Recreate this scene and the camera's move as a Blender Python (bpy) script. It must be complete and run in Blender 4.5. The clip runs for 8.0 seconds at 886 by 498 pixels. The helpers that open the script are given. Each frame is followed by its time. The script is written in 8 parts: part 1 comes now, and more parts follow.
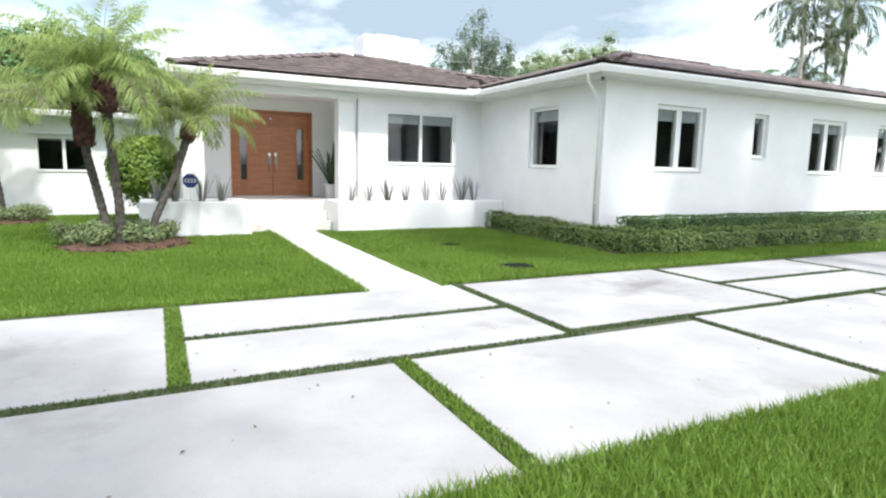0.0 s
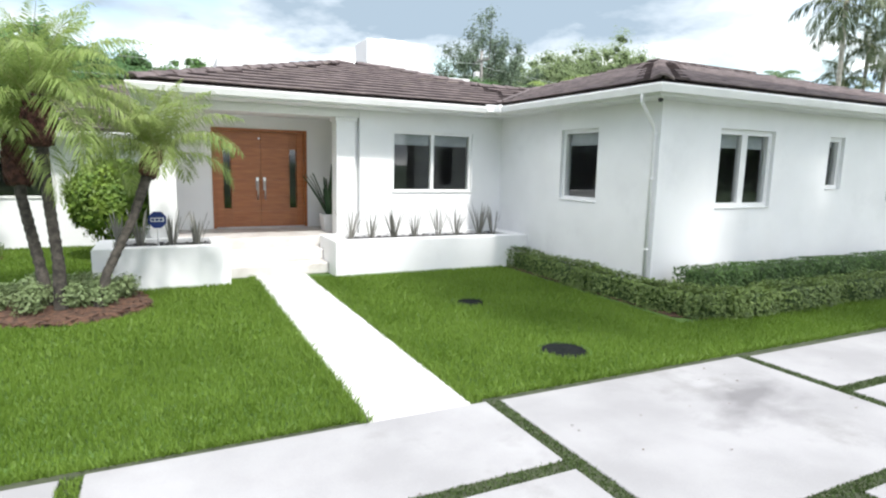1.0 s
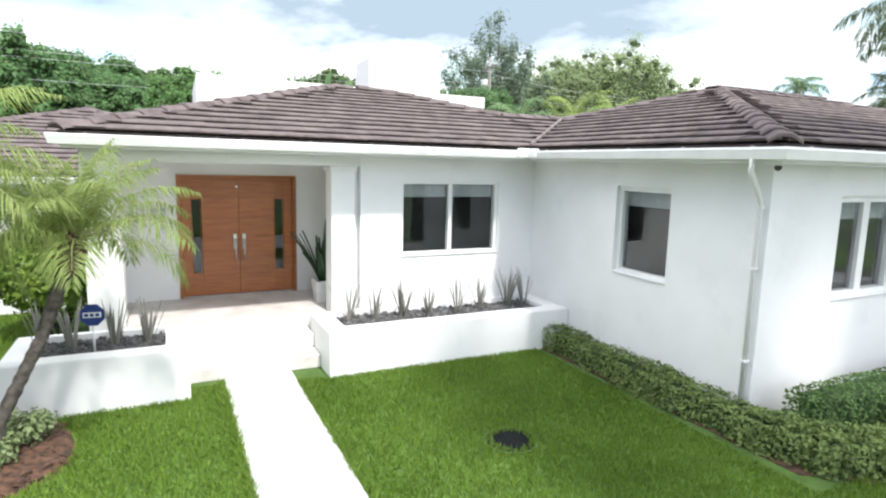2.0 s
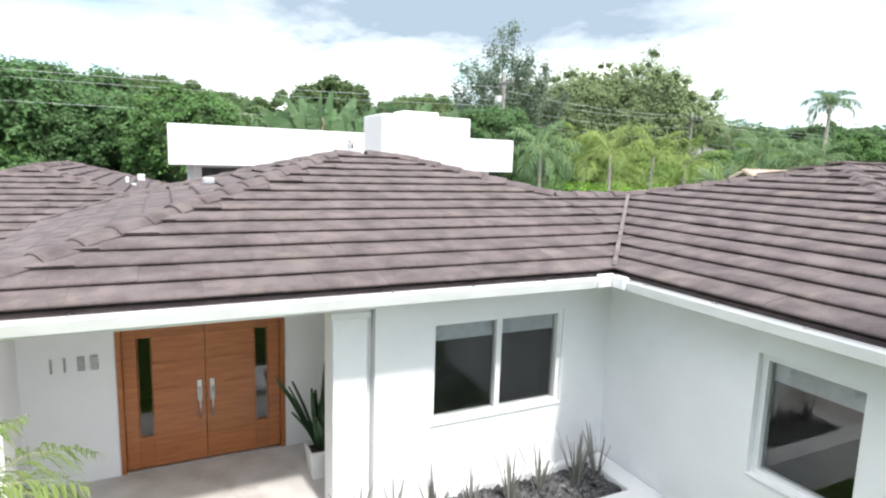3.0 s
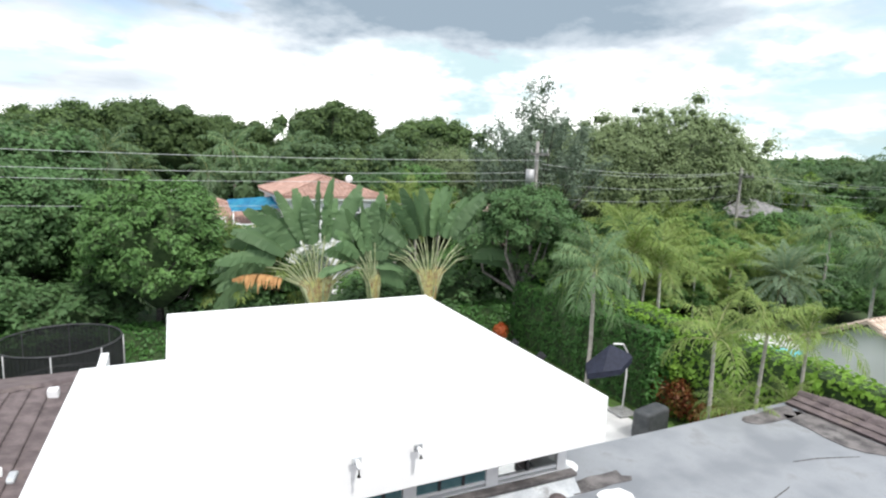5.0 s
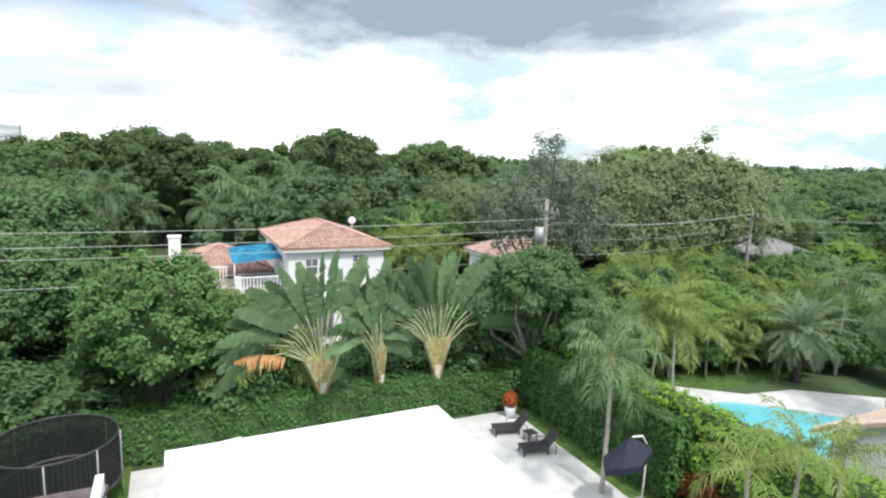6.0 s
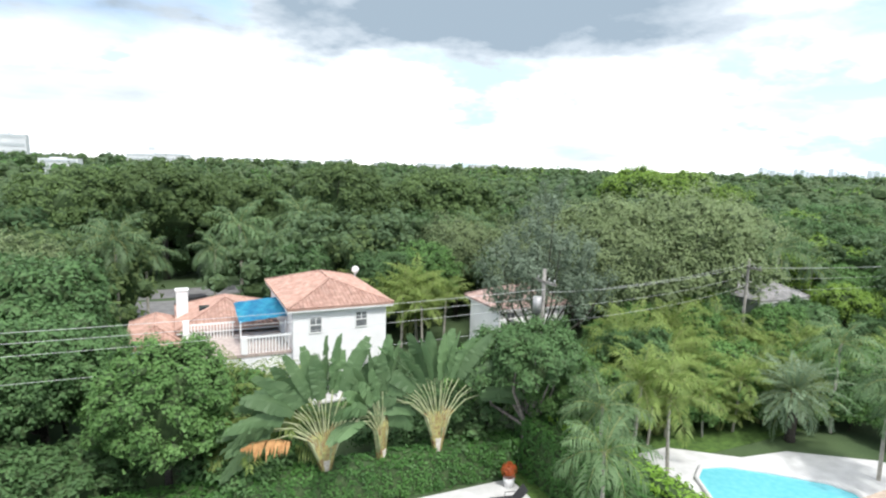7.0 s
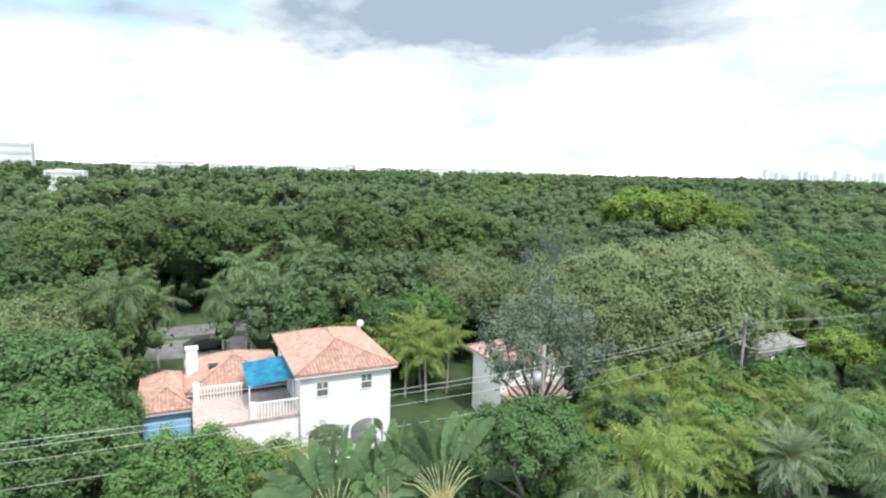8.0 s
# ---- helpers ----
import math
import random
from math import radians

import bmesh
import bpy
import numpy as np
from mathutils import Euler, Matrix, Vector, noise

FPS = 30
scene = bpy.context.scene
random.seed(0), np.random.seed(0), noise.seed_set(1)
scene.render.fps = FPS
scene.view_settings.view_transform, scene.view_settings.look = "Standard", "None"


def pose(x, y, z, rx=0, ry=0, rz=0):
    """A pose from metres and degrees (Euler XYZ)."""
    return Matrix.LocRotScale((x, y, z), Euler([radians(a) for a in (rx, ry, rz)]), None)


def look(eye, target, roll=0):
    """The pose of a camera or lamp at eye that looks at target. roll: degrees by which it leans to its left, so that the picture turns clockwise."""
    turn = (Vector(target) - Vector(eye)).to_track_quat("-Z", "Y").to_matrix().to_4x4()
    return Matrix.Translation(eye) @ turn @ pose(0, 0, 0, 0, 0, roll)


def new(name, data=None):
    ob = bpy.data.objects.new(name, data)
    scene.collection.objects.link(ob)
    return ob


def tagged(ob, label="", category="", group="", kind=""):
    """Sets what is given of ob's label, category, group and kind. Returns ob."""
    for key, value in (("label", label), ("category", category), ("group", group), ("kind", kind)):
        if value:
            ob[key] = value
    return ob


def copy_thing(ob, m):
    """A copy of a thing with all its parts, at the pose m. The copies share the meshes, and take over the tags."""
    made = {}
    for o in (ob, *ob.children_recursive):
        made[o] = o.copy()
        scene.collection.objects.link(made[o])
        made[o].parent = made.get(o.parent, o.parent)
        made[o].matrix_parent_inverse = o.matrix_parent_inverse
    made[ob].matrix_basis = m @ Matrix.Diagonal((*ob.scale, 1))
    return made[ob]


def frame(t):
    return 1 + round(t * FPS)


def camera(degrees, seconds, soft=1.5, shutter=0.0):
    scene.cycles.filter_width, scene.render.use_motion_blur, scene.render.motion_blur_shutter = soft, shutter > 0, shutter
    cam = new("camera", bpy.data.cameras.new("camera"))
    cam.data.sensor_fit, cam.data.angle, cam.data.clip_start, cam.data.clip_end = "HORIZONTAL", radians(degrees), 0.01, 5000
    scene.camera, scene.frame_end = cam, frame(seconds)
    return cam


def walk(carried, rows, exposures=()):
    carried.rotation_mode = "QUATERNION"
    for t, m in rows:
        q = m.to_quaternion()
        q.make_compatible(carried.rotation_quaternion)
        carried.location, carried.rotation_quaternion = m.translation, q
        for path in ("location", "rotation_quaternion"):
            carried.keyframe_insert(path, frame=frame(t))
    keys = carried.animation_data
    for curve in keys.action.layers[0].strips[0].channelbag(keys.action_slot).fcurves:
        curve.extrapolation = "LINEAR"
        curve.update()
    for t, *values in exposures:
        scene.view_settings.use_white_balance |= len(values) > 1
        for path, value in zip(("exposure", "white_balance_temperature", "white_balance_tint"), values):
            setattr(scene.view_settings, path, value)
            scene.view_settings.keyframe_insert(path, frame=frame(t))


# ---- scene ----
# ---- camera ----
cam = camera(75.0, 8.0, soft=2.2)
PATH = [
    (0, (-0.958, -0.431, 1.418), (-0.079, 1.344, 1.139), 1.2),
    (0.5, (-0.675, 0.47, 1.668), (0.199, 2.247, 1.388), 1.25),
    (1, (-0.291, 1.513, 2.048), (0.578, 3.291, 1.761), 1.3),
    (2.5, (0.861, 5.338, 3.687), (1.725, 7.118, 3.395), 1.5),
    (3, (1.283, 6.943, 4.538), (2.145, 8.723, 4.242), 1.7),
    (3.5, (1.739, 8.545, 5.469), (2.6, 10.325, 5.168), 1.8),
    (4, (2.113, 10.165, 6.633), (2.975, 11.944, 6.328), 1.9),
    (4.5, (2.584, 11.845, 7.943), (3.445, 13.623, 7.631), 2.2),
    (5, (3.088, 13.34, 9.326), (3.942, 15.121, 9.014), 2.3),
    (5.75, (3.2, 14.72, 11.33), (4.055, 16.502, 11.03), 2.1),
    (6.5, (3.308, 14.705, 13.772), (4.154, 16.493, 13.481), 1.8),
    (7, (3.193, 14.381, 15.704), (4.033, 16.174, 15.423), 1.8),
    (7.5, (3.057, 14.114, 17.693), (3.89, 15.911, 17.419), 1.7),
    (8, (2.933, 14.02, 20.021), (3.763, 15.819, 19.748), 1.5),
]
# the clip's camera opens up a little over the porch and over the woods
walk(cam, [(t, look(eye, target, roll)) for t, eye, target, roll in PATH], [(0, 1.2), (0.5, 1.06), (1, 1.02), (2.5, 1.28), (3, 1.12), (3.5, 1.08), (4, 1.26), (4.5, 1.0), (5, 0.6), (6.5, 0.7), (8, 0.86)])

# ---- sky and sun ----
SUN_EL, SUN_AZ = 57.0, 8.0   # degrees up; degrees from the street side (-y) towards +x
world = bpy.data.worlds.new("daylight")
scene.world = world
world.use_nodes = True
wn, wl = world.node_tree.nodes, world.node_tree.links
wn.clear()


def wnode(kind, **kw):
    n = wn.new(kind)
    for k, v in kw.items():
        n.inputs[k].default_value = v
    return n


w_out = wn.new("ShaderNodeOutputWorld")
w_bg = wnode("ShaderNodeBackground", Strength=1.65)
sky = wn.new("ShaderNodeTexSky")
sky.sky_type, sky.sun_disc = "NISHITA", False
sky.sun_elevation, sky.sun_rotation = radians(SUN_EL), radians(180 - SUN_AZ)
sky.dust_density = 2.0
w_co = wn.new("ShaderNodeTexCoord")
w_sep = wn.new("ShaderNodeSeparateXYZ")
wl.new(w_co.outputs["Generated"], w_sep.inputs[0])
# the cloud layer is flat: directions are projected on a plane overhead
w_z = wn.new("ShaderNodeMath"); w_z.operation = "MAXIMUM"; w_z.inputs[1].default_value = 0.0
wl.new(w_sep.outputs["Z"], w_z.inputs[0])
w_za = wn.new("ShaderNodeMath"); w_za.operation = "ADD"; w_za.inputs[1].default_value = 0.16
wl.new(w_z.outputs[0], w_za.inputs[0])
w_dx = wn.new("ShaderNodeMath"); w_dx.operation = "DIVIDE"
w_dy = wn.new("ShaderNodeMath"); w_dy.operation = "DIVIDE"
wl.new(w_sep.outputs["X"], w_dx.inputs[0]); wl.new(w_za.outputs[0], w_dx.inputs[1])
wl.new(w_sep.outputs["Y"], w_dy.inputs[0]); wl.new(w_za.outputs[0], w_dy.inputs[1])
w_cmb = wn.new("ShaderNodeCombineXYZ")
wl.new(w_dx.outputs[0], w_cmb.inputs[0]); wl.new(w_dy.outputs[0], w_cmb.inputs[1])
w_n1 = wnode("ShaderNodeTexNoise", Scale=0.9, Detail=7.0, Roughness=0.55)
w_n2 = wnode("ShaderNodeTexNoise", Scale=0.55, Detail=6.0, Roughness=0.5)
w_map = wnode("ShaderNodeMapping")
w_map.inputs["Location"].default_value = (3.1, 1.7, 0.0)
wl.new(w_cmb.outputs[0], w_map.inputs[0])
wl.new(w_cmb.outputs[0], w_n1.inputs["Vector"]); wl.new(w_map.outputs[0], w_n2.inputs["Vector"])
w_cov = wn.new("ShaderNodeValToRGB")
w_cov.color_ramp.elements[0].position, w_cov.color_ramp.elements[1].position = 0.40, 0.53
w_cov.color_ramp.elements[0].color = (0.0, 0.0, 0.0, 1)
wl.new(w_n1.outputs["Fac"], w_cov.inputs[0])
w_shade = wn.new("ShaderNodeValToRGB")
w_shade.color_ramp.elements[0].position, w_shade.color_ramp.elements[1].position = 0.50, 0.84
w_shade.color_ramp.elements[0].color = (1.0, 1.0, 1.0, 1)
w_shade.color_ramp.elements[1].color = (0.15, 0.19, 0.23, 1)
for pos, c in ((0.545, (0.62, 0.64, 0.66, 1)), (0.60, (0.405, 0.43, 0.455, 1)), (0.70, (0.275, 0.31, 0.345, 1))):
    w_shade.color_ramp.elements.new(pos).color = c
# grey undersides from about ten degrees up, white haze below and thinner cloud overhead
w_band = wn.new("ShaderNodeValToRGB")
for pos, v in ((0.15, 0.0), (0.21, 0.165), (0.40, 0.165), (0.75, 0.0)):
    e = w_band.color_ramp.elements.new(pos)
    e.color = (v, v, v, 1)
w_band.color_ramp.elements.remove(w_band.color_ramp.elements[0])
w_band.color_ramp.elements.remove(w_band.color_ramp.elements[-1])
wl.new(w_z.outputs[0], w_band.inputs[0])
w_sum = wn.new("ShaderNodeMath"); w_sum.operation = "ADD"
wl.new(w_n2.outputs["Fac"], w_sum.inputs[0]); wl.new(w_band.outputs[0], w_sum.inputs[1])
# a heavier bank of cloud over the gardens to the north-east
w_dir = wn.new("ShaderNodeVectorMath"); w_dir.operation = "DOT_PRODUCT"
w_dir.inputs[1].default_value = (0.49, 0.825, 0.28)
wl.new(w_co.outputs["Generated"], w_dir.inputs[0])
w_bank = wn.new("ShaderNodeMapRange")
for k, v in (("From Min", 0.985), ("From Max", 1.10), ("To Min", 0.0), ("To Max", 0.36)):
    w_bank.inputs[k].default_value = v
w_n3 = wnode("ShaderNodeTexNoise", Scale=7.0, Detail=8.0, Roughness=0.55)
w_sq = wnode("ShaderNodeMapping")
w_sq.inputs["Scale"].default_value = (1.0, 1.0, 2.6)
wl.new(w_co.outputs["Generated"], w_sq.inputs[0]); wl.new(w_sq.outputs[0], w_n3.inputs["Vector"])
w_rag = wn.new("ShaderNodeMath"); w_rag.operation = "MULTIPLY_ADD"; w_rag.inputs[1].default_value = 0.17
wl.new(w_n3.outputs["Fac"], w_rag.inputs[0]); wl.new(w_dir.outputs["Value"], w_rag.inputs[2])
wl.new(w_rag.outputs[0], w_bank.inputs["Value"])
w_high = wn.new("ShaderNodeMapRange")
for k, v in (("From Min", 0.125), ("From Max", 0.215), ("To Min", 0.0), ("To Max", 1.0)):
    w_high.inputs[k].default_value = v
w_zr = wn.new("ShaderNodeMath"); w_zr.operation = "MULTIPLY_ADD"; w_zr.inputs[1].default_value = 0.16
w_zo = wn.new("ShaderNodeMath"); w_zo.operation = "SUBTRACT"; w_zo.inputs[1].default_value = 0.08
wl.new(w_n3.outputs["Fac"], w_zr.inputs[0]); wl.new(w_z.outputs[0], w_zr.inputs[2]); wl.new(w_zr.outputs[0], w_zo.inputs[0])
wl.new(w_zo.outputs[0], w_high.inputs["Value"])
w_sum2 = wn.new("ShaderNodeMath"); w_sum2.operation = "MULTIPLY_ADD"
wl.new(w_bank.outputs[0], w_sum2.inputs[0]); wl.new(w_high.outputs[0], w_sum2.inputs[1]); wl.new(w_sum.outputs[0], w_sum2.inputs[2])
# a paler grey bank to the north
w_dir2 = wn.new("ShaderNodeVectorMath"); w_dir2.operation = "DOT_PRODUCT"
w_dir2.inputs[1].default_value = (-0.1, 0.97, 0.222)
wl.new(w_co.outputs["Generated"], w_dir2.inputs[0])
w_rag2 = wn.new("ShaderNodeMath"); w_rag2.operation = "MULTIPLY_ADD"; w_rag2.inputs[1].default_value = 0.17
wl.new(w_n3.outputs["Fac"], w_rag2.inputs[0]); wl.new(w_dir2.outputs["Value"], w_rag2.inputs[2])
w_bank2 = wn.new("ShaderNodeMapRange")
for k, v in (("From Min", 1.0), ("From Max", 1.12), ("To Min", 0.0), ("To Max", 0.12)):
    w_bank2.inputs[k].default_value = v
wl.new(w_rag2.outputs[0], w_bank2.inputs["Value"])
w_sum3 = wn.new("ShaderNodeMath"); w_sum3.operation = "MULTIPLY_ADD"
wl.new(w_bank2.outputs[0], w_sum3.inputs[0]); wl.new(w_high.outputs[0], w_sum3.inputs[1]); wl.new(w_sum2.outputs[0], w_sum3.inputs[2])
wl.new(w_sum3.outputs[0], w_shade.inputs[0])
# thin places in the haze where pale blue shows
w_gaps = None
for where, lo in (((0.851, 0.512, 0.113), 1.062), ((0.452, 0.877, 0.159), 1.068)):
    g_dir = wn.new("ShaderNodeVectorMath"); g_dir.operation = "DOT_PRODUCT"
    g_dir.inputs[1].default_value = where
    wl.new(w_co.outputs["Generated"], g_dir.inputs[0])
    g_rag = wn.new("ShaderNodeMath"); g_rag.operation = "MULTIPLY_ADD"; g_rag.inputs[1].default_value = 0.13
    wl.new(w_n3.outputs["Fac"], g_rag.inputs[0]); wl.new(g_dir.outputs["Value"], g_rag.inputs[2])
    g_map = wn.new("ShaderNodeMapRange"); g_map.interpolation_type = "SMOOTHSTEP"
    for k, v in (("From Min", lo - 0.03), ("From Max", lo + 0.01), ("To Min", 0.0), ("To Max", 1.0)):
        g_map.inputs[k].default_value = v
    wl.new(g_rag.outputs[0], g_map.inputs["Value"])
    if w_gaps:
        g_max = wn.new("ShaderNodeMath"); g_max.operation = "MAXIMUM"
        wl.new(w_gaps, g_max.inputs[0]); wl.new(g_map.outputs[0], g_max.inputs[1])
        w_gaps = g_max.outputs[0]
    else:
        w_gaps = g_map.outputs[0]
w_blue = wn.new("ShaderNodeMix"); w_blue.data_type = "RGBA"; w_blue.blend_type = "DARKEN"
w_blue.inputs["B"].default_value = (0.28, 0.365, 0.385, 1)
wl.new(w_gaps, w_blue.inputs["Factor"]); wl.new(w_shade.outputs[0], w_blue.inputs["A"])
w_skyg = wn.new("ShaderNodeVectorMath"); w_skyg.operation = "SCALE"; w_skyg.inputs["Scale"].default_value = 0.10
wl.new(sky.outputs[0], w_skyg.inputs[0])
w_mix = wn.new("ShaderNodeMix"); w_mix.data_type = "RGBA"
# no gaps in the haze near the horizon
w_low = wn.new("ShaderNodeMapRange")
for k, v in (("From Min", 0.035), ("From Max", 0.10), ("To Min", 1.0), ("To Max", 0.0)):
    w_low.inputs[k].default_value = v
wl.new(w_z.outputs[0], w_low.inputs["Value"])
w_mx = wn.new("ShaderNodeMath"); w_mx.operation = "MAXIMUM"
wl.new(w_cov.outputs[0], w_mx.inputs[0]); wl.new(w_low.outputs[0], w_mx.inputs[1])
w_full = wn.new("ShaderNodeMath"); w_full.operation = "MULTIPLY_ADD"; w_full.inputs[1].default_value = 9.0; w_full.use_clamp = True
wl.new(w_bank.outputs[0], w_full.inputs[0]); wl.new(w_mx.outputs[0], w_full.inputs[2])
wl.new(w_full.outputs[0], w_mix.inputs["Factor"])
wl.new(w_skyg.outputs[0], w_mix.inputs["A"]); wl.new(w_blue.outputs["Result"], w_mix.inputs["B"])
wl.new(w_mix.outputs["Result"], w_bg.inputs["Color"])
wl.new(w_bg.outputs[0], w_out.inputs[0])

sun = new("sun", bpy.data.lights.new("sun", "SUN"))
sun.data.energy, sun.data.angle, sun.data.color = 2.0, radians(3), (1.0, 0.975, 0.94)
_el, _az = radians(SUN_EL), radians(SUN_AZ)
sun.matrix_world = look((math.sin(_az) * math.cos(_el) * 50, -math.cos(_az) * math.cos(_el) * 50, math.sin(_el) * 50), (0, 0, 0))

# ---- materials ----
def material(name, rough=0.6, metal=0.0):
    m = bpy.data.materials.new(name)
    m.use_nodes = True
    nt = m.node_tree
    b = nt.nodes["Principled BSDF"]
    b.inputs["Roughness"].default_value, b.inputs["Metallic"].default_value = rough, metal
    return m, nt, b


def mottled(name, c1, c2, scale=4.0, rough=0.7, bump=0.2, fine=60.0, metal=0.0, stain=None, stain_scale=0.6, island=0.0, per_object=0.0, lo=0.35, hi=0.65):
    """Two-scale procedural surface: blotches, fine grain with relief, and stains if given."""
    m, nt, b = material(name, rough, metal)
    N, L = nt.nodes, nt.links
    co = N.new("ShaderNodeTexCoord")
    geo = N.new("ShaderNodeNewGeometry")
    n1 = N.new("ShaderNodeTexNoise"); n1.inputs["Scale"].default_value = scale; n1.inputs["Detail"].default_value = 6
    n2 = N.new("ShaderNodeTexNoise"); n2.inputs["Scale"].default_value = fine; n2.inputs["Detail"].default_value = 3
    L.new(geo.outputs["Position"], n1.inputs["Vector"]); L.new(geo.outputs["Position"], n2.inputs["Vector"])
    r = N.new("ShaderNodeValToRGB")
    r.color_ramp.elements[0].position, r.color_ramp.elements[1].position = lo, hi
    r.color_ramp.elements[0].color, r.color_ramp.elements[1].color = (*c1, 1), (*c2, 1)
    add = N.new("ShaderNodeMath"); add.operation = "MULTIPLY_ADD"; add.inputs[1].default_value = 0.3; 
    L.new(n2.outputs["Fac"], add.inputs[0]); L.new(n1.outputs["Fac"], add.inputs[2])
    off = N.new("ShaderNodeMath"); off.operation = "SUBTRACT"; off.inputs[1].default_value = 0.15
    L.new(add.outputs[0], off.inputs[0]); L.new(off.outputs[0], r.inputs[0])
    col = r.outputs[0]
    if stain:
        n3 = N.new("ShaderNodeTexNoise"); n3.inputs["Scale"].default_value = stain_scale; n3.inputs["Detail"].default_value = 8
        n3.inputs["Roughness"].default_value = 0.65
        L.new(geo.outputs["Position"], n3.inputs["Vector"])
        r3 = N.new("ShaderNodeValToRGB")
        r3.color_ramp.elements[0].position, r3.color_ramp.elements[1].position = 0.56, 0.74
        L.new(n3.outputs["Fac"], r3.inputs[0])
        mx = N.new("ShaderNodeMix"); mx.data_type = "RGBA"
        L.new(r3.outputs[0], mx.inputs["Factor"]); L.new(col, mx.inputs["A"]); mx.inputs["B"].default_value = (*stain, 1)
        col = mx.outputs["Result"]
    if island or per_object:
        src = geo.outputs["Random Per Island"]
        if per_object:
            oi = N.new("ShaderNodeObjectInfo"); src = oi.outputs["Random"]
        hs = N.new("ShaderNodeHueSaturation")
        mr = N.new("ShaderNodeMapRange"); k = island or per_object
        mr.inputs["To Min"].default_value, mr.inputs["To Max"].default_value = 1 - k, 1 + k
        L.new(src, mr.inputs["Value"]); L.new(mr.outputs[0], hs.inputs["Value"]); L.new(col, hs.inputs["Color"])
        col = hs.outputs[0]
    L.new(col, b.inputs["Base Color"])
    if bump:
        bp = N.new("ShaderNodeBump"); bp.inputs["Strength"].default_value = bump; bp.inputs["Distance"].default_value = 0.01
        L.new(n2.outputs["Fac"], bp.inputs["Height"]); L.new(bp.outputs[0], b.inputs["Normal"])
    return m


def leafy(name, c1, c2, spread=0.35, trans=0.35, rough=0.5, patch=0.7, each=0.6):
    """Leaves: each leaf has its own tone, some light comes through."""
    m, nt, b = material(name, rough)
    N, L = nt.nodes, nt.links
    geo = N.new("ShaderNodeNewGeometry")
    oi = N.new("ShaderNodeObjectInfo")
    mx = N.new("ShaderNodeMix"); mx.data_type = "RGBA"
    mx.inputs["A"].default_value, mx.inputs["B"].default_value = (*c1, 1), (*c2, 1)
    no = N.new("ShaderNodeTexNoise"); no.inputs["Scale"].default_value = patch; no.inputs["Detail"].default_value = 3
    L.new(geo.outputs["Position"], no.inputs["Vector"])
    av = N.new("ShaderNodeMath"); av.operation = "MULTIPLY_ADD"; av.inputs[1].default_value = each
    L.new(geo.outputs["Random Per Island"], av.inputs[0])
    sb = N.new("ShaderNodeMath"); sb.operation = "MULTIPLY_ADD"; sb.inputs[1].default_value = 1.4; sb.inputs[2].default_value = -0.5
    L.new(no.outputs["Fac"], sb.inputs[0]); L.new(sb.outputs[0], av.inputs[2])
    L.new(av.outputs[0], mx.inputs["Factor"])
    hs = N.new("ShaderNodeHueSaturation")
    mr = N.new("ShaderNodeMapRange"); mr.inputs["To Min"].default_value, mr.inputs["To Max"].default_value = 1 - spread, 1 + spread
    L.new(oi.outputs["Random"], mr.inputs["Value"]); L.new(mr.outputs[0], hs.inputs["Value"])
    L.new(mx.outputs["Result"], hs.inputs["Color"])
    L.new(hs.outputs[0], b.inputs["Base Color"])
    b.inputs["Specular IOR Level"].default_value = 0.3
    tr = N.new("ShaderNodeBsdfTranslucent"); L.new(hs.outputs[0], tr.inputs["Color"])
    ms = N.new("ShaderNodeMixShader"); ms.inputs[0].default_value = trans
    L.new(b.outputs[0], ms.inputs[1]); L.new(tr.outputs[0], ms.inputs[2])
    L.new(ms.outputs[0], N["Material Output"].inputs["Surface"])
    return m


M = {}
M["stucco"] = mottled("white_stucco", (0.81, 0.81, 0.81), (0.86, 0.86, 0.86), 1.2, 0.75, 0.25, 90, stain=(0.765, 0.765, 0.765), stain_scale=0.9)
M["trim"] = mottled("white_trim_paint", (0.78, 0.78, 0.77), (0.84, 0.84, 0.83), 3.0, 0.45, 0.05, 60)
M["soffit"] = mottled("soffit_paint", (0.74, 0.75, 0.74), (0.8, 0.8, 0.79), 2.0, 0.7, 0.1, 60)
M["concrete"] = mottled("pale_concrete", (0.272, 0.268, 0.272), (0.338, 0.334, 0.338), 1.3, 0.85, 0.25, 120, stain=(0.2, 0.195, 0.19), stain_scale=0.8, per_object=0.05)
M["walkway"] = mottled("walkway_concrete", (0.5, 0.5, 0.495), (0.6, 0.6, 0.595), 1.5, 0.85, 0.2, 120)
M["porch"] = mottled("porch_travertine", (0.55, 0.515, 0.485), (0.68, 0.655, 0.63), 3.0, 0.5, 0.1, 50, stain=(0.47, 0.415, 0.37), stain_scale=2.4)
M["tile"] = mottled("brown_roof_tile", (0.085, 0.065, 0.065), (0.146, 0.116, 0.114), 3.6, 0.85, 0.5, 45, stain=(0.172, 0.141, 0.119), stain_scale=1.6, per_object=0.1, lo=0.36, hi=0.64)
M["tile_rest"] = mottled("brown_roof_tile_joined", (0.085, 0.065, 0.065), (0.146, 0.116, 0.114), 3.6, 0.85, 0.5, 45, stain=(0.172, 0.141, 0.119), stain_scale=1.6, island=0.1, lo=0.36, hi=0.64)
M["deck"] = mottled("roof_underlay", (0.05, 0.035, 0.035), (0.09, 0.07, 0.07), 4.0, 0.9, 0.2, 60)
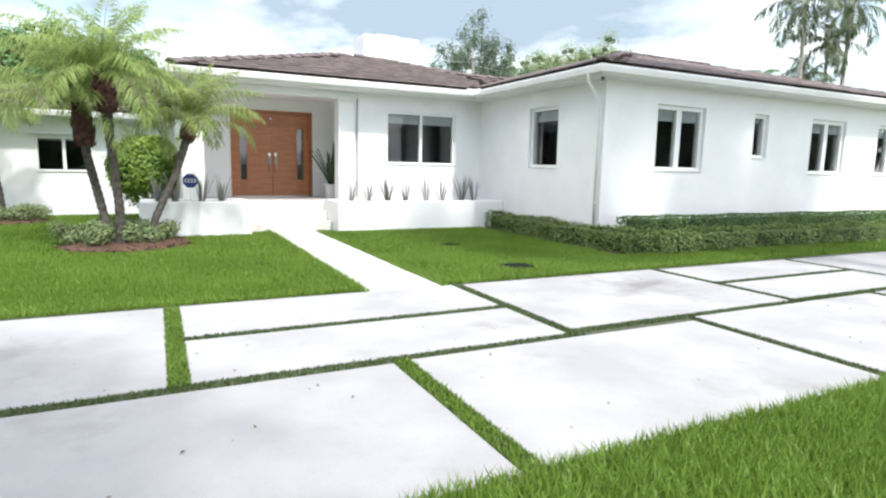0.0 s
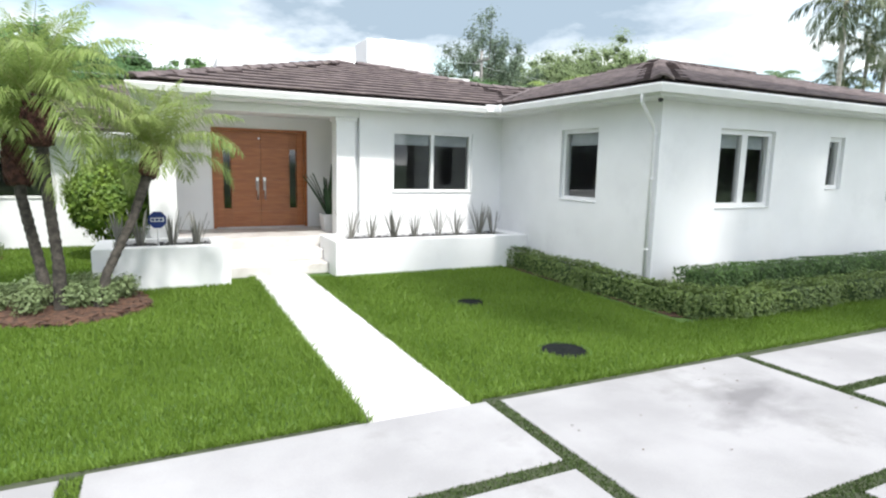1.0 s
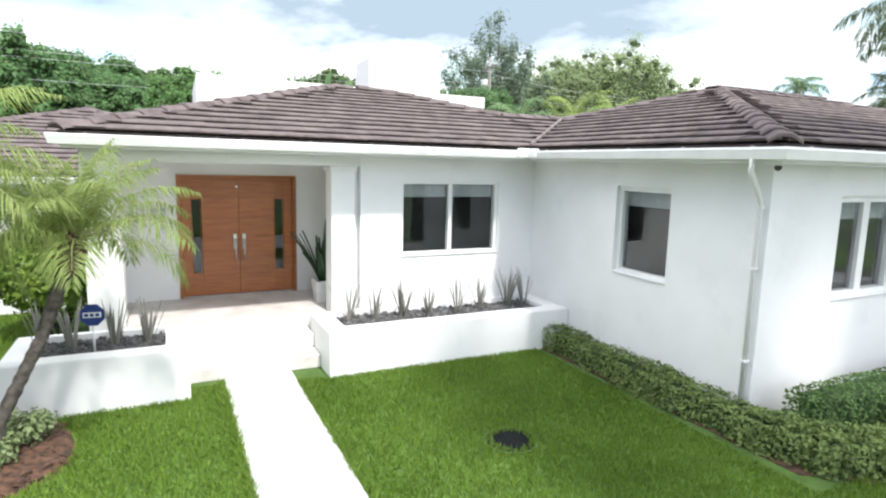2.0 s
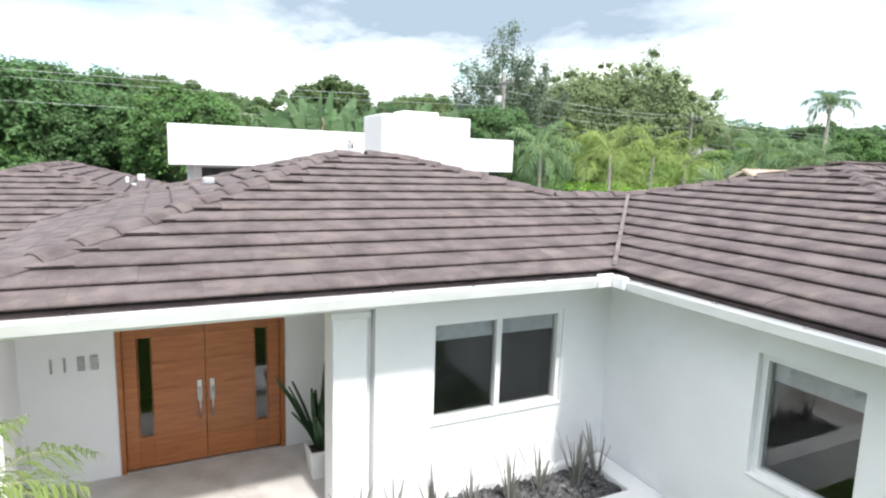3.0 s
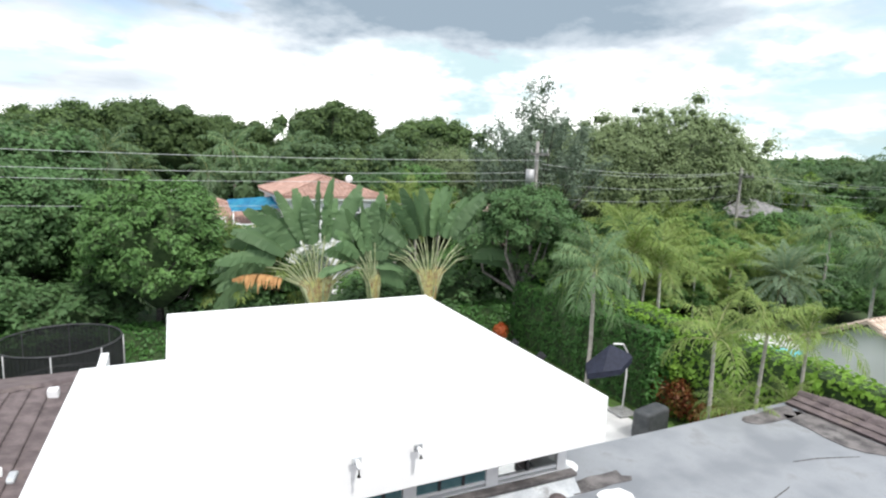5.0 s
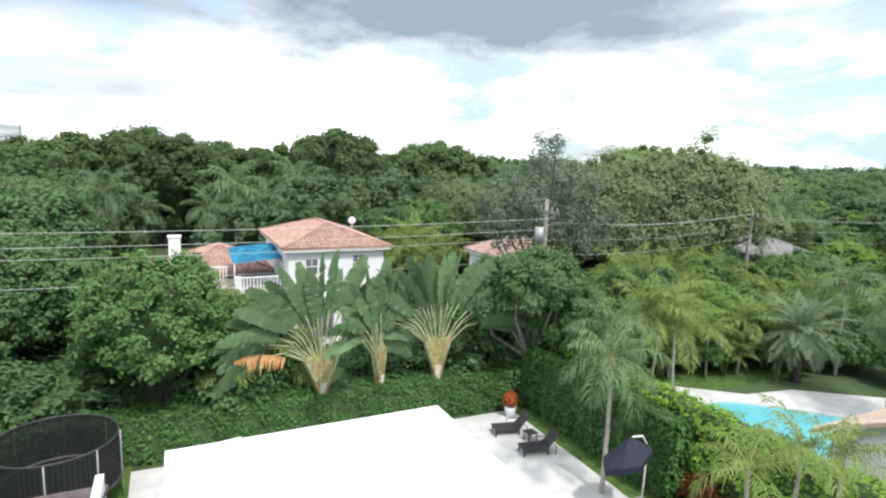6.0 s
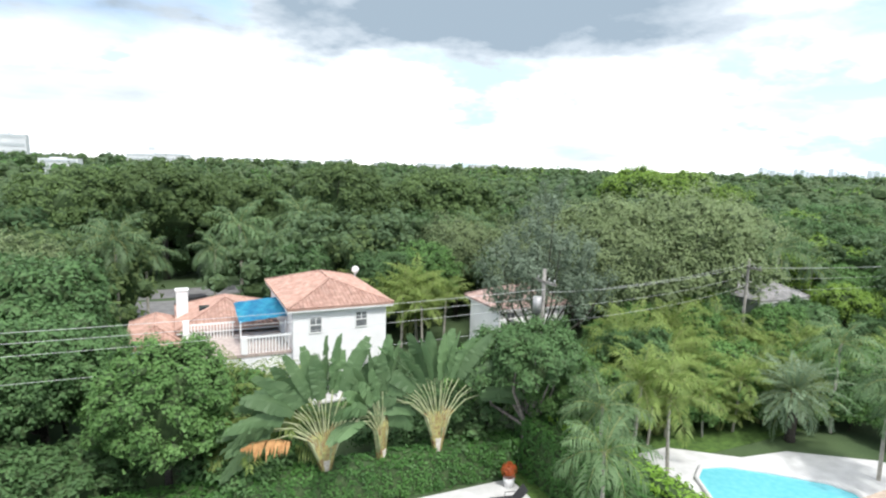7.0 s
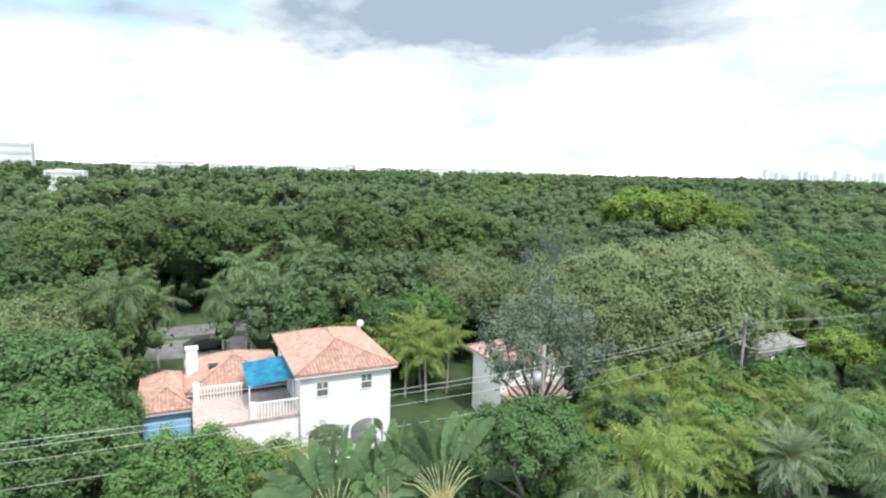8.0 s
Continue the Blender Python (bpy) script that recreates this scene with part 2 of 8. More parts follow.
M["membrane"] = mottled("grey_roof_membrane", (0.185, 0.196, 0.21), (0.275, 0.287, 0.30), 0.9, 0.6, 0.15, 40, stain=(0.15, 0.15, 0.15), stain_scale=0.9)
M["white_roof"] = mottled("white_roof_coating", (0.80, 0.80, 0.79), (0.85, 0.85, 0.84), 0.8, 0.6, 0.1, 30)
M["flash"] = mottled("weathered_flashing", (0.30, 0.32, 0.34), (0.50, 0.52, 0.53), 2.5, 0.55, 0.1, 30, stain=(0.12, 0.115, 0.11), stain_scale=1.8)
M["tar"] = mottled("stained_dark_flashing", (0.05, 0.045, 0.045), (0.17, 0.155, 0.15), 3.0, 0.8, 0.3, 30, stain=(0.24, 0.23, 0.22), stain_scale=2.5)
# solid glossy teal for the middle clerestory panes
M["teal_pane"] = mottled("opaque_teal_pane", (0.075, 0.165, 0.18), (0.13, 0.245, 0.255), 1.5, 0.08, 0.0, 10)
M["soil"] = mottled("dark_gravel", (0.025, 0.024, 0.024), (0.15, 0.14, 0.138), 16.0, 0.9, 0.9, 60)
M["stone"] = mottled("dark_grey_stones", (0.05, 0.05, 0.052), (0.15, 0.148, 0.15), 9.0, 0.9, 0.5, 80, island=0.45)
M["mulch"] = mottled("brown_mulch", (0.035, 0.02, 0.014), (0.13, 0.066, 0.04), 14.0, 0.95, 0.9, 60)
M["ground"] = mottled("lawn_soil", (0.045, 0.09, 0.016), (0.085, 0.16, 0.03), 3.0, 0.95, 0.6, 80)
M["far_ground"] = mottled("woodland_floor", (0.03, 0.06, 0.02), (0.065, 0.105, 0.04), 0.15, 0.95, 0.3, 8)
M["asphalt"] = mottled("street_asphalt", (0.14, 0.14, 0.14), (0.2, 0.2, 0.2), 1.0, 0.9, 0.3, 80)
M["bark"] = mottled("palm_bark", (0.026, 0.023, 0.019), (0.085, 0.074, 0.062), 14.0, 0.9, 0.8, 50)
M["grey_bark"] = mottled("grey_bark", (0.13, 0.115, 0.1), (0.27, 0.25, 0.225), 6.0, 0.9, 0.6, 40)
M["bark_pale"] = mottled("pale_palm_bark", (0.3, 0.28, 0.24), (0.46, 0.43, 0.38), 6.0, 0.85, 0.5, 40)
M["boot"] = mottled("brown_frond_bases", (0.045, 0.018, 0.016), (0.13, 0.055, 0.046), 16.0, 0.95, 0.9, 60)
M["dry"] = mottled("dry_frond", (0.3, 0.15, 0.05), (0.45, 0.25, 0.1), 5.0, 0.8, 0.2, 30)
M["metal"] = mottled("brushed_steel", (0.55, 0.55, 0.55), (0.65, 0.65, 0.65), 20.0, 0.3, 0.05, 200, metal=1.0)
M["dark_metal"] = mottled("dark_metal", (0.03, 0.03, 0.032), (0.06, 0.06, 0.065), 8.0, 0.5, 0.05, 60)
M["cable"] = mottled("bare_aluminium_cable", (0.5, 0.52, 0.52), (0.62, 0.63, 0.63), 6.0, 0.5, 0.05, 60, metal=0.2)
M["grey_metal"] = mottled("grey_metal", (0.3, 0.3, 0.3), (0.42, 0.42, 0.42), 6.0, 0.5, 0.05, 60, metal=0.4)
M["terracotta"] = mottled("clay_roof_tile", (0.36, 0.212, 0.166), (0.50, 0.325, 0.262), 2.5, 0.85, 0.4, 30, stain=(0.33, 0.22, 0.18), stain_scale=0.7, island=0.15)
M["tan_tile"] = mottled("tan_roof_tile", (0.48, 0.375, 0.29), (0.60, 0.49, 0.40), 2.5, 0.85, 0.4, 30, island=0.1)
M["grey_tile"] = mottled("grey_shingle", (0.2, 0.2, 0.2), (0.32, 0.31, 0.3), 2.5, 0.9, 0.4, 30, island=0.12)
M["pink_tile"] = mottled("faded_pink_tile", (0.33, 0.22, 0.19), (0.46, 0.34, 0.3), 2.0, 0.9, 0.4, 30, stain=(0.2, 0.15, 0.14), stain_scale=0.8, island=0.1)
M["tarp"] = mottled("blue_tarpaulin", (0.015, 0.22, 0.42), (0.05, 0.40, 0.56), 1.5, 0.5, 0.5, 8)
M["pale_blue"] = mottled("blue_painted_wall", (0.22, 0.50, 0.74), (0.32, 0.58, 0.80), 1.5, 0.6, 0.1, 40)
M["wood_pole"] = mottled("weathered_pole_wood", (0.17, 0.16, 0.145), (0.29, 0.28, 0.26), 5.0, 0.9, 0.5, 40)
M["lounger"] = mottled("dark_wicker", (0.02, 0.02, 0.022), (0.05, 0.05, 0.055), 30.0, 0.7, 0.6, 120)
M["navy"] = mottled("navy_canvas", (0.010, 0.013, 0.028), (0.018, 0.022, 0.044), 6.0, 0.8, 0.3, 100)
M["net"] = mottled("black_netting", (0.01, 0.012, 0.012), (0.02, 0.022, 0.022), 30.0, 0.9, 0.3, 100)
M["white_plastic"] = mottled("white_plastic", (0.75, 0.75, 0.75), (0.82, 0.82, 0.82), 6.0, 0.4, 0.05, 60)
M["blue_sign"] = mottled("blue_sign_enamel", (0.012, 0.03, 0.16), (0.02, 0.045, 0.2), 10.0, 0.35, 0.03, 60)
M["blind"] = mottled("grey_roller_blind", (0.5, 0.52, 0.53), (0.6, 0.62, 0.63), 10.0, 0.8, 0.1, 200)
# room dimness put into the colour, so that the windows look dark
M["interior"] = mottled("darkened_interior", (0.09, 0.09, 0.095), (0.14, 0.14, 0.145), 2.0, 0.8, 0.1, 30)
M["bars"] = mottled("grey_numeral_metal", (0.35, 0.35, 0.36), (0.45, 0.45, 0.46), 30.0, 0.4, 0.05, 100, metal=0.5)
M["croton"] = leafy("croton_leaf", (0.22, 0.03, 0.02), (0.16, 0.14, 0.03), 0.0, 0.3, 0.5, 3.0, 0.6)
# window bands of far towers: distance haze painted into the grey blue
M["far_glass"] = mottled("haze_painted_glass", (0.52, 0.59, 0.65), (0.58, 0.64, 0.69), 0.05, 0.6, 0.0, 1)
M["orange_fl"] = leafy("orange_flowers", (0.32, 0.07, 0.02), (0.45, 0.13, 0.04))
# tower fronts, kept pale and bluish with the haze in the colour
M["city"] = mottled("far_facade", (0.64, 0.70, 0.75), (0.72, 0.77, 0.81), 0.05, 0.8, 0.0, 1)
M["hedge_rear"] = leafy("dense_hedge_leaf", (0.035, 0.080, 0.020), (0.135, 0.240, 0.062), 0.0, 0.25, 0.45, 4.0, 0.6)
M["lawn"] = leafy("grass_blades", (0.102, 0.180, 0.022), (0.202, 0.312, 0.054), 0.0, 0.35, 0.45)
M["turf"] = leafy("joint_turf", (0.048, 0.080, 0.024), (0.100, 0.145, 0.050), 0.0, 0.3, 0.6)
M["turf_soil"] = mottled("joint_soil", (0.035, 0.045, 0.022), (0.06, 0.07, 0.038), 8.0, 0.95, 0.4, 60)
M["snake"] = leafy("snake_plant_leaf", (0.19, 0.19, 0.165), (0.38, 0.365, 0.33), 0.15, 0.1, 0.5)
M["agave"] = leafy("dark_strap_leaf", (0.03, 0.07, 0.035), (0.07, 0.12, 0.06), 0.1, 0.1, 0.4)
M["hedge"] = leafy("box_hedge_leaf", (0.055, 0.095, 0.024), (0.225, 0.310, 0.092), 0.0, 0.25, 0.45, 5.0, 0.7)
M["ficus"] = leafy("ficus_leaf", (0.045, 0.130, 0.030), (0.105, 0.250, 0.060), 0.1, 0.3, 0.5)
M["bright"] = leafy("bright_hedge_leaf", (0.13, 0.27, 0.03), (0.27, 0.44, 0.07), 0.1, 0.35, 0.4)
M["leaf_a"] = leafy("deep_green_leaf", (0.066, 0.138, 0.050), (0.145, 0.268, 0.096), 0.2, 0.35, 0.6, 0.7, 0.45)
M["leaf_b"] = leafy("mid_green_leaf", (0.095, 0.205, 0.056), (0.215, 0.39, 0.120), 0.2, 0.4, 0.6, 0.7, 0.4)
M["leaf_c"] = leafy("grey_green_leaf", (0.208, 0.272, 0.132), (0.290, 0.365, 0.178), 0.14, 0.5, 0.65, 0.5, 0.3)
M["leaf_d"] = leafy("olive_leaf", (0.076, 0.126, 0.038), (0.142, 0.215, 0.074), 0.18, 0.4, 0.65, 0.4, 0.3)
M["leaf_e"] = leafy("lime_leaf", (0.12, 0.22, 0.025), (0.24, 0.37, 0.07), 0.15, 0.35)
WOODS = [leafy("woodland_leaf_%d" % k, a, b, 0.0, 0.4, 0.7, 0.12, 0.22) for k, (a, b) in enumerate((
    ((0.066, 0.132, 0.046), (0.114, 0.202, 0.075)), ((0.097, 0.145, 0.048), (0.154, 0.220, 0.079)), ((0.101, 0.154, 0.088), (0.158, 0.224, 0.132)),
    ((0.079, 0.172, 0.044), (0.141, 0.273, 0.075)), ((0.053, 0.110, 0.044), (0.097, 0.176, 0.070)), ((0.114, 0.198, 0.040), (0.194, 0.299, 0.070)),
    ((0.084, 0.141, 0.066), (0.132, 0.207, 0.101)), ((0.114, 0.154, 0.075), (0.167, 0.216, 0.110))))]
M["date"] = leafy("date_palm_leaf", (0.19, 0.275, 0.07), (0.37, 0.45, 0.16), 0.1, 0.5)
M["areca"] = leafy("areca_palm_leaf", (0.135, 0.205, 0.048), (0.280, 0.370, 0.105), 0.15, 0.4)
M["palm"] = leafy("feather_palm_leaf", (0.088, 0.160, 0.066), (0.175, 0.270, 0.125), 0.15, 0.35)
M["trav"] = leafy("travellers_palm_leaf", (0.068, 0.138, 0.060), (0.145, 0.235, 0.108), 0.25, 0.3, 0.55)
M["fan_sheath"] = mottled("yellow_orange_sheath", (0.20, 0.115, 0.055), (0.36, 0.36, 0.13), 5.0, 0.7, 0.3, 30)
M["fan_stalk"] = mottled("pale_fan_stalk", (0.20, 0.25, 0.11), (0.40, 0.42, 0.25), 3.0, 0.6, 0.1, 30)
M["palm_dark"] = leafy("dark_palm_leaf", (0.060, 0.090, 0.042), (0.130, 0.165, 0.085), 0.15, 0.2)
M["silver"] = leafy("silvery_palm_leaf", (0.17, 0.255, 0.15), (0.29, 0.39, 0.24), 0.1, 0.35)
M["stem"] = mottled("yellow_green_stalk", (0.22, 0.26, 0.08), (0.34, 0.36, 0.15), 5.0, 0.6, 0.1, 30)
# grey green body tone with the crown's inner shade painted in
M["inner_pale"] = mottled("painted_leaf_shade_pale", (0.065, 0.092, 0.043), (0.105, 0.14, 0.068), 4.0, 0.95, 0.3, 30)
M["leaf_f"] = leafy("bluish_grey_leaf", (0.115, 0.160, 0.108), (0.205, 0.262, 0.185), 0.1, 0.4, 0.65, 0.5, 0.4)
# dark body tone: shade between leaves put into the colour
M["inner"] = mottled("painted_leaf_shade", (0.032, 0.058, 0.02), (0.065, 0.11, 0.038), 4.0, 0.95, 0.3, 30)


def door_wood():
    m, nt, b = material("mahogany_door", 0.38)
    N, L = nt.nodes, nt.links
    geo = N.new("ShaderNodeNewGeometry")
    mp = N.new("ShaderNodeMapping"); mp.inputs["Scale"].default_value = (1.2, 1.2, 14.0)
    L.new(geo.outputs["Position"], mp.inputs[0])
    n1 = N.new("ShaderNodeTexNoise"); n1.inputs["Scale"].default_value = 2.2; n1.inputs["Detail"].default_value = 6; n1.inputs["Distortion"].default_value = 0.6
    L.new(mp.outputs[0], n1.inputs["Vector"])
    r = N.new("ShaderNodeValToRGB")
    r.color_ramp.elements[0].position, r.color_ramp.elements[1].position = 0.3, 0.72
    r.color_ramp.elements[0].color, r.color_ramp.elements[1].color = (0.27, 0.082, 0.022, 1), (0.41, 0.145, 0.042, 1)
    oi = N.new("ShaderNodeObjectInfo")
    hs = N.new("ShaderNodeHueSaturation")
    mr = N.new("ShaderNodeMapRange"); mr.inputs["To Min"].default_value, mr.inputs["To Max"].default_value = 0.94, 1.06
    L.new(oi.outputs["Random"], mr.inputs["Value"]); L.new(mr.outputs[0], hs.inputs["Value"])
    L.new(n1.outputs["Fac"], r.inputs[0]); L.new(r.outputs[0], hs.inputs["Color"]); L.new(hs.outputs[0], b.inputs["Base Color"])
    bp = N.new("ShaderNodeBump"); bp.inputs["Strength"].default_value = 0.1; L.new(n1.outputs["Fac"], bp.inputs["Height"])
    L.new(bp.outputs[0], b.inputs["Normal"])
    return m


def glass(name, tint=(0.9, 0.93, 0.93)):
    m, nt, b = material(name, 0.02)
    b.inputs["Base Color"].default_value = (*tint, 1)
    b.inputs["Transmission Weight"].default_value = 1.0
    b.inputs["IOR"].default_value = 1.45
    return m


def pool_water(name, deep=(0.09, 0.41, 0.48), pale=(0.20, 0.55, 0.61)):
    m, nt, b = material(name, 0.06)
    N, L = nt.nodes, nt.links
    n1 = N.new("ShaderNodeTexNoise"); n1.inputs["Scale"].default_value = 3.0
    geo = N.new("ShaderNodeNewGeometry"); L.new(geo.outputs["Position"], n1.inputs["Vector"])
    r = N.new("ShaderNodeValToRGB")
    r.color_ramp.elements[0].color, r.color_ramp.elements[1].color = (*deep, 1), (*pale, 1)
    L.new(n1.outputs["Fac"], r.inputs[0]); L.new(r.outputs[0], b.inputs["Base Color"])
    bp = N.new("ShaderNodeBump"); bp.inputs["Strength"].default_value = 0.15; L.new(n1.outputs["Fac"], bp.inputs["Height"])
    L.new(bp.outputs[0], b.inputs["Normal"])
    return m


def dark_patch(m, cx, cy, rx, ry, turn):
    """A darker patch of its own shape on the concrete, round (cx, cy)."""
    nt = m.node_tree
    N, L = nt.nodes, nt.links
    b = N["Principled BSDF"]
    base = b.inputs["Base Color"].links[0].from_socket
    geo = N.new("ShaderNodeNewGeometry")
    mp = N.new("ShaderNodeMapping"); mp.vector_type = "TEXTURE"
    mp.inputs["Location"].default_value, mp.inputs["Rotation"].default_value, mp.inputs["Scale"].default_value = (cx, cy, 0), (0, 0, radians(turn)), (rx, ry, 1)
    L.new(geo.outputs["Position"], mp.inputs[0])
    no = N.new("ShaderNodeTexNoise"); no.inputs["Scale"].default_value = 1.6; no.inputs["Detail"].default_value = 7
    L.new(mp.outputs[0], no.inputs["Vector"])
    ln = N.new("ShaderNodeVectorMath"); ln.operation = "LENGTH"
    L.new(mp.outputs[0], ln.inputs[0])
    ad = N.new("ShaderNodeMath"); ad.operation = "MULTIPLY_ADD"; ad.inputs[1].default_value = 2.2
    L.new(no.outputs["Fac"], ad.inputs[0]); L.new(ln.outputs["Value"], ad.inputs[2])
    r = N.new("ShaderNodeMapRange")
    for k, v in (("From Min", 1.2), ("From Max", 2.0), ("To Min", 0.75), ("To Max", 0.0)):
        r.inputs[k].default_value = v
    L.new(ad.outputs[0], r.inputs["Value"])
    mx = N.new("ShaderNodeMix"); mx.data_type = "RGBA"; mx.inputs["B"].default_value = (0.13, 0.125, 0.13, 1)
    L.new(r.outputs[0], mx.inputs["Factor"]); L.new(base, mx.inputs["A"]); L.new(mx.outputs["Result"], b.inputs["Base Color"])


dark_patch(M["concrete"], 4.45, 4.75, 0.95, 0.5, 12)
M["net"].node_tree.nodes["Principled BSDF"].inputs["Specular IOR Level"].default_value = 0.0
M["wood"] = door_wood()
M["glass"] = glass("window_glass")
M["water"] = pool_water("pool_water")
M["lap_water"] = pool_water("lap_pool_water", (0.03, 0.17, 0.16), (0.06, 0.26, 0.24))

# ---- building helpers ----
rng = np.random.default_rng(7)


def thing(name, label, category, at=(0, 0, 0), group="", kind="", turn=0.0):
    ob = new(name)
    ob.matrix_world = pose(*at, 0, 0, turn)
    ob.empty_display_size = 0.2
    return tagged(ob, label, category, group, kind)


def part(name, bm, mat, parent, label=""):
    me = bpy.data.meshes.new(name)
    bm.to_mesh(me)
    bm.free()
    return mesh_part(name, me, mat, parent, label)


def mesh_part(name, me, mat, parent, label=""):
    if mat and not me.materials:
        me.materials.append(mat)
    ob = new(name, me)
    if parent:
        ob.parent = parent
    if label:
        ob["label"] = label
    return ob


def solo(name, bm, mat, label, category, group="", kind=""):
    return tagged(part(name, bm, mat, None), label, category, group, kind)


def box(bm, x0, y0, z0, x1, y1, z1, bevel=0.0, segs=1):
    r = bmesh.ops.create_cube(bm, size=1.0)
    vs = r["verts"]
    for v in vs:
        v.co = Vector((x0 + (v.co.x + 0.5) * (x1 - x0), y0 + (v.co.y + 0.5) * (y1 - y0), z0 + (v.co.z + 0.5) * (z1 - z0)))
    if bevel:
        es = {e for v in vs for e in v.link_edges}
        bmesh.ops.bevel(bm, geom=list(es), offset=bevel, segments=segs, affect="EDGES", profile=0.5)
    return bm


def new_box(*a, **k):
    return box(bmesh.new(), *a, **k)


def tube(bm, pts, radii, n=8, cap=True):
    """A tapered round bar through pts."""
    pts = [Vector(p) for p in pts]
    if not hasattr(radii, "__len__"):
        radii = [radii] * len(pts)
    rings = []
    for i, p in enumerate(pts):
        d = (pts[min(i + 1, len(pts) - 1)] - pts[max(i - 1, 0)]).normalized()
        a = d.orthogonal().normalized() if abs(d.z) < 0.99 else Vector((1, 0, 0))
        if abs(d.z) < 0.99:
            a = d.cross(Vector((0, 0, 1))).normalized()
        b = d.cross(a)
        rings.append([bm.verts.new(p + radii[i] * (math.cos(2 * math.pi * k / n) * a + math.sin(2 * math.pi * k / n) * b)) for k in range(n)])
    for r0, r1 in zip(rings, rings[1:]):
        for k in range(n):
            f = bm.faces.new((r0[k], r0[(k + 1) % n], r1[(k + 1) % n], r1[k]))
            f.smooth = True
    if cap:
        bm.faces.new(rings[0][::-1]); bm.faces.new(rings[-1])
    return bm


def slab(bm, poly, thick):
    """A plate under the polygon (3D points, anticlockwise from above), thick downwards."""
    top = [bm.verts.new(p) for p in poly]
    low = [bm.verts.new(Vector(p) - Vector((0, 0, thick))) for p in poly]
    bm.faces.new(top); bm.faces.new(low[::-1])
    for i in range(len(poly)):
        j = (i + 1) % len(poly)
        bm.faces.new((top[j], top[i], low[i], low[j]))
    return bm


def np_mesh(name, verts, k=4):
    """A mesh of loose faces of k corners each, from an array (faces * k, 3)."""
    verts = np.ascontiguousarray(verts, dtype=np.float32)
    n = len(verts)
    me = bpy.data.meshes.new(name)
    me.vertices.add(n); me.loops.add(n); me.polygons.add(n // k)
    me.vertices.foreach_set("co", verts.ravel())
    me.loops.foreach_set("vertex_index", np.arange(n, dtype=np.int32))
    me.polygons.foreach_set("loop_start", np.arange(0, n, k, dtype=np.int32))
    me.polygons.foreach_set("loop_total", np.full(n // k, k, dtype=np.int32))
    me.update(calc_edges=True)
    return me


def unit(v):
    return v / np.maximum(np.linalg.norm(v, axis=-1, keepdims=True), 1e-9)


def leaves(centres, out, size, r, wide=0.5, droop=0.2, vary=0.35):
    """Leaf blades (one bent quad each) at centres, facing roughly outwards and up, as an array for np_mesh."""
    n = len(centres)
    face = unit(out + 0.55 * unit(r.normal(size=(n, 3))) + np.array([0, 0, 0.45]))
    d = unit(np.cross(face, unit(r.normal(size=(n, 3)))))
    s = np.cross(face, d)
    L = (size * (1 + vary * r.uniform(-1, 1, n)))[:, None]
    base, tip = centres - 0.5 * L * d, centres + 0.5 * L * d - droop * 0.6 * L * face
    mid = centres + 0.06 * L * face
    return np.stack([base, mid + wide * 0.5 * L * s, tip, mid - wide * 0.5 * L * s], 1).reshape(-1, 3)


def leaves3(centres, out, size, r, wide=0.6, droop=0.2, vary=0.4):
    """Small three-cornered leaf blades, for trees far off, as an array for np_mesh(k=3)."""
    n = len(centres)
    face = unit(out + 0.45 * unit(r.normal(size=(n, 3))) + np.array([0, 0, 0.5]))
    d = unit(np.cross(face, unit(r.normal(size=(n, 3)))))
    s = np.cross(face, d)
    L = (size * (1 + vary * r.uniform(-1, 1, n)))[:, None]
    base = centres - 0.4 * L * d
    return np.stack([base + wide * 0.5 * L * s, centres + 0.6 * L * d - droop * 0.5 * L * face, base - wide * 0.5 * L * s], 1).reshape(-1, 3)


def ico():
    bm = bmesh.new()
    bmesh.ops.create_icosphere(bm, subdivisions=1, radius=1.0)
    v = np.array([list(q.co) for q in bm.verts])
    f = np.array([[q.index for q in p.verts] for p in bm.faces])
    bm.free()
    return v, f


ICO_V, ICO_F = ico()


def clump_bodies(c, cr, r, fill=0.74, flat=0.8):
    """Rough inner masses of leaf clumps, as an array for np_mesh(k=3)."""
    out = []
    for p, q in zip(c, cr):
        v = ICO_V * r.uniform(0.8, 1.15, (len(ICO_V), 1)) * q * fill * np.array([1, 1, flat]) + p
        out.append(v[ICO_F].reshape(-1, 3))
    return np.concatenate(out)


def wall(name, axis, at, thick, a0, a1, z0, z1, holes, mat, label, parent=None):
    """A wall along x or y from a0 to a1 whose outer face lies at `at`, with openings (b0, b1, h0, h1) through it."""
    bm = bmesh.new()
    cuts = sorted({a0, a1, *(h[0] for h in holes), *(h[1] for h in holes)})
    for c0, c1 in zip(cuts, cuts[1:]):
        zs = [(z0, z1)]
        for b0, b1, h0, h1 in holes:
            if b0 <= (c0 + c1) / 2 <= b1:
                zs = [q for lo, hi in zs for q in ((lo, min(hi, h0)), (max(lo, h1), hi)) if q[1] - q[0] > 1e-4]
        for lo, hi in zs:
            lo_t, hi_t = min(at, at + thick), max(at, at + thick)
            if axis == "x":
                box(bm, c0, lo_t, lo, c1, hi_t, hi)
            else:
                box(bm, lo_t, c0, lo, hi_t, c1, hi)
    bmesh.ops.remove_doubles(bm, verts=bm.verts, dist=1e-4)
    ob = part(name, bm, mat, parent)
    if not parent:
        tagged(ob, label, "wall", kind="structure")
    return ob

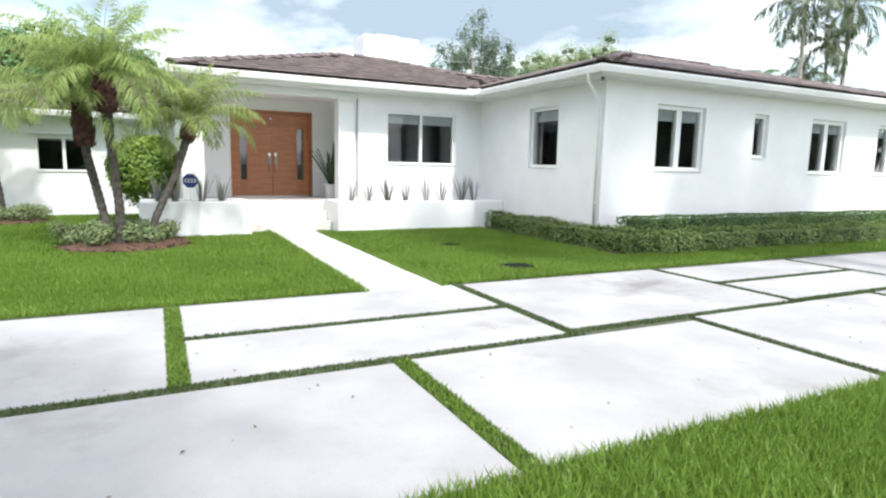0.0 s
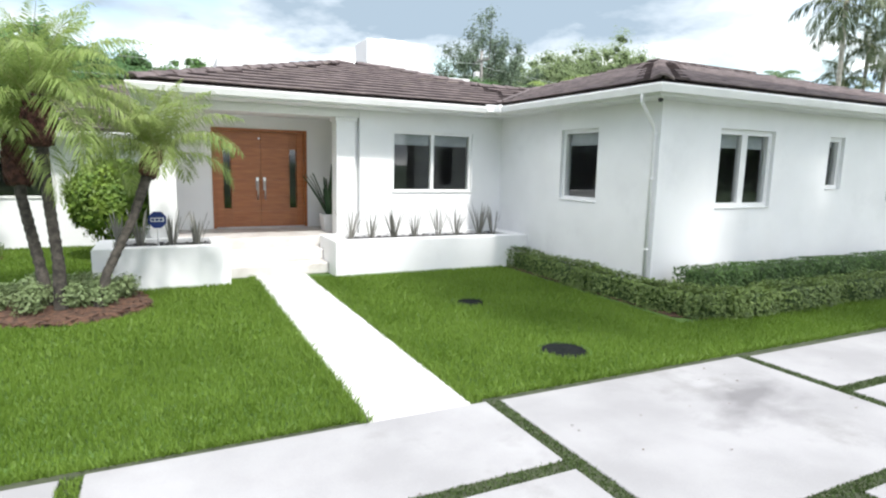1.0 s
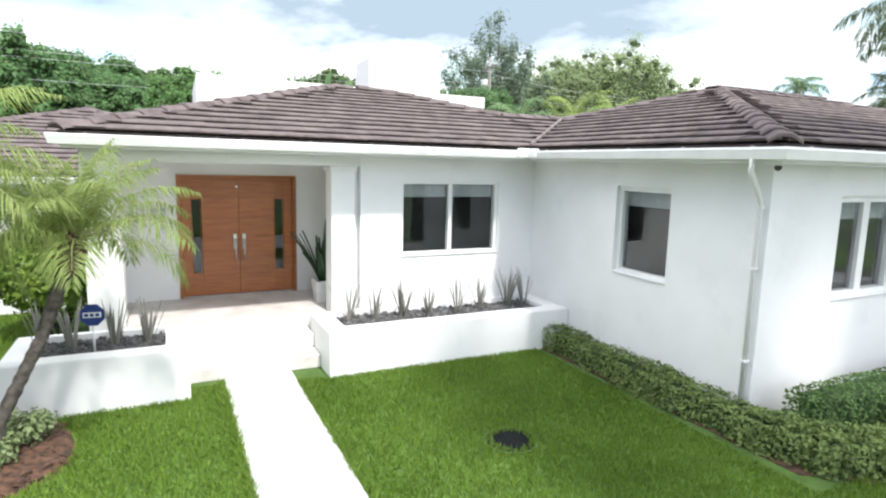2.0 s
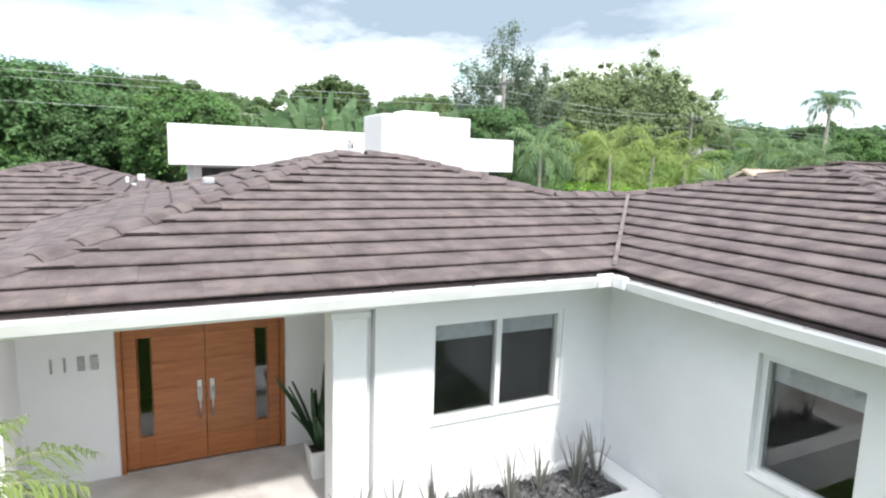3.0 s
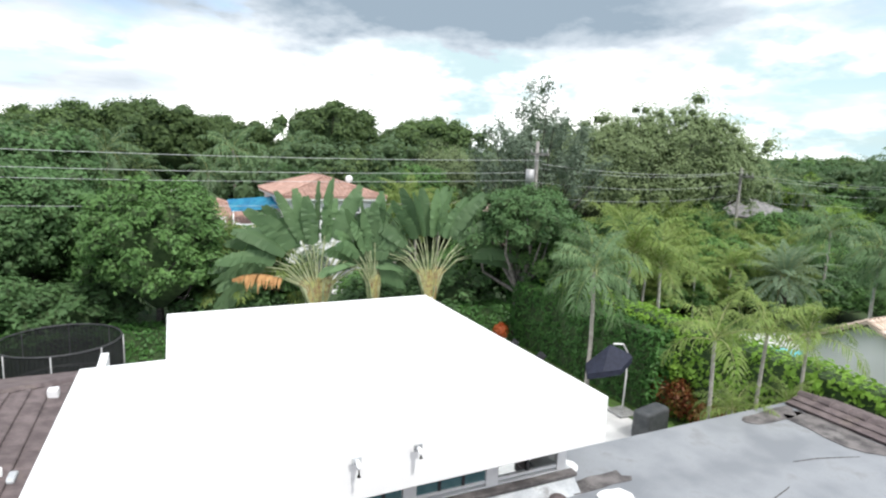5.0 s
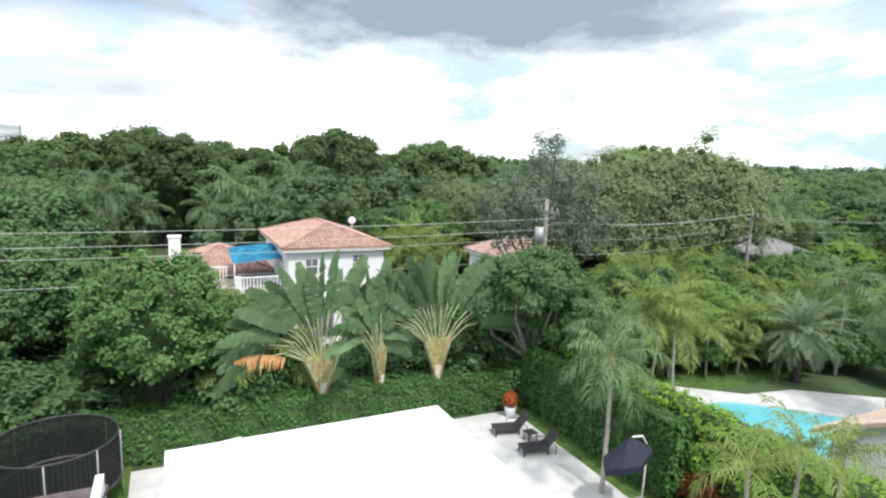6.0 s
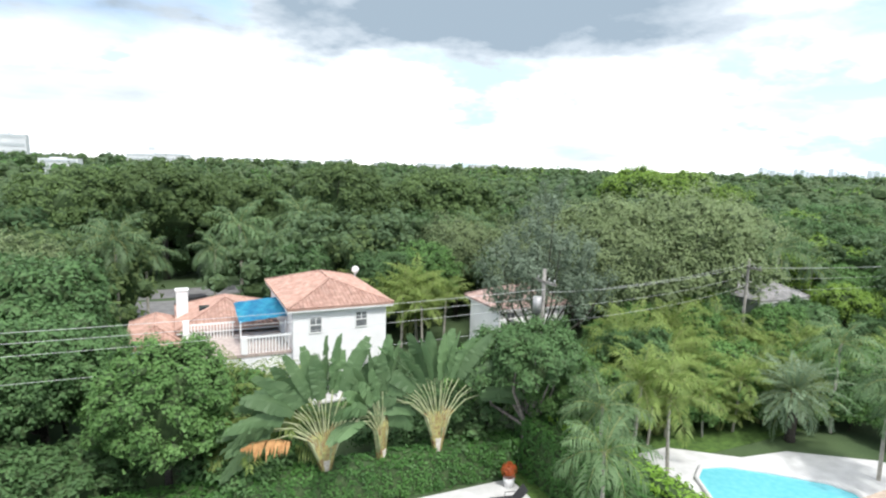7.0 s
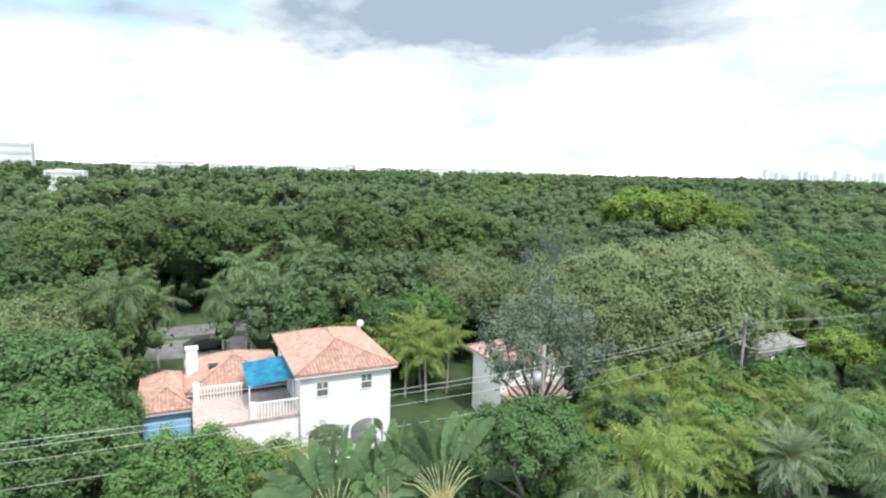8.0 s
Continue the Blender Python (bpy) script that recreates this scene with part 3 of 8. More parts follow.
# ---- ground, lawn and drive ----
def ground_sheet():
    """One sheet to the horizon, finer near the house."""
    bm = bmesh.new()
    xs = [-4500, -1500, -500, -150, -60, -30, -15, 0, 15, 30, 60, 150, 500, 1500, 4500]
    ys = [-1500, -300, -60, -20, 0, 15, 30, 45, 60, 100, 150, 500, 1500, 4800]
    grid = [[bm.verts.new((x, y, -0.03)) for x in xs] for y in ys]
    for j in range(len(ys) - 1):
        for i in range(len(xs) - 1):
            bm.faces.new((grid[j][i], grid[j][i + 1], grid[j + 1][i + 1], grid[j + 1][i]))
    return bm


solo("ground", ground_sheet(), M["far_ground"], "dark green wooded ground reaching the horizon", "ground", kind="structure")
bm = bmesh.new()
slab(bm, [(-14, -8, 0), (26, -8, 0), (26, 13, 0), (-14, 17.2, 0)], 0.02)
solo("lawn_ground", bm, M["ground"], "green lawn soil round the drive", "lawn", kind="structure")

# slabs of the drive, with turf strips between them: x0, x1, y0, y1
GAP = 0.065
SLABS = [(-4.1, -0.885, 3.36, 5.62), (-0.885, 2.24, 4.48, 5.64), (-0.885, 2.24, 3.38, 4.48), (2.24, 5.45, 3.48, 5.62),
         (5.45, 8.4, 4.56, 5.58), (5.45, 8.4, 3.52, 4.56), (8.4, 11.5, 3.52, 5.56), (11.5, 14.6, 4.5, 5.54), (11.5, 14.6, 3.52, 4.5),
         (14.6, 17.8, 3.52, 5.54), (-5.5, -2.5, 1.64, 3.36), (-2.5, 0.58, 1.64, 3.36), (0.58, 3.66, 1.66, 3.39), (3.66, 6.8, 1.72, 3.5), (6.8, 9.9, 1.72, 3.52),
         (9.9, 13.0, 1.72, 3.52), (13.0, 16.1, 1.72, 3.52), (-7.2, -4.1, 3.36, 5.62), (17.8, 21, 3.52, 5.54), (16.1, 19.2, 1.72, 3.52)]
drive = thing("drive", "pale concrete slab drive with turf strips between slabs", "drive", kind="structure")
bm = bmesh.new()
slab(bm, [(-7.3, 1.6, 0.012), (21, 1.6, 0.012), (21, 5.6, 0.012), (-7.3, 5.6, 0.012)], 0.02)
part("turf_bed", bm, M["turf_soil"], drive)
for x0, x1, y0, y1 in SLABS:
    top_edge = 0.0 if y1 > 5 else GAP
    bot_edge = 0.0 if y0 < 2 else GAP
    bm = new_box(x0 + GAP, y0 + bot_edge, -0.05, x1 - GAP, y1 - top_edge, 0.022, bevel=0.008)
    part("concrete_slab", bm, M["concrete"], drive)
bm = bmesh.new()
for x0, x1 in ((-7.2, 1.12), (2.04, 17.0)):
    slab(bm, [(x0, 5.56, 0.016), (x1, 5.56, 0.016), (x1, 5.7, 0.016), (x0, 5.7, 0.016)], 0.02)
solo("lawn_edge", bm, M["turf_soil"], "dark cut soil edge between lawn and drive", "edge", kind="structure")
bm = bmesh.new()
box(bm, 1.12, 5.65, -0.05, 2.04, 12.0, 0.022, bevel=0.01)
solo("walkway", bm, M["walkway"], "straight white concrete walkway from the drive to the steps", "walkway", kind="structure")


def blades(areas, density, h, r, lean=0.5, z=0.0, width=0.006, keep=None):
    """Grass: one narrow triangle a blade, over rectangles (x0, x1, y0, y1)."""
    out = []
    for x0, x1, y0, y1 in areas:
        n = int(abs(x1 - x0) * abs(y1 - y0) * density)
        p = np.stack([r.uniform(x0, x1, n), r.uniform(y0, y1, n), np.full(n, z)], 1)
        if keep is not None:
            p = p[keep(p)]
        n = len(p)
        a = r.uniform(0, 2 * np.pi, n)
        w = np.stack([np.cos(a), np.sin(a), 0 * a], 1) * width * r.uniform(0.7, 1.4, (n, 1))
        t = r.normal(size=(n, 3)) * lean * h * 0.6
        t[:, 2] = h * r.uniform(0.5, 1.2, n)
        out.append(np.stack([p - w, p + w, p + t], 1).reshape(-1, 3))
    return np.concatenate(out)


def lawn_keep(p):
    x, y = p[:, 0], p[:, 1]
    bed = ((x + 1.45) / 1.0) ** 2 + ((y - 10.6) / 1.0) ** 2 < 1
    lid = ((x - 3.72) ** 2 + (y - 6.55) ** 2 < 0.25 ** 2) | ((x - 3.82) ** 2 + (y - 8.95) ** 2 < 0.2 ** 2)
    hedge = ((x > 5.95) & (y > 6.9)) | (y > 16.9)
    steps = (x > -1.35) & (y > 11.85)
    house = (x > -0.6) & (y > 11.9)
    return ~(bed | lid | hedge | steps | house)


me = np_mesh("lawn", np.concatenate([
    blades([(2.12, 6.0, 5.7, 8.2), (6.0, 11.0, 5.7, 6.95), (-3.5, 1.1, 5.7, 8.2)], 4300, 0.06, rng, keep=lawn_keep),
    blades([(2.12, 6.0, 8.2, 11.6), (-4.5, 1.1, 8.2, 11.9)], 2800, 0.06, rng, keep=lawn_keep, width=0.009),
    blades([(11.0, 17.0, 5.58, 6.95), (-7.0, -1.2, 11.9, 17.0)], 1500, 0.065, rng, keep=lawn_keep, width=0.012),
    blades([(2.0, 2.14, 5.64, 11.6), (1.02, 1.15, 5.64, 11.9)], 5500, 0.085, rng, lean=0.8, keep=lambda p: (p[:, 0] < 1.135) | (p[:, 0] > 2.025)), blades([(2.1, 9.0, 5.69, 5.76), (-3.5, 1.05, 5.69, 5.76)], 6500, 0.085, rng, lean=0.8),
    blades([(-0.1, 5.0, 0.35, 1.66)], 7000, 0.085, rng, lean=0.7), blades([(5.0, 9.0, 0.35, 1.7)], 2500, 0.08, rng, lean=0.7),
    blades([(-0.885 - GAP, -0.885 + GAP, 3.42, 5.6), (0.58 - GAP, 0.58 + GAP, 1.68, 3.34)], 9000, 0.035, rng, z=0.012, lean=0.7)]), 3)
tagged(mesh_part("lawn", me, M["lawn"], None), "mown bright green lawn grass round the walkway", "lawn", kind="stuff")
strips = []
for x0, x1, y0, y1 in SLABS:
    if x0 > 10 or x1 < -3:
        continue
    strips += [(x1 - GAP, x1 + GAP, y0 - 0.03, y1 + 0.02)]
    if y0 > 2:
        strips += [(x0, x1, y0 - GAP, y0 + GAP)]
me = np_mesh("joint_turf", blades(strips, 6500, 0.02, rng, z=0.012, lean=0.7, keep=lambda p: p[:, 1] > 1.66), 3)
rl = np.random.default_rng(44)
pl = np.stack([rl.uniform(-4, 8, 90), rl.uniform(1.8, 5.5, 90), np.full(90, 0.03)], 1)
lt = np_mesh("leaf_litter", leaves(pl, np.tile(np.array([0, 0, 2.0]), (90, 1)), 0.03, rl, 0.4))
tagged(mesh_part("leaf_litter", lt, M["mulch"], None), "small dry brown leaves scattered on the concrete drive", "leaves", kind="stuff")
tagged(mesh_part("joint_turf", me, M["turf"], None), "dark clipped turf strips in the joints of the drive", "turf", kind="stuff")


def manhole(x, y):
    ob = thing("manhole_cover", "round dark grey cover sunk in the lawn", "cover", (x, y, 0), "covers in the lawn")
    bm = bmesh.new()
    tube(bm, [(0, 0, -0.02), (0, 0, 0.014)], 0.27, 24)
    part("lid", bm, M["net"], ob)
    bm = bmesh.new()
    for k in range(24):
        a, b = 2 * math.pi * k / 24, 2 * math.pi * (k + 1) / 24
        slab(bm, [(0.28 * math.cos(a), 0.28 * math.sin(a), 0.02), (0.31 * math.cos(a), 0.31 * math.sin(a), 0.02), (0.31 * math.cos(b), 0.31 * math.sin(b), 0.02), (0.28 * math.cos(b), 0.28 * math.sin(b), 0.02)], 0.04)
    part("rim", bm, M["ground"], ob)


manhole(3.72, 6.55)
manhole(3.82, 8.95)

# ---- the white house: walls, porch, openings ----
T = 0.2
wall("wall_front", "x", 12.74, T, 3.3, 6.59 + T, 0.0, 3.12, [(3.99, 5.85, 1.47, 2.73)], M["stucco"], "white stucco front wall with a double window")
wall("wall_wing_side", "y", 6.59, T, 8.13, 12.74, 0.0, 3.12, [(9.53, 10.57, 1.455, 2.755)], M["stucco"], "white stucco side wall of the wing with one window")
wall("wall_wing_front", "x", 8.13, T, 6.79, 18.6, 0.0, 3.12, [(7.92, 9.28, 1.44, 2.745), (10.82, 11.29, 1.76, 2.72), (12.86, 14.2, 1.44, 2.72), (15.6, 16.94, 1.44, 2.72)], M["stucco"], "long white stucco wing wall with windows")
wall("wall_wing_end", "y", 18.6, -T, 8.33, 21.8, 0.0, 3.1, [], M["stucco"], "white stucco end wall of the wing")
wall("wall_porch_back", "x", 14.6, T, -0.29, 3.5, 0.0, 3.12, [(0.68, 2.66, 0.61, 2.73)], M["stucco"], "white porch back wall round the double door")
wall("wall_porch_right", "y", 3.3, T, 12.94, 14.6, 0.0, 3.12, [], M["stucco"], "white porch side wall")
wall("wall_west", "y", -0.49, T, 13.14, 21.0, 0.0, 3.1, [], M["stucco"], "white stucco west wall of the main block")
wall("wall_left_front", "x", 16.97, T, -6.1, -0.49, 0.0, 2.5, [(-3.62, -2.42, 1.12, 1.99)], M["stucco"], "white stucco wall of the lower wing with a window")
wall("wall_left_end", "y", -6.1, T, 17.17, 32.0, 0.0, 2.5, [], M["stucco"], "white stucco end wall of the lower wing")
wall("wall_back", "x", 22.0, -T, 9.4, 18.6, 0.0, 3.3, [], M["stucco"], "white stucco rear wall")
wall("wall_back_left", "x", 32.0, -T, -5.9, 1.4, 0.0, 2.62, [], M["stucco"], "white stucco rear wall of the lower wing")
wall("wall_patio_side", "y", 1.4, -T, 21.0, 31.8, 0.0, 3.4, [], M["stucco"], "white stucco wall beside the patio")
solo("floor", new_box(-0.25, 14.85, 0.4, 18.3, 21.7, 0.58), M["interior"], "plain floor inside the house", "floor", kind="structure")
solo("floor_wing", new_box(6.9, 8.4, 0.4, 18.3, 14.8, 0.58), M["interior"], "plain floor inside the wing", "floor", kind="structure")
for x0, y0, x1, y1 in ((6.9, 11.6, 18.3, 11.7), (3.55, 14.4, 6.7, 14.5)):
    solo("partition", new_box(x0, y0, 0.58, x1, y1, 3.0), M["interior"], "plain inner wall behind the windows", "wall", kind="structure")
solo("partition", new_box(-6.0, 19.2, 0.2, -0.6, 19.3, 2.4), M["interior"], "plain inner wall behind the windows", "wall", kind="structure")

# porch piers, beam, ceiling
solo("porch_pier", new_box(2.83, 12.74, 0.0, 3.21, 13.1, 2.94, bevel=0.008), M["stucco"], "square white stucco porch pier", "pier", "porch piers", "structure")
solo("porch_pier", new_box(-0.49, 12.74, 0.0, -0.05, 13.14, 2.94, bevel=0.008), M["stucco"], "square white stucco porch pier", "pier", "porch piers", "structure")
solo("pier_cap", new_box(2.8, 12.71, 2.86, 3.24, 13.13, 2.935, bevel=0.01), M["trim"], "thin white cap on the porch pier", "trim", kind="structure")
solo("porch_beam", new_box(-0.49, 12.76, 2.94, 3.3, 13.08, 3.12), M["stucco"], "white beam over the porch opening", "beam", kind="structure")
solo("porch_ceiling", new_box(-0.28, 13.09, 3.0, 3.3, 14.6, 3.1), M["soffit"], "white porch ceiling", "ceiling", kind="structure")
solo("wall_slot", new_box(3.215, 12.86, 0.0, 3.295, 12.96, 3.1), M["soffit"], "narrow grey recess beside the pier", "wall", kind="structure")

# porch floor and steps
steps = thing("porch_steps", "pale stone porch with three broad steps", "steps", kind="structure")
part("tread", new_box(0.692, 12.02, 0.0, 2.477, 14.6, 0.2, bevel=0.012), M["porch"], steps)
part("tread", new_box(0.692, 12.42, 0.2, 2.477, 14.6, 0.4, bevel=0.012), M["porch"], steps)
part("porch_floor", new_box(-0.28, 12.85, 0.36, 3.3, 14.6, 0.6, bevel=0.01), M["porch"], steps)


def planter(name, x0, x1, y0, y1, h, wall_t, label):
    ob = thing(name, label, "planter", group="planters before the house")
    # one moulded wall ring
    bm = bmesh.new()
    ring = [(x0, y0), (x1, y0), (x1, y1), (x0, y1)]
    inner = [(x0 + wall_t, y0 + wall_t), (x1 - wall_t, y0 + wall_t), (x1 - wall_t, y1 - 0.1), (x0 + wall_t, y1 - 0.1)]
    lv = [[bm.verts.new((x, y, z)) for x, y in q] for q, z in ((ring, -0.02), (ring, h), (inner, h), (inner, -0.02))]
    for lo, hi in zip(lv, lv[1:]):
        for k in range(4):
            bm.faces.new((lo[k], lo[(k + 1) % 4], hi[(k + 1) % 4], hi[k]))
    bmesh.ops.bevel(bm, geom=[e for e in bm.edges if e.calc_length() > 0.01 and not e.is_boundary], offset=0.012, segments=2, affect="EDGES")
    part("planter_wall", bm, M["stucco"], ob)
    bm = bmesh.new()
    nx, ny = int((x1 - x0) * 14), 10
    vs = [[bm.verts.new((x0 + wall_t - 0.01 + (x1 - x0 - 2 * wall_t + 0.02) * i / nx, y0 + wall_t - 0.01 + (y1 - y0 - wall_t - 0.08) * j / ny, h - 0.1 + random.uniform(-0.025, 0.035))) for i in range(nx + 1)] for j in range(ny + 1)]
    for j in range(ny):
        for i in range(nx):
            bm.faces.new((vs[j][i], vs[j][i + 1], vs[j + 1][i + 1], vs[j + 1][i]))
    bed = part("gravel", bm, M["soil"], ob, "dark grey gravel")
    r = np.random.default_rng(int(100 * h))
    n = int((x1 - x0) * (y1 - y0) * 420)
    c = np.stack([r.uniform(x0 + wall_t, x1 - wall_t, n), r.uniform(y0 + wall_t, y1 - 0.12, n), h - 0.085 + r.uniform(-0.015, 0.02, n)], 1)
    octa = np.array([(1, 0, 0), (0, 1, 0), (-1, 0, 0), (0, -1, 0), (0, 0, 1), (0, 0, -1)], float)
    tri = np.array([(0, 1, 4), (1, 2, 4), (2, 3, 4), (3, 0, 4), (1, 0, 5), (2, 1, 5), (3, 2, 5), (0, 3, 5)])
    v = octa[None] * r.uniform(0.016, 0.042, (n, 1, 1)) * r.uniform(0.6, 1.35, (n, 6, 1)) * np.array([1.0, 1.0, 0.7])
    ang = r.uniform(0, 6.28, n)
    v = np.stack([v[..., 0] * np.cos(ang)[:, None] - v[..., 1] * np.sin(ang)[:, None], v[..., 0] * np.sin(ang)[:, None] + v[..., 1] * np.cos(ang)[:, None], v[..., 2]], -1) + c[:, None]
    tagged(mesh_part("lava_stones", np_mesh("lava_stones", v[:, tri].reshape(-1, 3), 3), M["stone"], bed), kind="stuff")
    return ob


planter("planter", 2.48, 6.575, 11.53, 12.73, 0.65, 0.3, "long white stucco planter under the window, filled with gravel")
planter("planter", -1.28, 0.69, 11.48, 12.72, 0.67, 0.26, "low white stucco planter beside the steps")


def window(name, axis, at, a0, a1, z0, z1, panes, label, inward=1.0, blind=0.22, f=0.055, back=0.0, mull=0.07):
    """A window in an opening, its frame set back from the wall's outer face: sashes, panes of glass and a roller blind."""
    ob = thing(name, label, "window", kind="structure")
    s = inward

    def b(u0, d0, h0, u1, d1, h1, bevel=0.0):
        lo, hi = sorted((at + s * (d0 + back), at + s * (d1 + back)))
        return new_box(u0, lo, h0, u1, hi, h1, bevel=bevel) if axis == "x" else new_box(lo, u0, h0, hi, u1, h1, bevel=bevel)

    bm = bmesh.new()
    for q in ((a0, -0.025, z1 - f, a1, 0.1, z1), (a0, -0.025, z0, a1, 0.1, z0 + f), (a0, -0.025, z0 + f, a0 + f, 0.1, z1 - f), (a1 - f, -0.025, z0 + f, a1, 0.1, z1 - f)):
        t = b(*q)
        me = bpy.data.meshes.new("t"); t.to_mesh(me); t.free(); bm.from_mesh(me); bpy.data.meshes.remove(me)
    part("window_frame", bm, M["trim"], ob)
    part("window_sill", b(a0 + 0.002, -0.024 - back, z0 + 0.002, a1 - 0.002, -0.027, z0 + 0.016, 0.003), M["trim"], ob)
    inner0, inner1 = a0 + f, a1 - f
    w = (inner1 - inner0 - mull * (panes - 1)) / panes
    for k in range(panes):
        u0 = inner0 + k * (w + mull)
        if k:
            part("mullion", b(u0 - mull, -0.015, z0 + f, u0, 0.09, z1 - f), M["trim"], ob)
        p = part("pane", b(u0, 0.045, z0 + f, u0 + w, 0.055, z1 - f), M["glass"], ob, "dark reflecting glass")
        part("roller_blind", b(u0 + 0.005, 0.085, z1 - f - blind, u0 + w - 0.005, 0.092, z1 - f), M["blind"], ob, "pale roller blind drawn a little")
    return ob


window("window_1", "x", 12.74, 3.99, 5.85, 1.47, 2.73, 2, "white framed double window with dark glass and pale blinds", f=0.06, back=0.07)
window("window_2", "y", 6.59, 9.53, 10.57, 1.455, 2.755, 1, "white framed single window with dark glass", f=0.07, back=0.09)
window("window_3", "x", 8.13, 7.92, 9.28, 1.44, 2.745, 2, "white framed double window with dark glass", f=0.085, back=0.09, mull=0.14)
window("window_4", "x", 8.13, 10.82, 11.29, 1.76, 2.72, 1, "small white framed window with dark glass", blind=0.1, f=0.08, back=0.09)
window("window_5", "x", 8.13, 12.86, 14.2, 1.44, 2.72, 2, "white framed double window with dark glass", f=0.085, back=0.09, mull=0.14)
window("window_6", "x", 8.13, 15.6, 16.94, 1.44, 2.72, 2, "white framed double window with dark glass", f=0.085, back=0.09, mull=0.14)
window("window_7", "x", 16.97, -3.62, -2.42, 1.12, 1.99, 2, "white framed double window of the lower wing", blind=0.05)
solo("window_hood", new_box(-3.75, 16.85, 2.03, -2.3, 16.965, 2.08, bevel=0.01), M["trim"], "thin white ledge over the lower wing's window", "trim", kind="structure")


def front_door():
    ob = thing("double_door", "reddish brown mahogany double entrance door with narrow glass strips", "door", kind="structure")
    x0, x1, z0, z1, y = 0.68, 2.66, 0.61, 2.73, 14.6
    bm = bmesh.new()
    box(bm, x0, y - 0.03, z0, x0 + 0.06, y + 0.12, z1, bevel=0.004)
    box(bm, x1 - 0.06, y - 0.03, z0, x1, y + 0.12, z1, bevel=0.004)
    box(bm, x0 + 0.06, y - 0.03, z1 - 0.06, x1 - 0.06, y + 0.12, z1, bevel=0.004)
    part("door_frame", bm, M["wood"], ob)
    part("threshold", new_box(x0 + 0.06, y - 0.02, z0 - 0.008, x1 - 0.06, y + 0.12, z0 + 0.015, bevel=0.004), M["metal"], ob)
    mid = (x0 + x1) / 2
    for side in (0, 1):
        a, b = (x0 + 0.064, mid - 0.003) if side == 0 else (mid + 0.003, x1 - 0.064)
        leaf_z0, leaf_z1 = z0 + 0.02, z1 - 0.065
        g0, g1 = (a + 0.17, a + 0.30) if side == 0 else (b - 0.30, b - 0.17)
        gz0, gz1 = z0 + 0.42, z1 - 0.42
        # six horizontal boards a leaf, cut round the strip of glass
        n = 6
        leaf = part("door_leaf", new_box(a, y + 0.062, leaf_z0, g0, y + 0.1, leaf_z1), M["wood"], ob)
        part("door_back", new_box(g1, y + 0.062, leaf_z0, b, y + 0.1, leaf_z1), M["wood"], leaf)
        for k in range(n):
            h0, h1 = leaf_z0 + (leaf_z1 - leaf_z0) * k / n, leaf_z0 + (leaf_z1 - leaf_z0) * (k + 1) / n - 0.0015
            wide = (g1, b) if side == 0 else (a, g0)
            part("board", new_box(wide[0] + 0.02, y + 0.03, h0, wide[1], y + 0.062, h1, bevel=0.0012) if side == 0 else new_box(wide[0], y + 0.03, h0, wide[1] - 0.02, y + 0.062, h1, bevel=0.0012), M["wood"], leaf)
        stile = (a, g0 - 0.02) if side == 0 else (g1 + 0.02, b)
        part("stile", new_box(stile[0], y + 0.028, leaf_z0, stile[1], y + 0.062, leaf_z1, bevel=0.004), M["wood"], leaf)
        part("rail", new_box(g0 - 0.02, y + 0.032, leaf_z0, g1 + 0.02, y + 0.1, gz0, bevel=0.003), M["wood"], leaf)
        part("rail", new_box(g0 - 0.02, y + 0.032, gz1, g1 + 0.02, y + 0.1, leaf_z1, bevel=0.003), M["wood"], leaf)
        part("glass_strip", new_box(g0 - 0.02, y + 0.06, gz0, g1 + 0.02, y + 0.07, gz1), M["glass"], leaf, "narrow dark glass strip")
        # long pull handle
        hx = mid - 0.075 if side == 0 else mid + 0.075
        bm = bmesh.new()
        box(bm, hx - 0.03, y + 0.012, 1.42, hx + 0.03, y + 0.03, 1.7, bevel=0.006)
        tube(bm, [(hx, y - 0.045, 1.22), (hx, y - 0.055, 1.4), (hx, y - 0.045, 1.62)], 0.014, 8)
        tube(bm, [(hx, y - 0.045, 1.6), (hx, y + 0.02, 1.6)], 0.012, 8)
        tube(bm, [(hx, y - 0.047, 1.24), (hx, y + 0.03, 1.24)], 0.012, 8)
        part("handle", bm, M["metal"], ob, "brushed steel pull handle")
    bm = bmesh.new()
    tube(bm, [(mid - 0.03, y + 0.01, z1 - 0.2), (mid - 0.03, y + 0.03, z1 - 0.2)], 0.02, 12)
    part("peephole", bm, M["metal"], ob)


front_door()
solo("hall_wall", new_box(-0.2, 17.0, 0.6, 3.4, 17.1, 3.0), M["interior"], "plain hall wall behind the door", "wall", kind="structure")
# house number: plain bars
num = thing("house_number", "grey metal numerals on the porch wall", "sign")
for k, w in enumerate((0.02, 0.02, 0.075, 0.075)):
    part("bar", new_box(0.02 + k * 0.135, 14.575, 2.0, 0.02 + k * 0.135 + w, 14.598, 2.17, bevel=0.003), M["bars"], num)

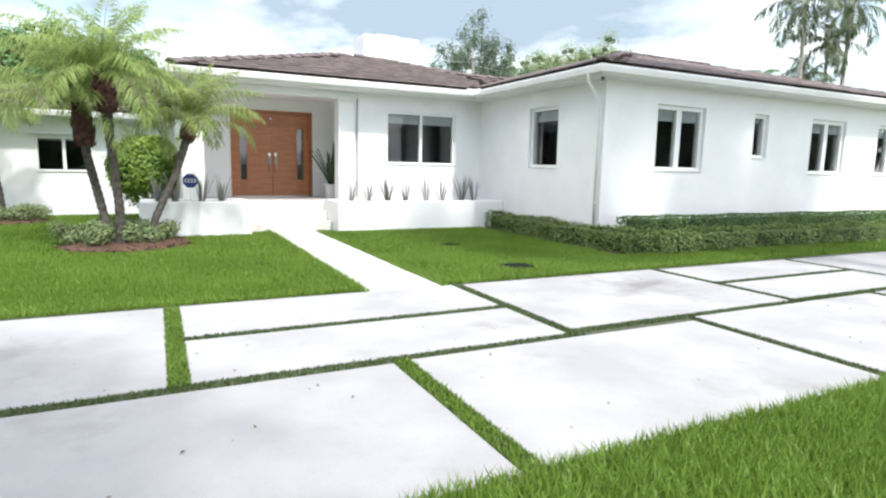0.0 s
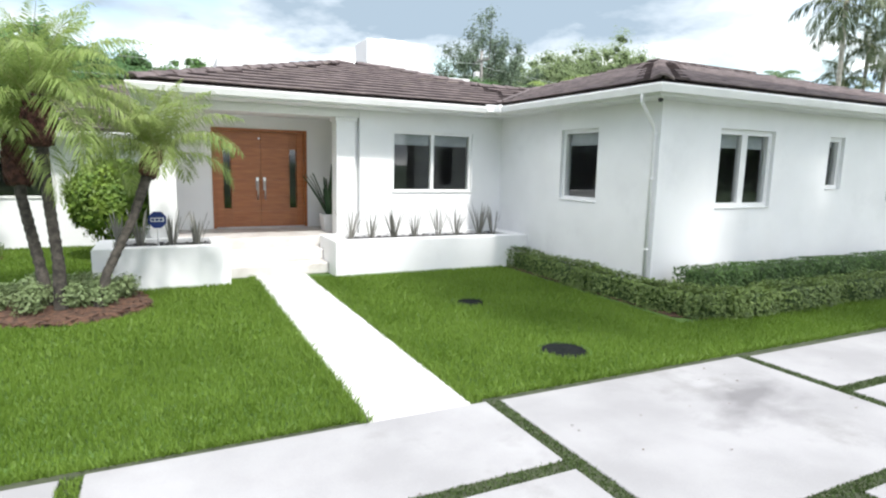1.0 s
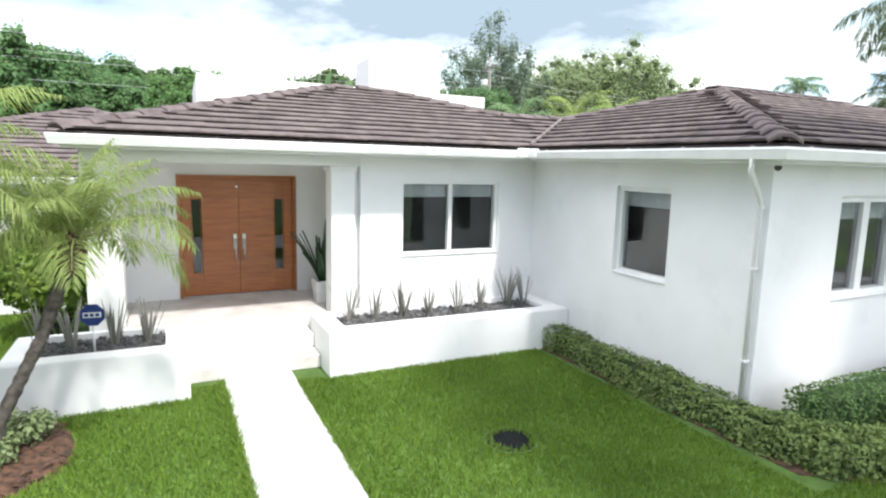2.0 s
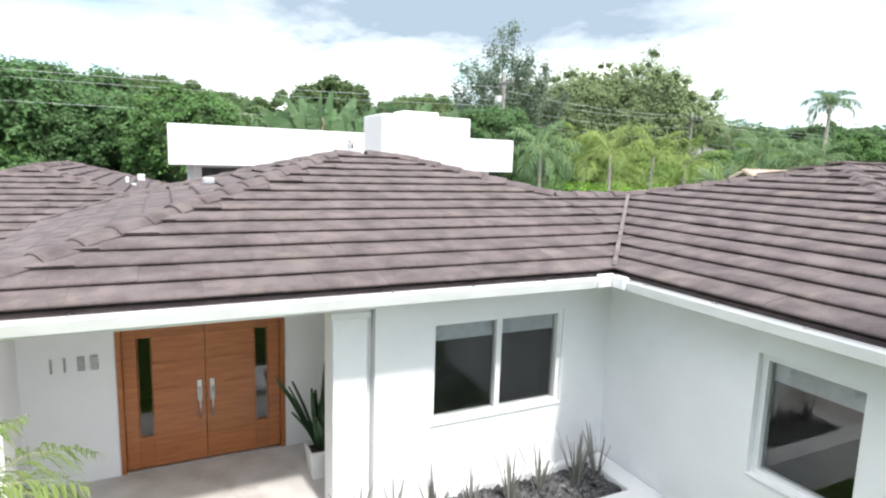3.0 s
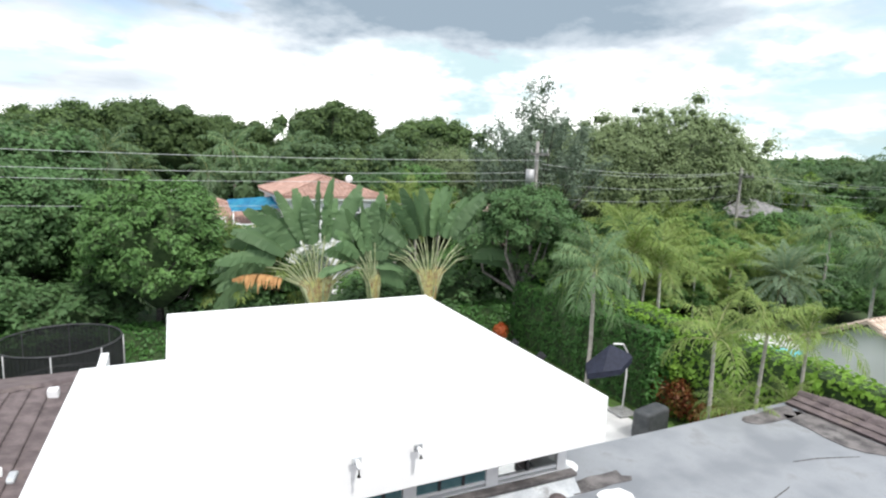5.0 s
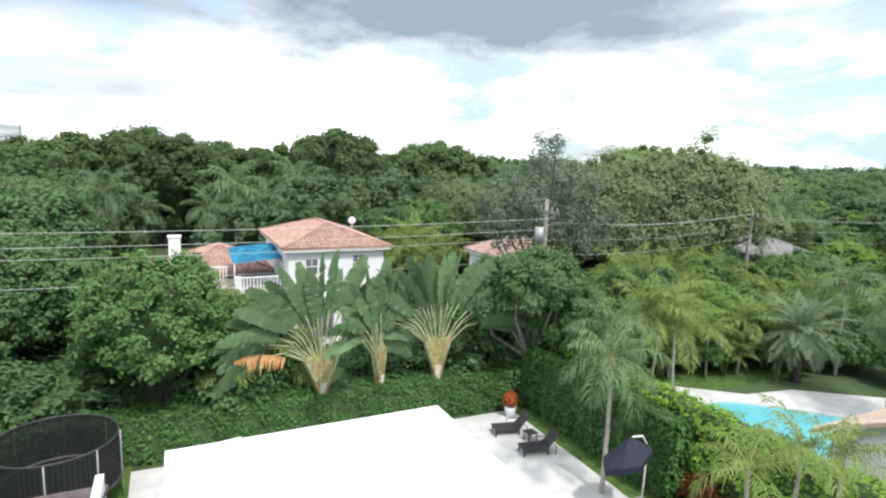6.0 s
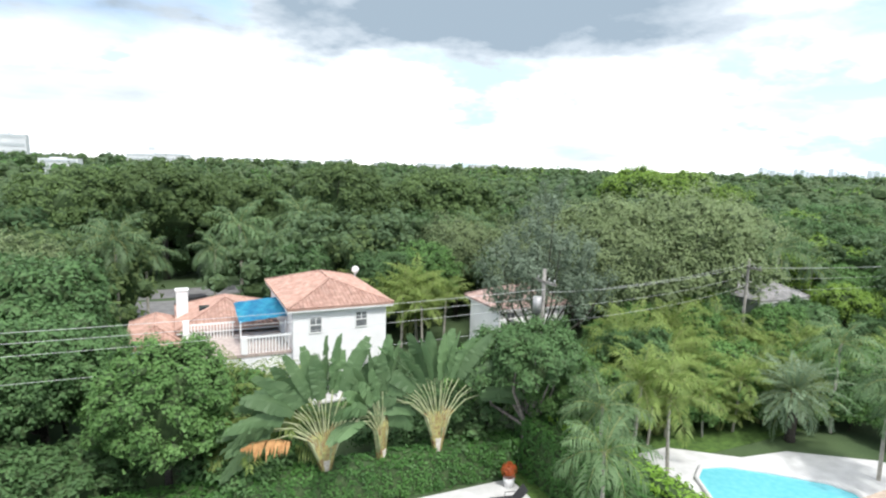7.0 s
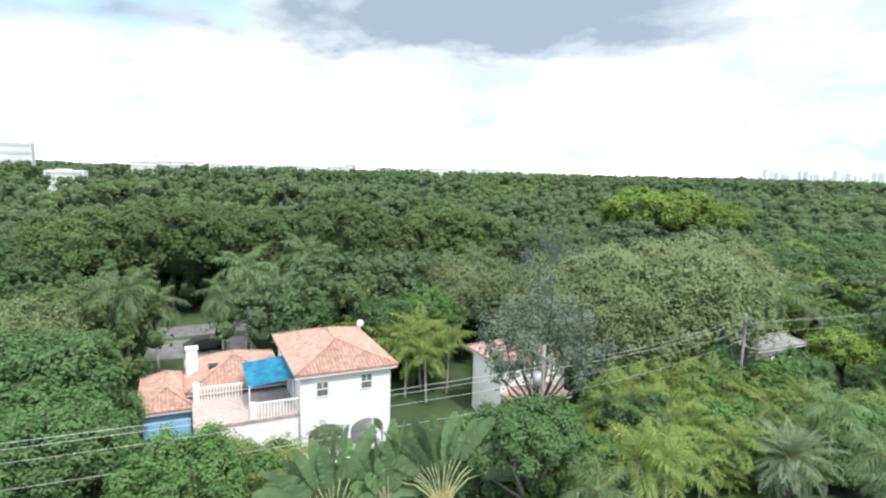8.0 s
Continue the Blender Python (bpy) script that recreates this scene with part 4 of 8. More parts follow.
# ---- tiled roofs ----
P = 0.285
A, B = Vector((3.93, 16.76, 4.6)), Vector((5.05, 16.76, 4.6))
C, D = Vector((7.05, 14.76, 4.03)), Vector((8.68, 14.76, 4.03))
E_ = Vector((9.19, 16.9, 3.42))
W, W2 = Vector((10.75, 12.35, 4.59)), Vector((14.37, 12.35, 4.59))
PQ = Vector((0.6, 20.09, 3.65))
LA, LB = Vector((-1.2, 21.88, 4.165)), Vector((-1.2, 27.2, 4.165))
SW, VB, WC = Vector((-0.63, 12.2, 3.3)), Vector((6.12, 12.2, 3.3)), Vector((6.12, 7.72, 3.3))
V2 = Vector((-0.63, 18.79, 3.3))
SLOPES = {   # name: (corner points anticlockwise from above, direction uphill)
    "main_front": ([SW, VB, Vector((7.05, 13.13, 3.565)), C, B, A], (0, 1)),
    "main_front_corner": ([Vector((7.05, 13.13, 3.565)), D, C], (0, 1)),
    "main_west": ([SW, A, PQ, V2], (1, 0)),
    "main_north": ([A, B, Vector((9.19, 20.9, 3.42)), Vector((1.41, 20.9, 3.42)), PQ], (0, -1)),
    "main_east": ([B, C, E_, Vector((9.19, 20.9, 3.42))], (-1, 0)),
    "wing_west": ([WC, W, D, VB], (1, 0)),
    "wing_front": ([WC, Vector((19.0, 7.72, 3.3)), W2, W], (0, 1)),
    "wing_hip": ([Vector((19.0, 7.72, 3.3)), Vector((19.0, 16.9, 3.3)), Vector((18.62, 16.9, 3.408)), W2], (-1, 0)),
    "wing_north": ([D, W, W2, Vector((16.48, 14.76, 4.03))], (0, -1)),
    "wing_north_low": ([C, D, Vector((16.48, 14.76, 4.03)), Vector((18.62, 16.9, 3.42)), E_], (0, -1)),
    "wing_east": ([Vector((17.3, 16.9, 3.42)), Vector((17.9, 16.9, 3.591)), Vector((17.9, 22.2, 3.591)), Vector((17.3, 22.2, 3.42))], (1, 0)),
    "wing_east_low": ([Vector((17.9, 16.9, 3.591)), Vector((19.4, 16.9, 3.163)), Vector((19.4, 22.2, 3.163)), Vector((17.9, 22.2, 3.591))], (-1, 0)),
    "low_front": ([Vector((-6.5, 16.52, 2.64)), Vector((-0.63, 16.52, 2.64)), V2, Vector((-0.63, 21.313, 4.006)), LA], (0, 1)),
    "low_front_corner": ([V2, PQ, Vector((-0.63, 21.313, 4.006))], (0, 1)),
    "low_east": ([LA, PQ, Vector((1.41, 20.9, 3.42)), Vector((1.41, 29.8, 3.42)), LB], (-1, 0)),
    "low_west": ([Vector((-6.5, 16.52, 2.64)), LA, LB, Vector((-6.5, 32.5, 2.64))], (1, 0)),
    "low_north": ([LB, Vector((1.41, 29.8, 3.42)), Vector((1.41, 32.5, 2.64)), Vector((-6.5, 32.5, 2.64))], (0, -1)),
}
COURSE, WIDE = 0.352, 0.335


def clip(poly, q, n):
    """The part of a flat polygon (u, v) on the side of q that n points to."""
    out = []
    for i in range(len(poly)):
        a, b = poly[i], poly[(i + 1) % len(poly)]
        da, db = (a[0] - q[0]) * n[0] + (a[1] - q[1]) * n[1], (b[0] - q[0]) * n[0] + (b[1] - q[1]) * n[1]
        if da >= 0:
            out.append(a)
        if (da > 0 > db) or (da < 0 < db):
            t = da / (da - db)
            out.append((a[0] + t * (b[0] - a[0]), a[1] + t * (b[1] - a[1])))
    return out


def area(poly):
    return 0.5 * sum(a[0] * b[1] - b[0] * a[1] for a, b in zip(poly, poly[1:] + poly[:1]))


def tile_mesh():
    """One flat tile, its nose raised over the course below; u across, v uphill."""
    bm = bmesh.new()
    g = 0.0004
    u0, u1 = g, WIDE - g
    prof = [(0.05, 0.014), (-0.026, 0.036), (-0.034, 0.050), (-0.022, 0.065), (0.015, 0.071), (0.10, 0.064), (0.22, 0.044), (COURSE, 0.022)]
    rows = [[bm.verts.new((u, v, h)) for u in (u0, u1)] for v, h in prof]
    for k, (a, b) in enumerate(zip(rows, rows[1:])):
        bm.faces.new((a[0], a[1], b[1], b[0])).smooth = k > 1
    for side in (0, 1):
        ring = [bm.verts.new(r[side].co) for r in rows] + [bm.verts.new((rows[-1][side].co.x, COURSE, 0.0))]
        bm.faces.new(ring if side == 0 else ring[::-1])
    me = bpy.data.meshes.new("roof_tile")
    bm.to_mesh(me); bm.free()
    me.materials.append(M["tile"])
    return me


def slope_frame(corners, up):
    """Origin, across, uphill and normal of a roof slope."""
    uh = Vector((up[0], up[1], 0))
    lo = min(corners, key=lambda c: c.z)
    v = (uh + Vector((0, 0, P))).normalized()
    n = Vector((-up[0] * P, -up[1] * P, 1)).normalized()
    u = v.cross(n).normalized()
    return lo, u, v, n


def tile_rows(corners, up):
    """The tiles of one slope: full ones as poses, cut ones as outlines."""
    o, u, v, n = slope_frame(corners, up)
    poly = [((c - o).dot(u), (c - o).dot(v)) for c in corners]
    if area(poly) < 0:
        poly = poly[::-1]
    us, vs = [p[0] for p in poly], [p[1] for p in poly]
    full, cut = [], []
    row = 0
    vv = min(vs) - (((o.z - 3.3) / v.z + min(vs) - 0.005) % COURSE)
    while vv < max(vs) - 0.02:
        uu = min(us) - WIDE * (0.5 if row % 2 else 0.0) - WIDE
        while uu < max(us):
            cell = [(uu, vv), (uu + WIDE, vv), (uu + WIDE, vv + COURSE), (uu, vv + COURSE)]
            got = cell
            for i in range(len(poly)):
                a, b = poly[i], poly[(i + 1) % len(poly)]
                got = clip(got, a, (-(b[1] - a[1]), b[0] - a[0]))
                if len(got) < 3:
                    break
            if len(got) >= 3 and abs(area(got)) > 0.004:
                if abs(area(got)) > 0.995 * WIDE * COURSE:
                    full.append((uu, vv))
                else:
                    cut.append((got, vv))
            uu += WIDE
        vv += COURSE
        row += 1
    return full, cut, (o, u, v, n)


roof = thing("tiled_roof", "hipped roof of flat brown concrete tiles", "roof", kind="structure")
TILE = tile_mesh()
loose_v, loose_f, loose_s = [], [], []
base_t = [tuple(v.co) for v in TILE.vertices]
base_f = [tuple(p.vertices) for p in TILE.polygons]
base_s = [p.use_smooth for p in TILE.polygons]
tile_poses = []
r2 = random.Random(5)
for name, (corners, up) in SLOPES.items():
    full, cut, (o, u, v, n) = tile_rows(corners, up)
    bm = bmesh.new()
    area3 = sum(((a.x * b.y) - (b.x * a.y)) for a, b in zip(corners, corners[1:] + corners[:1]))
    slab(bm, [tuple(c) for c in (corners if area3 > 0 else corners[::-1])], 0.12)
    part("roof_deck", bm, M["deck"], roof)
    frame_m = Matrix((u, v, n)).transposed().to_4x4()
    for uu, vv in full:
        lift = r2.uniform(-0.002, 0.003)
        m = Matrix.Translation(o + u * uu + v * vv + n * lift) @ frame_m @ pose(0, 0, 0, r2.uniform(-0.3, 0.3), r2.uniform(-0.22, 0.22), r2.uniform(-0.1, 0.1))
        if name in ("main_front", "main_front_corner") and len(tile_poses) < 300:
            tile_poses.append(m)
            continue
        k = len(loose_v)
        loose_v += [tuple(m @ Vector(p)) for p in base_t]
        loose_f += [tuple(i + k for i in f) for f in base_f]
        loose_s += base_s
    for got, vv in cut:
        k = len(loose_v)
        lift = r2.uniform(-0.003, 0.004)
        top = [o + u * p[0] + v * (p[1] - (0.032 if p[1] < vv + 0.002 else 0.0)) + n * (0.068 - 0.046 * (p[1] - vv) / COURSE + lift) for p in got]
        low = [t - n * 0.032 + (v * 0.012 if p[1] < vv + 0.002 else v * 0.0) for t, p in zip(top, got)]
        loose_v += [tuple(t) for t in top + low]
        c = len(got)
        loose_f += [tuple(range(k, k + c))] + [(k + (i + 1) % c, k + i, k + c + i, k + c + (i + 1) % c) for i in range(c)]
        loose_s += [False] * (c + 1)
me = bpy.data.meshes.new("roof_tile_rest")
me.from_pydata(loose_v, [], loose_f)
me.polygons.foreach_set("use_smooth", np.array(loose_s, dtype=bool))
tagged(mesh_part("roof_tiles", me, M["tile_rest"], roof), kind="stuff")
for m in tile_poses:
    ob = mesh_part("roof_tile", TILE, None, roof)
    ob.matrix_basis = m


def cap_mesh():
    """One folded ridge tile with flat flanks, wider at its lower end, along +y."""
    bm = bmesh.new()
    rows = []
    for y, r, h in ((-0.025, 0.158, 0.038), (0.0, 0.165, 0.050), (0.2, 0.152, 0.038), (0.45, 0.136, 0.020)):
        rows.append([bm.verts.new((r * u, y, h + w)) for u, w in ((1, -0.042), (0.96, -0.028), (0.5, 0.026), (0.2, 0.042), (-0.2, 0.042), (-0.5, 0.026), (-0.96, -0.028), (-1, -0.042))])
    for r0, r1 in zip(rows, rows[1:]):
        for k in range(7):
            bm.faces.new((r0[k + 1], r0[k], r1[k], r1[k + 1]))
    low = [bm.verts.new(v.co - Vector((0, 0, 0.03))) for v in rows[0]]
    for k in range(7):
        bm.faces.new((rows[0][k], rows[0][k + 1], low[k + 1], low[k]))
    me = bpy.data.meshes.new("ridge_tile")
    bm.to_mesh(me); bm.free()
    me.materials.append(M["tile"])
    return me


CAP = cap_mesh()
HIPS = [(SW, A), (PQ, A), (A, B), (C, B), (Vector((9.19, 20.9, 3.42)), B), (C, D), (D, W), (WC, W), (W, W2), (Vector((19.0, 7.72, 3.3)), W2), (Vector((18.62, 16.9, 3.42)), W2),
        (PQ, LA), (LA, LB), (Vector((-6.5, 16.52, 2.64)), LA), (Vector((1.41, 29.8, 3.42)), LB), (Vector((17.9, 16.9, 3.591)), Vector((17.9, 22.2, 3.591)))]
for lo, hi in HIPS:
    d = hi - lo
    n = max(1, int(d.length / 0.4))
    y = d.normalized()
    x = y.cross(Vector((0, 0, 1))).normalized()
    z = x.cross(y)
    m3 = Matrix((x, y, z)).transposed().to_4x4()
    for k in range(n):
        ob = mesh_part("ridge_tile", CAP, None, roof)
        ob.matrix_basis = Matrix.Translation(lo + d * ((k + 0.02) / n) + z * (0.018 + r2.uniform(-0.005, 0.006))) @ m3 @ pose(0, 0, 0, 0, r2.uniform(-3, 3), r2.uniform(-2.5, 2.5))

# valley flashing
M["mortar"] = mottled("grey_mortar", (0.11, 0.09, 0.09), (0.19, 0.16, 0.155), 6.0, 0.9, 0.4, 40)
for lo, hi in ((VB, D), (V2, PQ), (E_, C)):
    d = (hi - lo).normalized()
    s = d.cross(Vector((0, 0, 1))).normalized() * 0.028
    bm = bmesh.new()
    up = Vector((0, 0, 0.088))
    slab(bm, [tuple(q + up) for q in (lo + s, hi + s, hi - s, lo - s)], 0.05)
    part("valley_flashing", bm, M["mortar"], roof, "mortared valley strip")

# gutters, fascia and soffits
def gutter(p0, p1, out, m0=0, m1=0, label="white painted eave gutter"):
    """A box gutter along an eave from p0 to p1; out: the way it faces; m0, m1: 1 for an outer, -1 for an inner mitre."""
    ob = thing("gutter", label, "gutter", group="eave gutters", kind="structure")
    p0, p1, o = Vector(p0), Vector(p1), Vector((*out, 0))
    prof = [(0.004, -0.005), (0.004, -0.095), (0.07, -0.095), (0.092, 0.0), (0.108, 0.004), (0.114, -0.02), (0.085, -0.12), (-0.02, -0.125), (-0.02, -0.005)]
    bm = bmesh.new()
    u = (p1 - p0).normalized()
    rings = [[bm.verts.new(p + o * a + u * (a * e) + Vector((0, 0, b))) for a, b in prof] for p, e in ((p0, -m0), (p1, m1))]
    n = len(prof)
    for k in range(n):
        bm.faces.new((rings[0][k], rings[0][(k + 1) % n], rings[1][(k + 1) % n], rings[1][k]))
    bm.faces.new(rings[0]); bm.faces.new(rings[1][::-1])
    bmesh.ops.recalc_face_normals(bm, faces=bm.faces)
    part("trough", bm, M["trim"], ob)
    bm = bmesh.new()
    L = (p1 - p0).length
    for k in range(int(L / 0.9) + 1):
        q = p0 + (p1 - p0) * min(1, (k * 0.9 + 0.3) / L)
        tube(bm, [q + o * 0.03 + Vector((0, 0, 0.002)), q + o * 0.095 + Vector((0, 0, 0.012))], 0.009, 6)
    part("strap", bm, M["grey_metal"], ob)
    # an added dark strip stands in for the shaded gap behind the lip
    bm = bmesh.new()
    q = [p0 + o * 0.006 - u * 0.006 * m0, p1 + o * 0.006 + u * 0.006 * m1, p1 + o * 0.076 + u * 0.076 * m1, p0 + o * 0.076 - u * 0.076 * m0]
    slab(bm, [tuple(v + Vector((0, 0, -0.055))) for v in (q if (q[1] - q[0]).cross(q[2] - q[1]).z > 0 else q[::-1])], 0.035)
    part("leaf_litter", bm, M["mulch"], ob, "dark strip added as shade in the trough")


gutter((-0.63, 12.2, 3.26), (6.12, 12.2, 3.26), (0, -1), 1, -1)
gutter((6.12, 7.72, 3.26), (6.12, 12.2, 3.26), (-1, 0), 1, -1)
gutter((6.12, 7.72, 3.26), (19.0, 7.72, 3.26), (0, -1), 1, 1)
gutter((19.0, 7.72, 3.26), (19.0, 16.9, 3.26), (1, 0), 1)
gutter((-0.63, 12.2, 3.26), (-0.63, 18.6, 3.26), (-1, 0), 1)
gutter((-6.5, 16.52, 2.6), (-0.75, 16.52, 2.6), (0, -1))
bx = new_box(5.8, 12.06, 3.14, 6.04, 12.15, 3.30, bevel=0.02)
bx = box(bx, 5.97, 11.86, 3.14, 6.07, 12.07, 3.295, bevel=0.02)
solo("splash_guard", bx, M["trim"], "white corner splash guard on the gutter", "gutter", kind="structure")
for nm, q in (("soffit_front", (-0.62, 12.21, 3.1, 6.58, 12.735, 3.135)), ("soffit_side", (6.13, 7.74, 3.1, 6.585, 12.2, 3.135)), ("soffit_wing", (6.59, 7.74, 3.1, 18.98, 8.125, 3.135)), ("soffit_west", (-0.62, 12.74, 3.1, -0.5, 18.6, 3.135)), ("soffit_low", (-6.5, 16.54, 2.44, -0.7, 16.965, 2.48))):
    solo(nm, new_box(*q), M["soffit"], "white painted eave soffit", "soffit", kind="structure")


def downpipe(pts, label):
    ob = thing("downpipe", label, "downpipe", group="downpipes", kind="structure")
    bm = bmesh.new()
    tube(bm, pts, 0.03, 8)
    part("pipe", bm, M["trim"], ob)
    bm = bmesh.new()
    x, y, _ = pts[-1]
    for z in (0.8, 1.9, 2.6):
        box(bm, x - 0.036, y - 0.036, z, x + 0.036, y + 0.036, z + 0.025)
    part("bracket", bm, M["trim"], ob)


downpipe([(6.06, 8.02, 3.15), (6.06, 8.02, 3.02), (6.48, 8.19, 2.72), (6.535, 8.21, 2.6), (6.535, 8.21, 0.02)], "white downpipe at the corner of the wing")
cam_box = thing("security_camera", "small dark dome camera under the eave", "camera", (6.26, 7.86, 3.06))
bm = bmesh.new()
bmesh.ops.create_icosphere(bm, subdivisions=2, radius=0.038)
part("dome", bm, M["dark_metal"], cam_box)
bm = bmesh.new(); tube(bm, [(0, 0, 0), (0, 0, 0.05)], 0.032, 10)
part("mount", bm, M["trim"], cam_box)

# ---- flat roof, raised white roof and chimney block ----
bm = bmesh.new()
slab(bm, [(9.15, 16.86, 3.4), (17.4, 16.86, 3.4), (17.4, 22.3, 3.4), (9.15, 22.3, 3.4)], 0.15)
solo("flat_roof", bm, M["membrane"], "grey white flat roof membrane with stains", "roof", kind="structure")
rp = random.Random(12)


def ragged(x0, y0, x1, y1, z, n=16, rough=0.16):
    """An uneven patch of roofing felt, thicker in the middle."""
    bm = bmesh.new()
    cx, cy, rx, ry = (x0 + x1) / 2, (y0 + y1) / 2, (x1 - x0) / 2, (y1 - y0) / 2
    ring = []
    for k in range(n):
        a = 2 * math.pi * k / n
        q = max(abs(math.cos(a)), abs(math.sin(a))) ** -0.75 * rp.uniform(1 - rough, 1 + rough)
        ring.append((cx + rx * q * math.cos(a), cy + ry * q * math.sin(a), z))
    return slab(bm, ring, 0.012)


for q, m in (((8.75, 20.0, 9.35, 21.3), "tar"), ((9.25, 19.2, 9.75, 20.6), "tar"), ((9.5, 20.9, 10.9, 21.3), "tar"), ((9.85, 20.25, 10.5, 20.8), "white_roof"), ((9.3, 18.2, 9.75, 18.9), "tar"), ((16.4, 19.6, 17.3, 21.7), "tar"), ((15.4, 21.6, 17.2, 22.1), "tar"), ((9.5, 21.5, 10.2, 22.2), "white_roof")):
    solo("roof_patch", ragged(*q, 3.418 if m == "tar" else 3.428), M[m], "uneven weathered felt patch on the flat roof", "flashing", "felt patches", "structure")
for x0, y0, x1, y1 in ((12.2, 19.2, 13.6, 19.6), (13.6, 17.9, 14.9, 17.7), (10.6, 18.0, 11.2, 18.9), (14.6, 20.2, 16.2, 19.8)):
    bm = bmesh.new()
    tube(bm, [(x0, y0, 3.402), (x0 * 0.6 + x1 * 0.4, y0 * 0.6 + y1 * 0.4 + 0.05, 3.404), (x1, y1, 3.402)], [0.008, 0.014, 0.008], 5)
    solo("roof_seam", bm, M["soil"], "dark lifted seam in the flat roof membrane", "seam", "roof seams", "structure")
canopy = thing("raised_roof", "white flat raised roof with a deep fascia over clerestory windows", "roof", kind="structure")
OUT = [(1.38, 20.75), (10.14, 20.9), (10.05, 28.95), (2.96, 28.88), (2.96, 25.4), (1.5, 25.38)]
bm = bmesh.new()
slab(bm, [(x, y, 5.2) for x, y in OUT], 0.88)
bmesh.ops.bevel(bm, geom=list(bm.edges), offset=0.015, segments=1, affect="EDGES")
part("fascia_slab", bm, M["white_roof"], canopy)
bm = bmesh.new()
box(bm, 1.9, 21.3, 3.2, 9.6, 21.45, 3.715)
box(bm, 1.9, 21.46, 3.2, 2.05, 25.3, 4.31)
box(bm, 9.45, 21.46, 3.2, 9.6, 28.4, 4.31)
box(bm, 3.1, 28.3, 0.0, 9.44, 28.45, 4.31)
part("clerestory_wall", bm, M["stucco"], canopy)
part("sill_flashing", new_box(1.95, 21.12, 3.62, 9.75, 21.297, 3.70, bevel=0.012), M["tar"], canopy, "dark stained ledge under the clerestory windows")
bm = bmesh.new()
prof = [(21.296, 3.62), (21.14, 3.60), (20.86, 3.36), (20.80, 3.30), (21.296, 3.30)]
ends = [[bm.verts.new((x, y, z)) for y, z in prof] for x in (2.0, 9.7)]
for k in range(5):
    bm.faces.new((ends[0][k], ends[0][(k + 1) % 5], ends[1][(k + 1) % 5], ends[1][k]))
bm.faces.new(ends[0][::-1]); bm.faces.new(ends[1])
bmesh.ops.recalc_face_normals(bm, faces=bm.faces)
part("curb", bm, M["flash"], canopy, "weathered pale sloping flashing over the curb")
part("side_flashing", new_box(1.55, 20.95, 3.36, 1.94, 25.2, 3.60, bevel=0.03), M["flash"], canopy)
part("valley_tray", new_box(1.16, 20.6, 3.36, 1.54, 25.0, 3.45, bevel=0.012), M["tar"], canopy, "black stained gutter tray beside the raised roof")
part("corner_boot", new_box(1.9, 20.84, 3.40, 2.16, 21.11, 3.66, bevel=0.04), M["tar"], canopy)
BAYS = [(2.07, 3.32, 1, "glass"), (3.54, 4.78, 3, "teal_pane"), (5.06, 6.35, 4, "teal_pane"), (6.6, 7.9, 3, "teal_pane"), (8.15, 9.4, 2, "glass")]
for x0, x1, panes, kind in BAYS:
    bm = bmesh.new()
    box(bm, x0, 21.30, 3.78, x1, 21.38, 3.83)
    box(bm, x0, 21.30, 4.27, x1, 21.38, 4.31)
    win = part("clerestory_window", bm, M["trim"], canopy, "low clerestory window band")
    w = (x1 - x0 - 0.05 * (panes - 1)) / panes
    for k in range(panes):
        u0 = x0 + k * (w + 0.05)
        part("pane", new_box(u0, 21.335, 3.83, u0 + w, 21.35, 4.27), M[kind], win)
        if k:
            part("mullion", new_box(u0 - 0.05, 21.31, 3.83, u0, 21.37, 4.27), M["dark_metal"], win)
for x0, x1 in ((1.9, 2.065), (3.325, 3.535), (4.785, 5.055), (6.355, 6.595), (7.905, 8.145), (9.405, 9.6)):
    part("post", new_box(x0, 21.28, 3.72, x1, 21.42, 4.312, bevel=0.006), M["trim"], canopy)
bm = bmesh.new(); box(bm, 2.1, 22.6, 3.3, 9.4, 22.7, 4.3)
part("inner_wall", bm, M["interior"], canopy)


def scupper(x, z, long):
    ob = thing("scupper", "small white drain spout on the raised roof's edge", "spout", (x, 20.74, z), "spouts of the raised roof")
    bm = bmesh.new()
    tube(bm, [(0, 0.0, 0.0), (0, -0.10, 0.0), (0.0, -0.13, -0.03), (0, -0.13, -0.1 - long)], [0.035, 0.035, 0.035, 0.03], 10)
    part("pipe", bm, M["white_plastic"], ob)
    part("flange", new_box(-0.07, -0.022, -0.05, 0.07, -0.006, 0.06, bevel=0.006), M["flash"], ob)


scupper(5.4, 5.0, 0.08)
scupper(6.35, 5.02, 0.0)
ob = thing("chimney_block", "white stucco chimney block on the tiled roof", "chimney", kind="structure")
part("stack", new_box(4.84, 16.95, 3.8, 6.64, 18.0, 5.38, bevel=0.012), M["white_roof"], ob)
part("cap", new_box(5.35, 17.25, 5.38, 6.1, 17.75, 5.48, bevel=0.02), M["white_roof"], ob)
part("base_flashing", new_box(4.8, 16.91, 3.9, 6.68, 18.05, 4.3, bevel=0.02), M["flash"], ob)
ob = thing("skylight_vent", "square pale vent box on the brown tiles", "vent", (1.95, 17.3, 4.03))
part("base", new_box(-0.3, -0.2, -0.12, 0.22, 0.2, 0.035, bevel=0.02), M["mortar"], ob)
part("hood", new_box(-0.09, -0.08, 0.04, 0.09, 0.08, 0.15, bevel=0.02), M["flash"], ob)
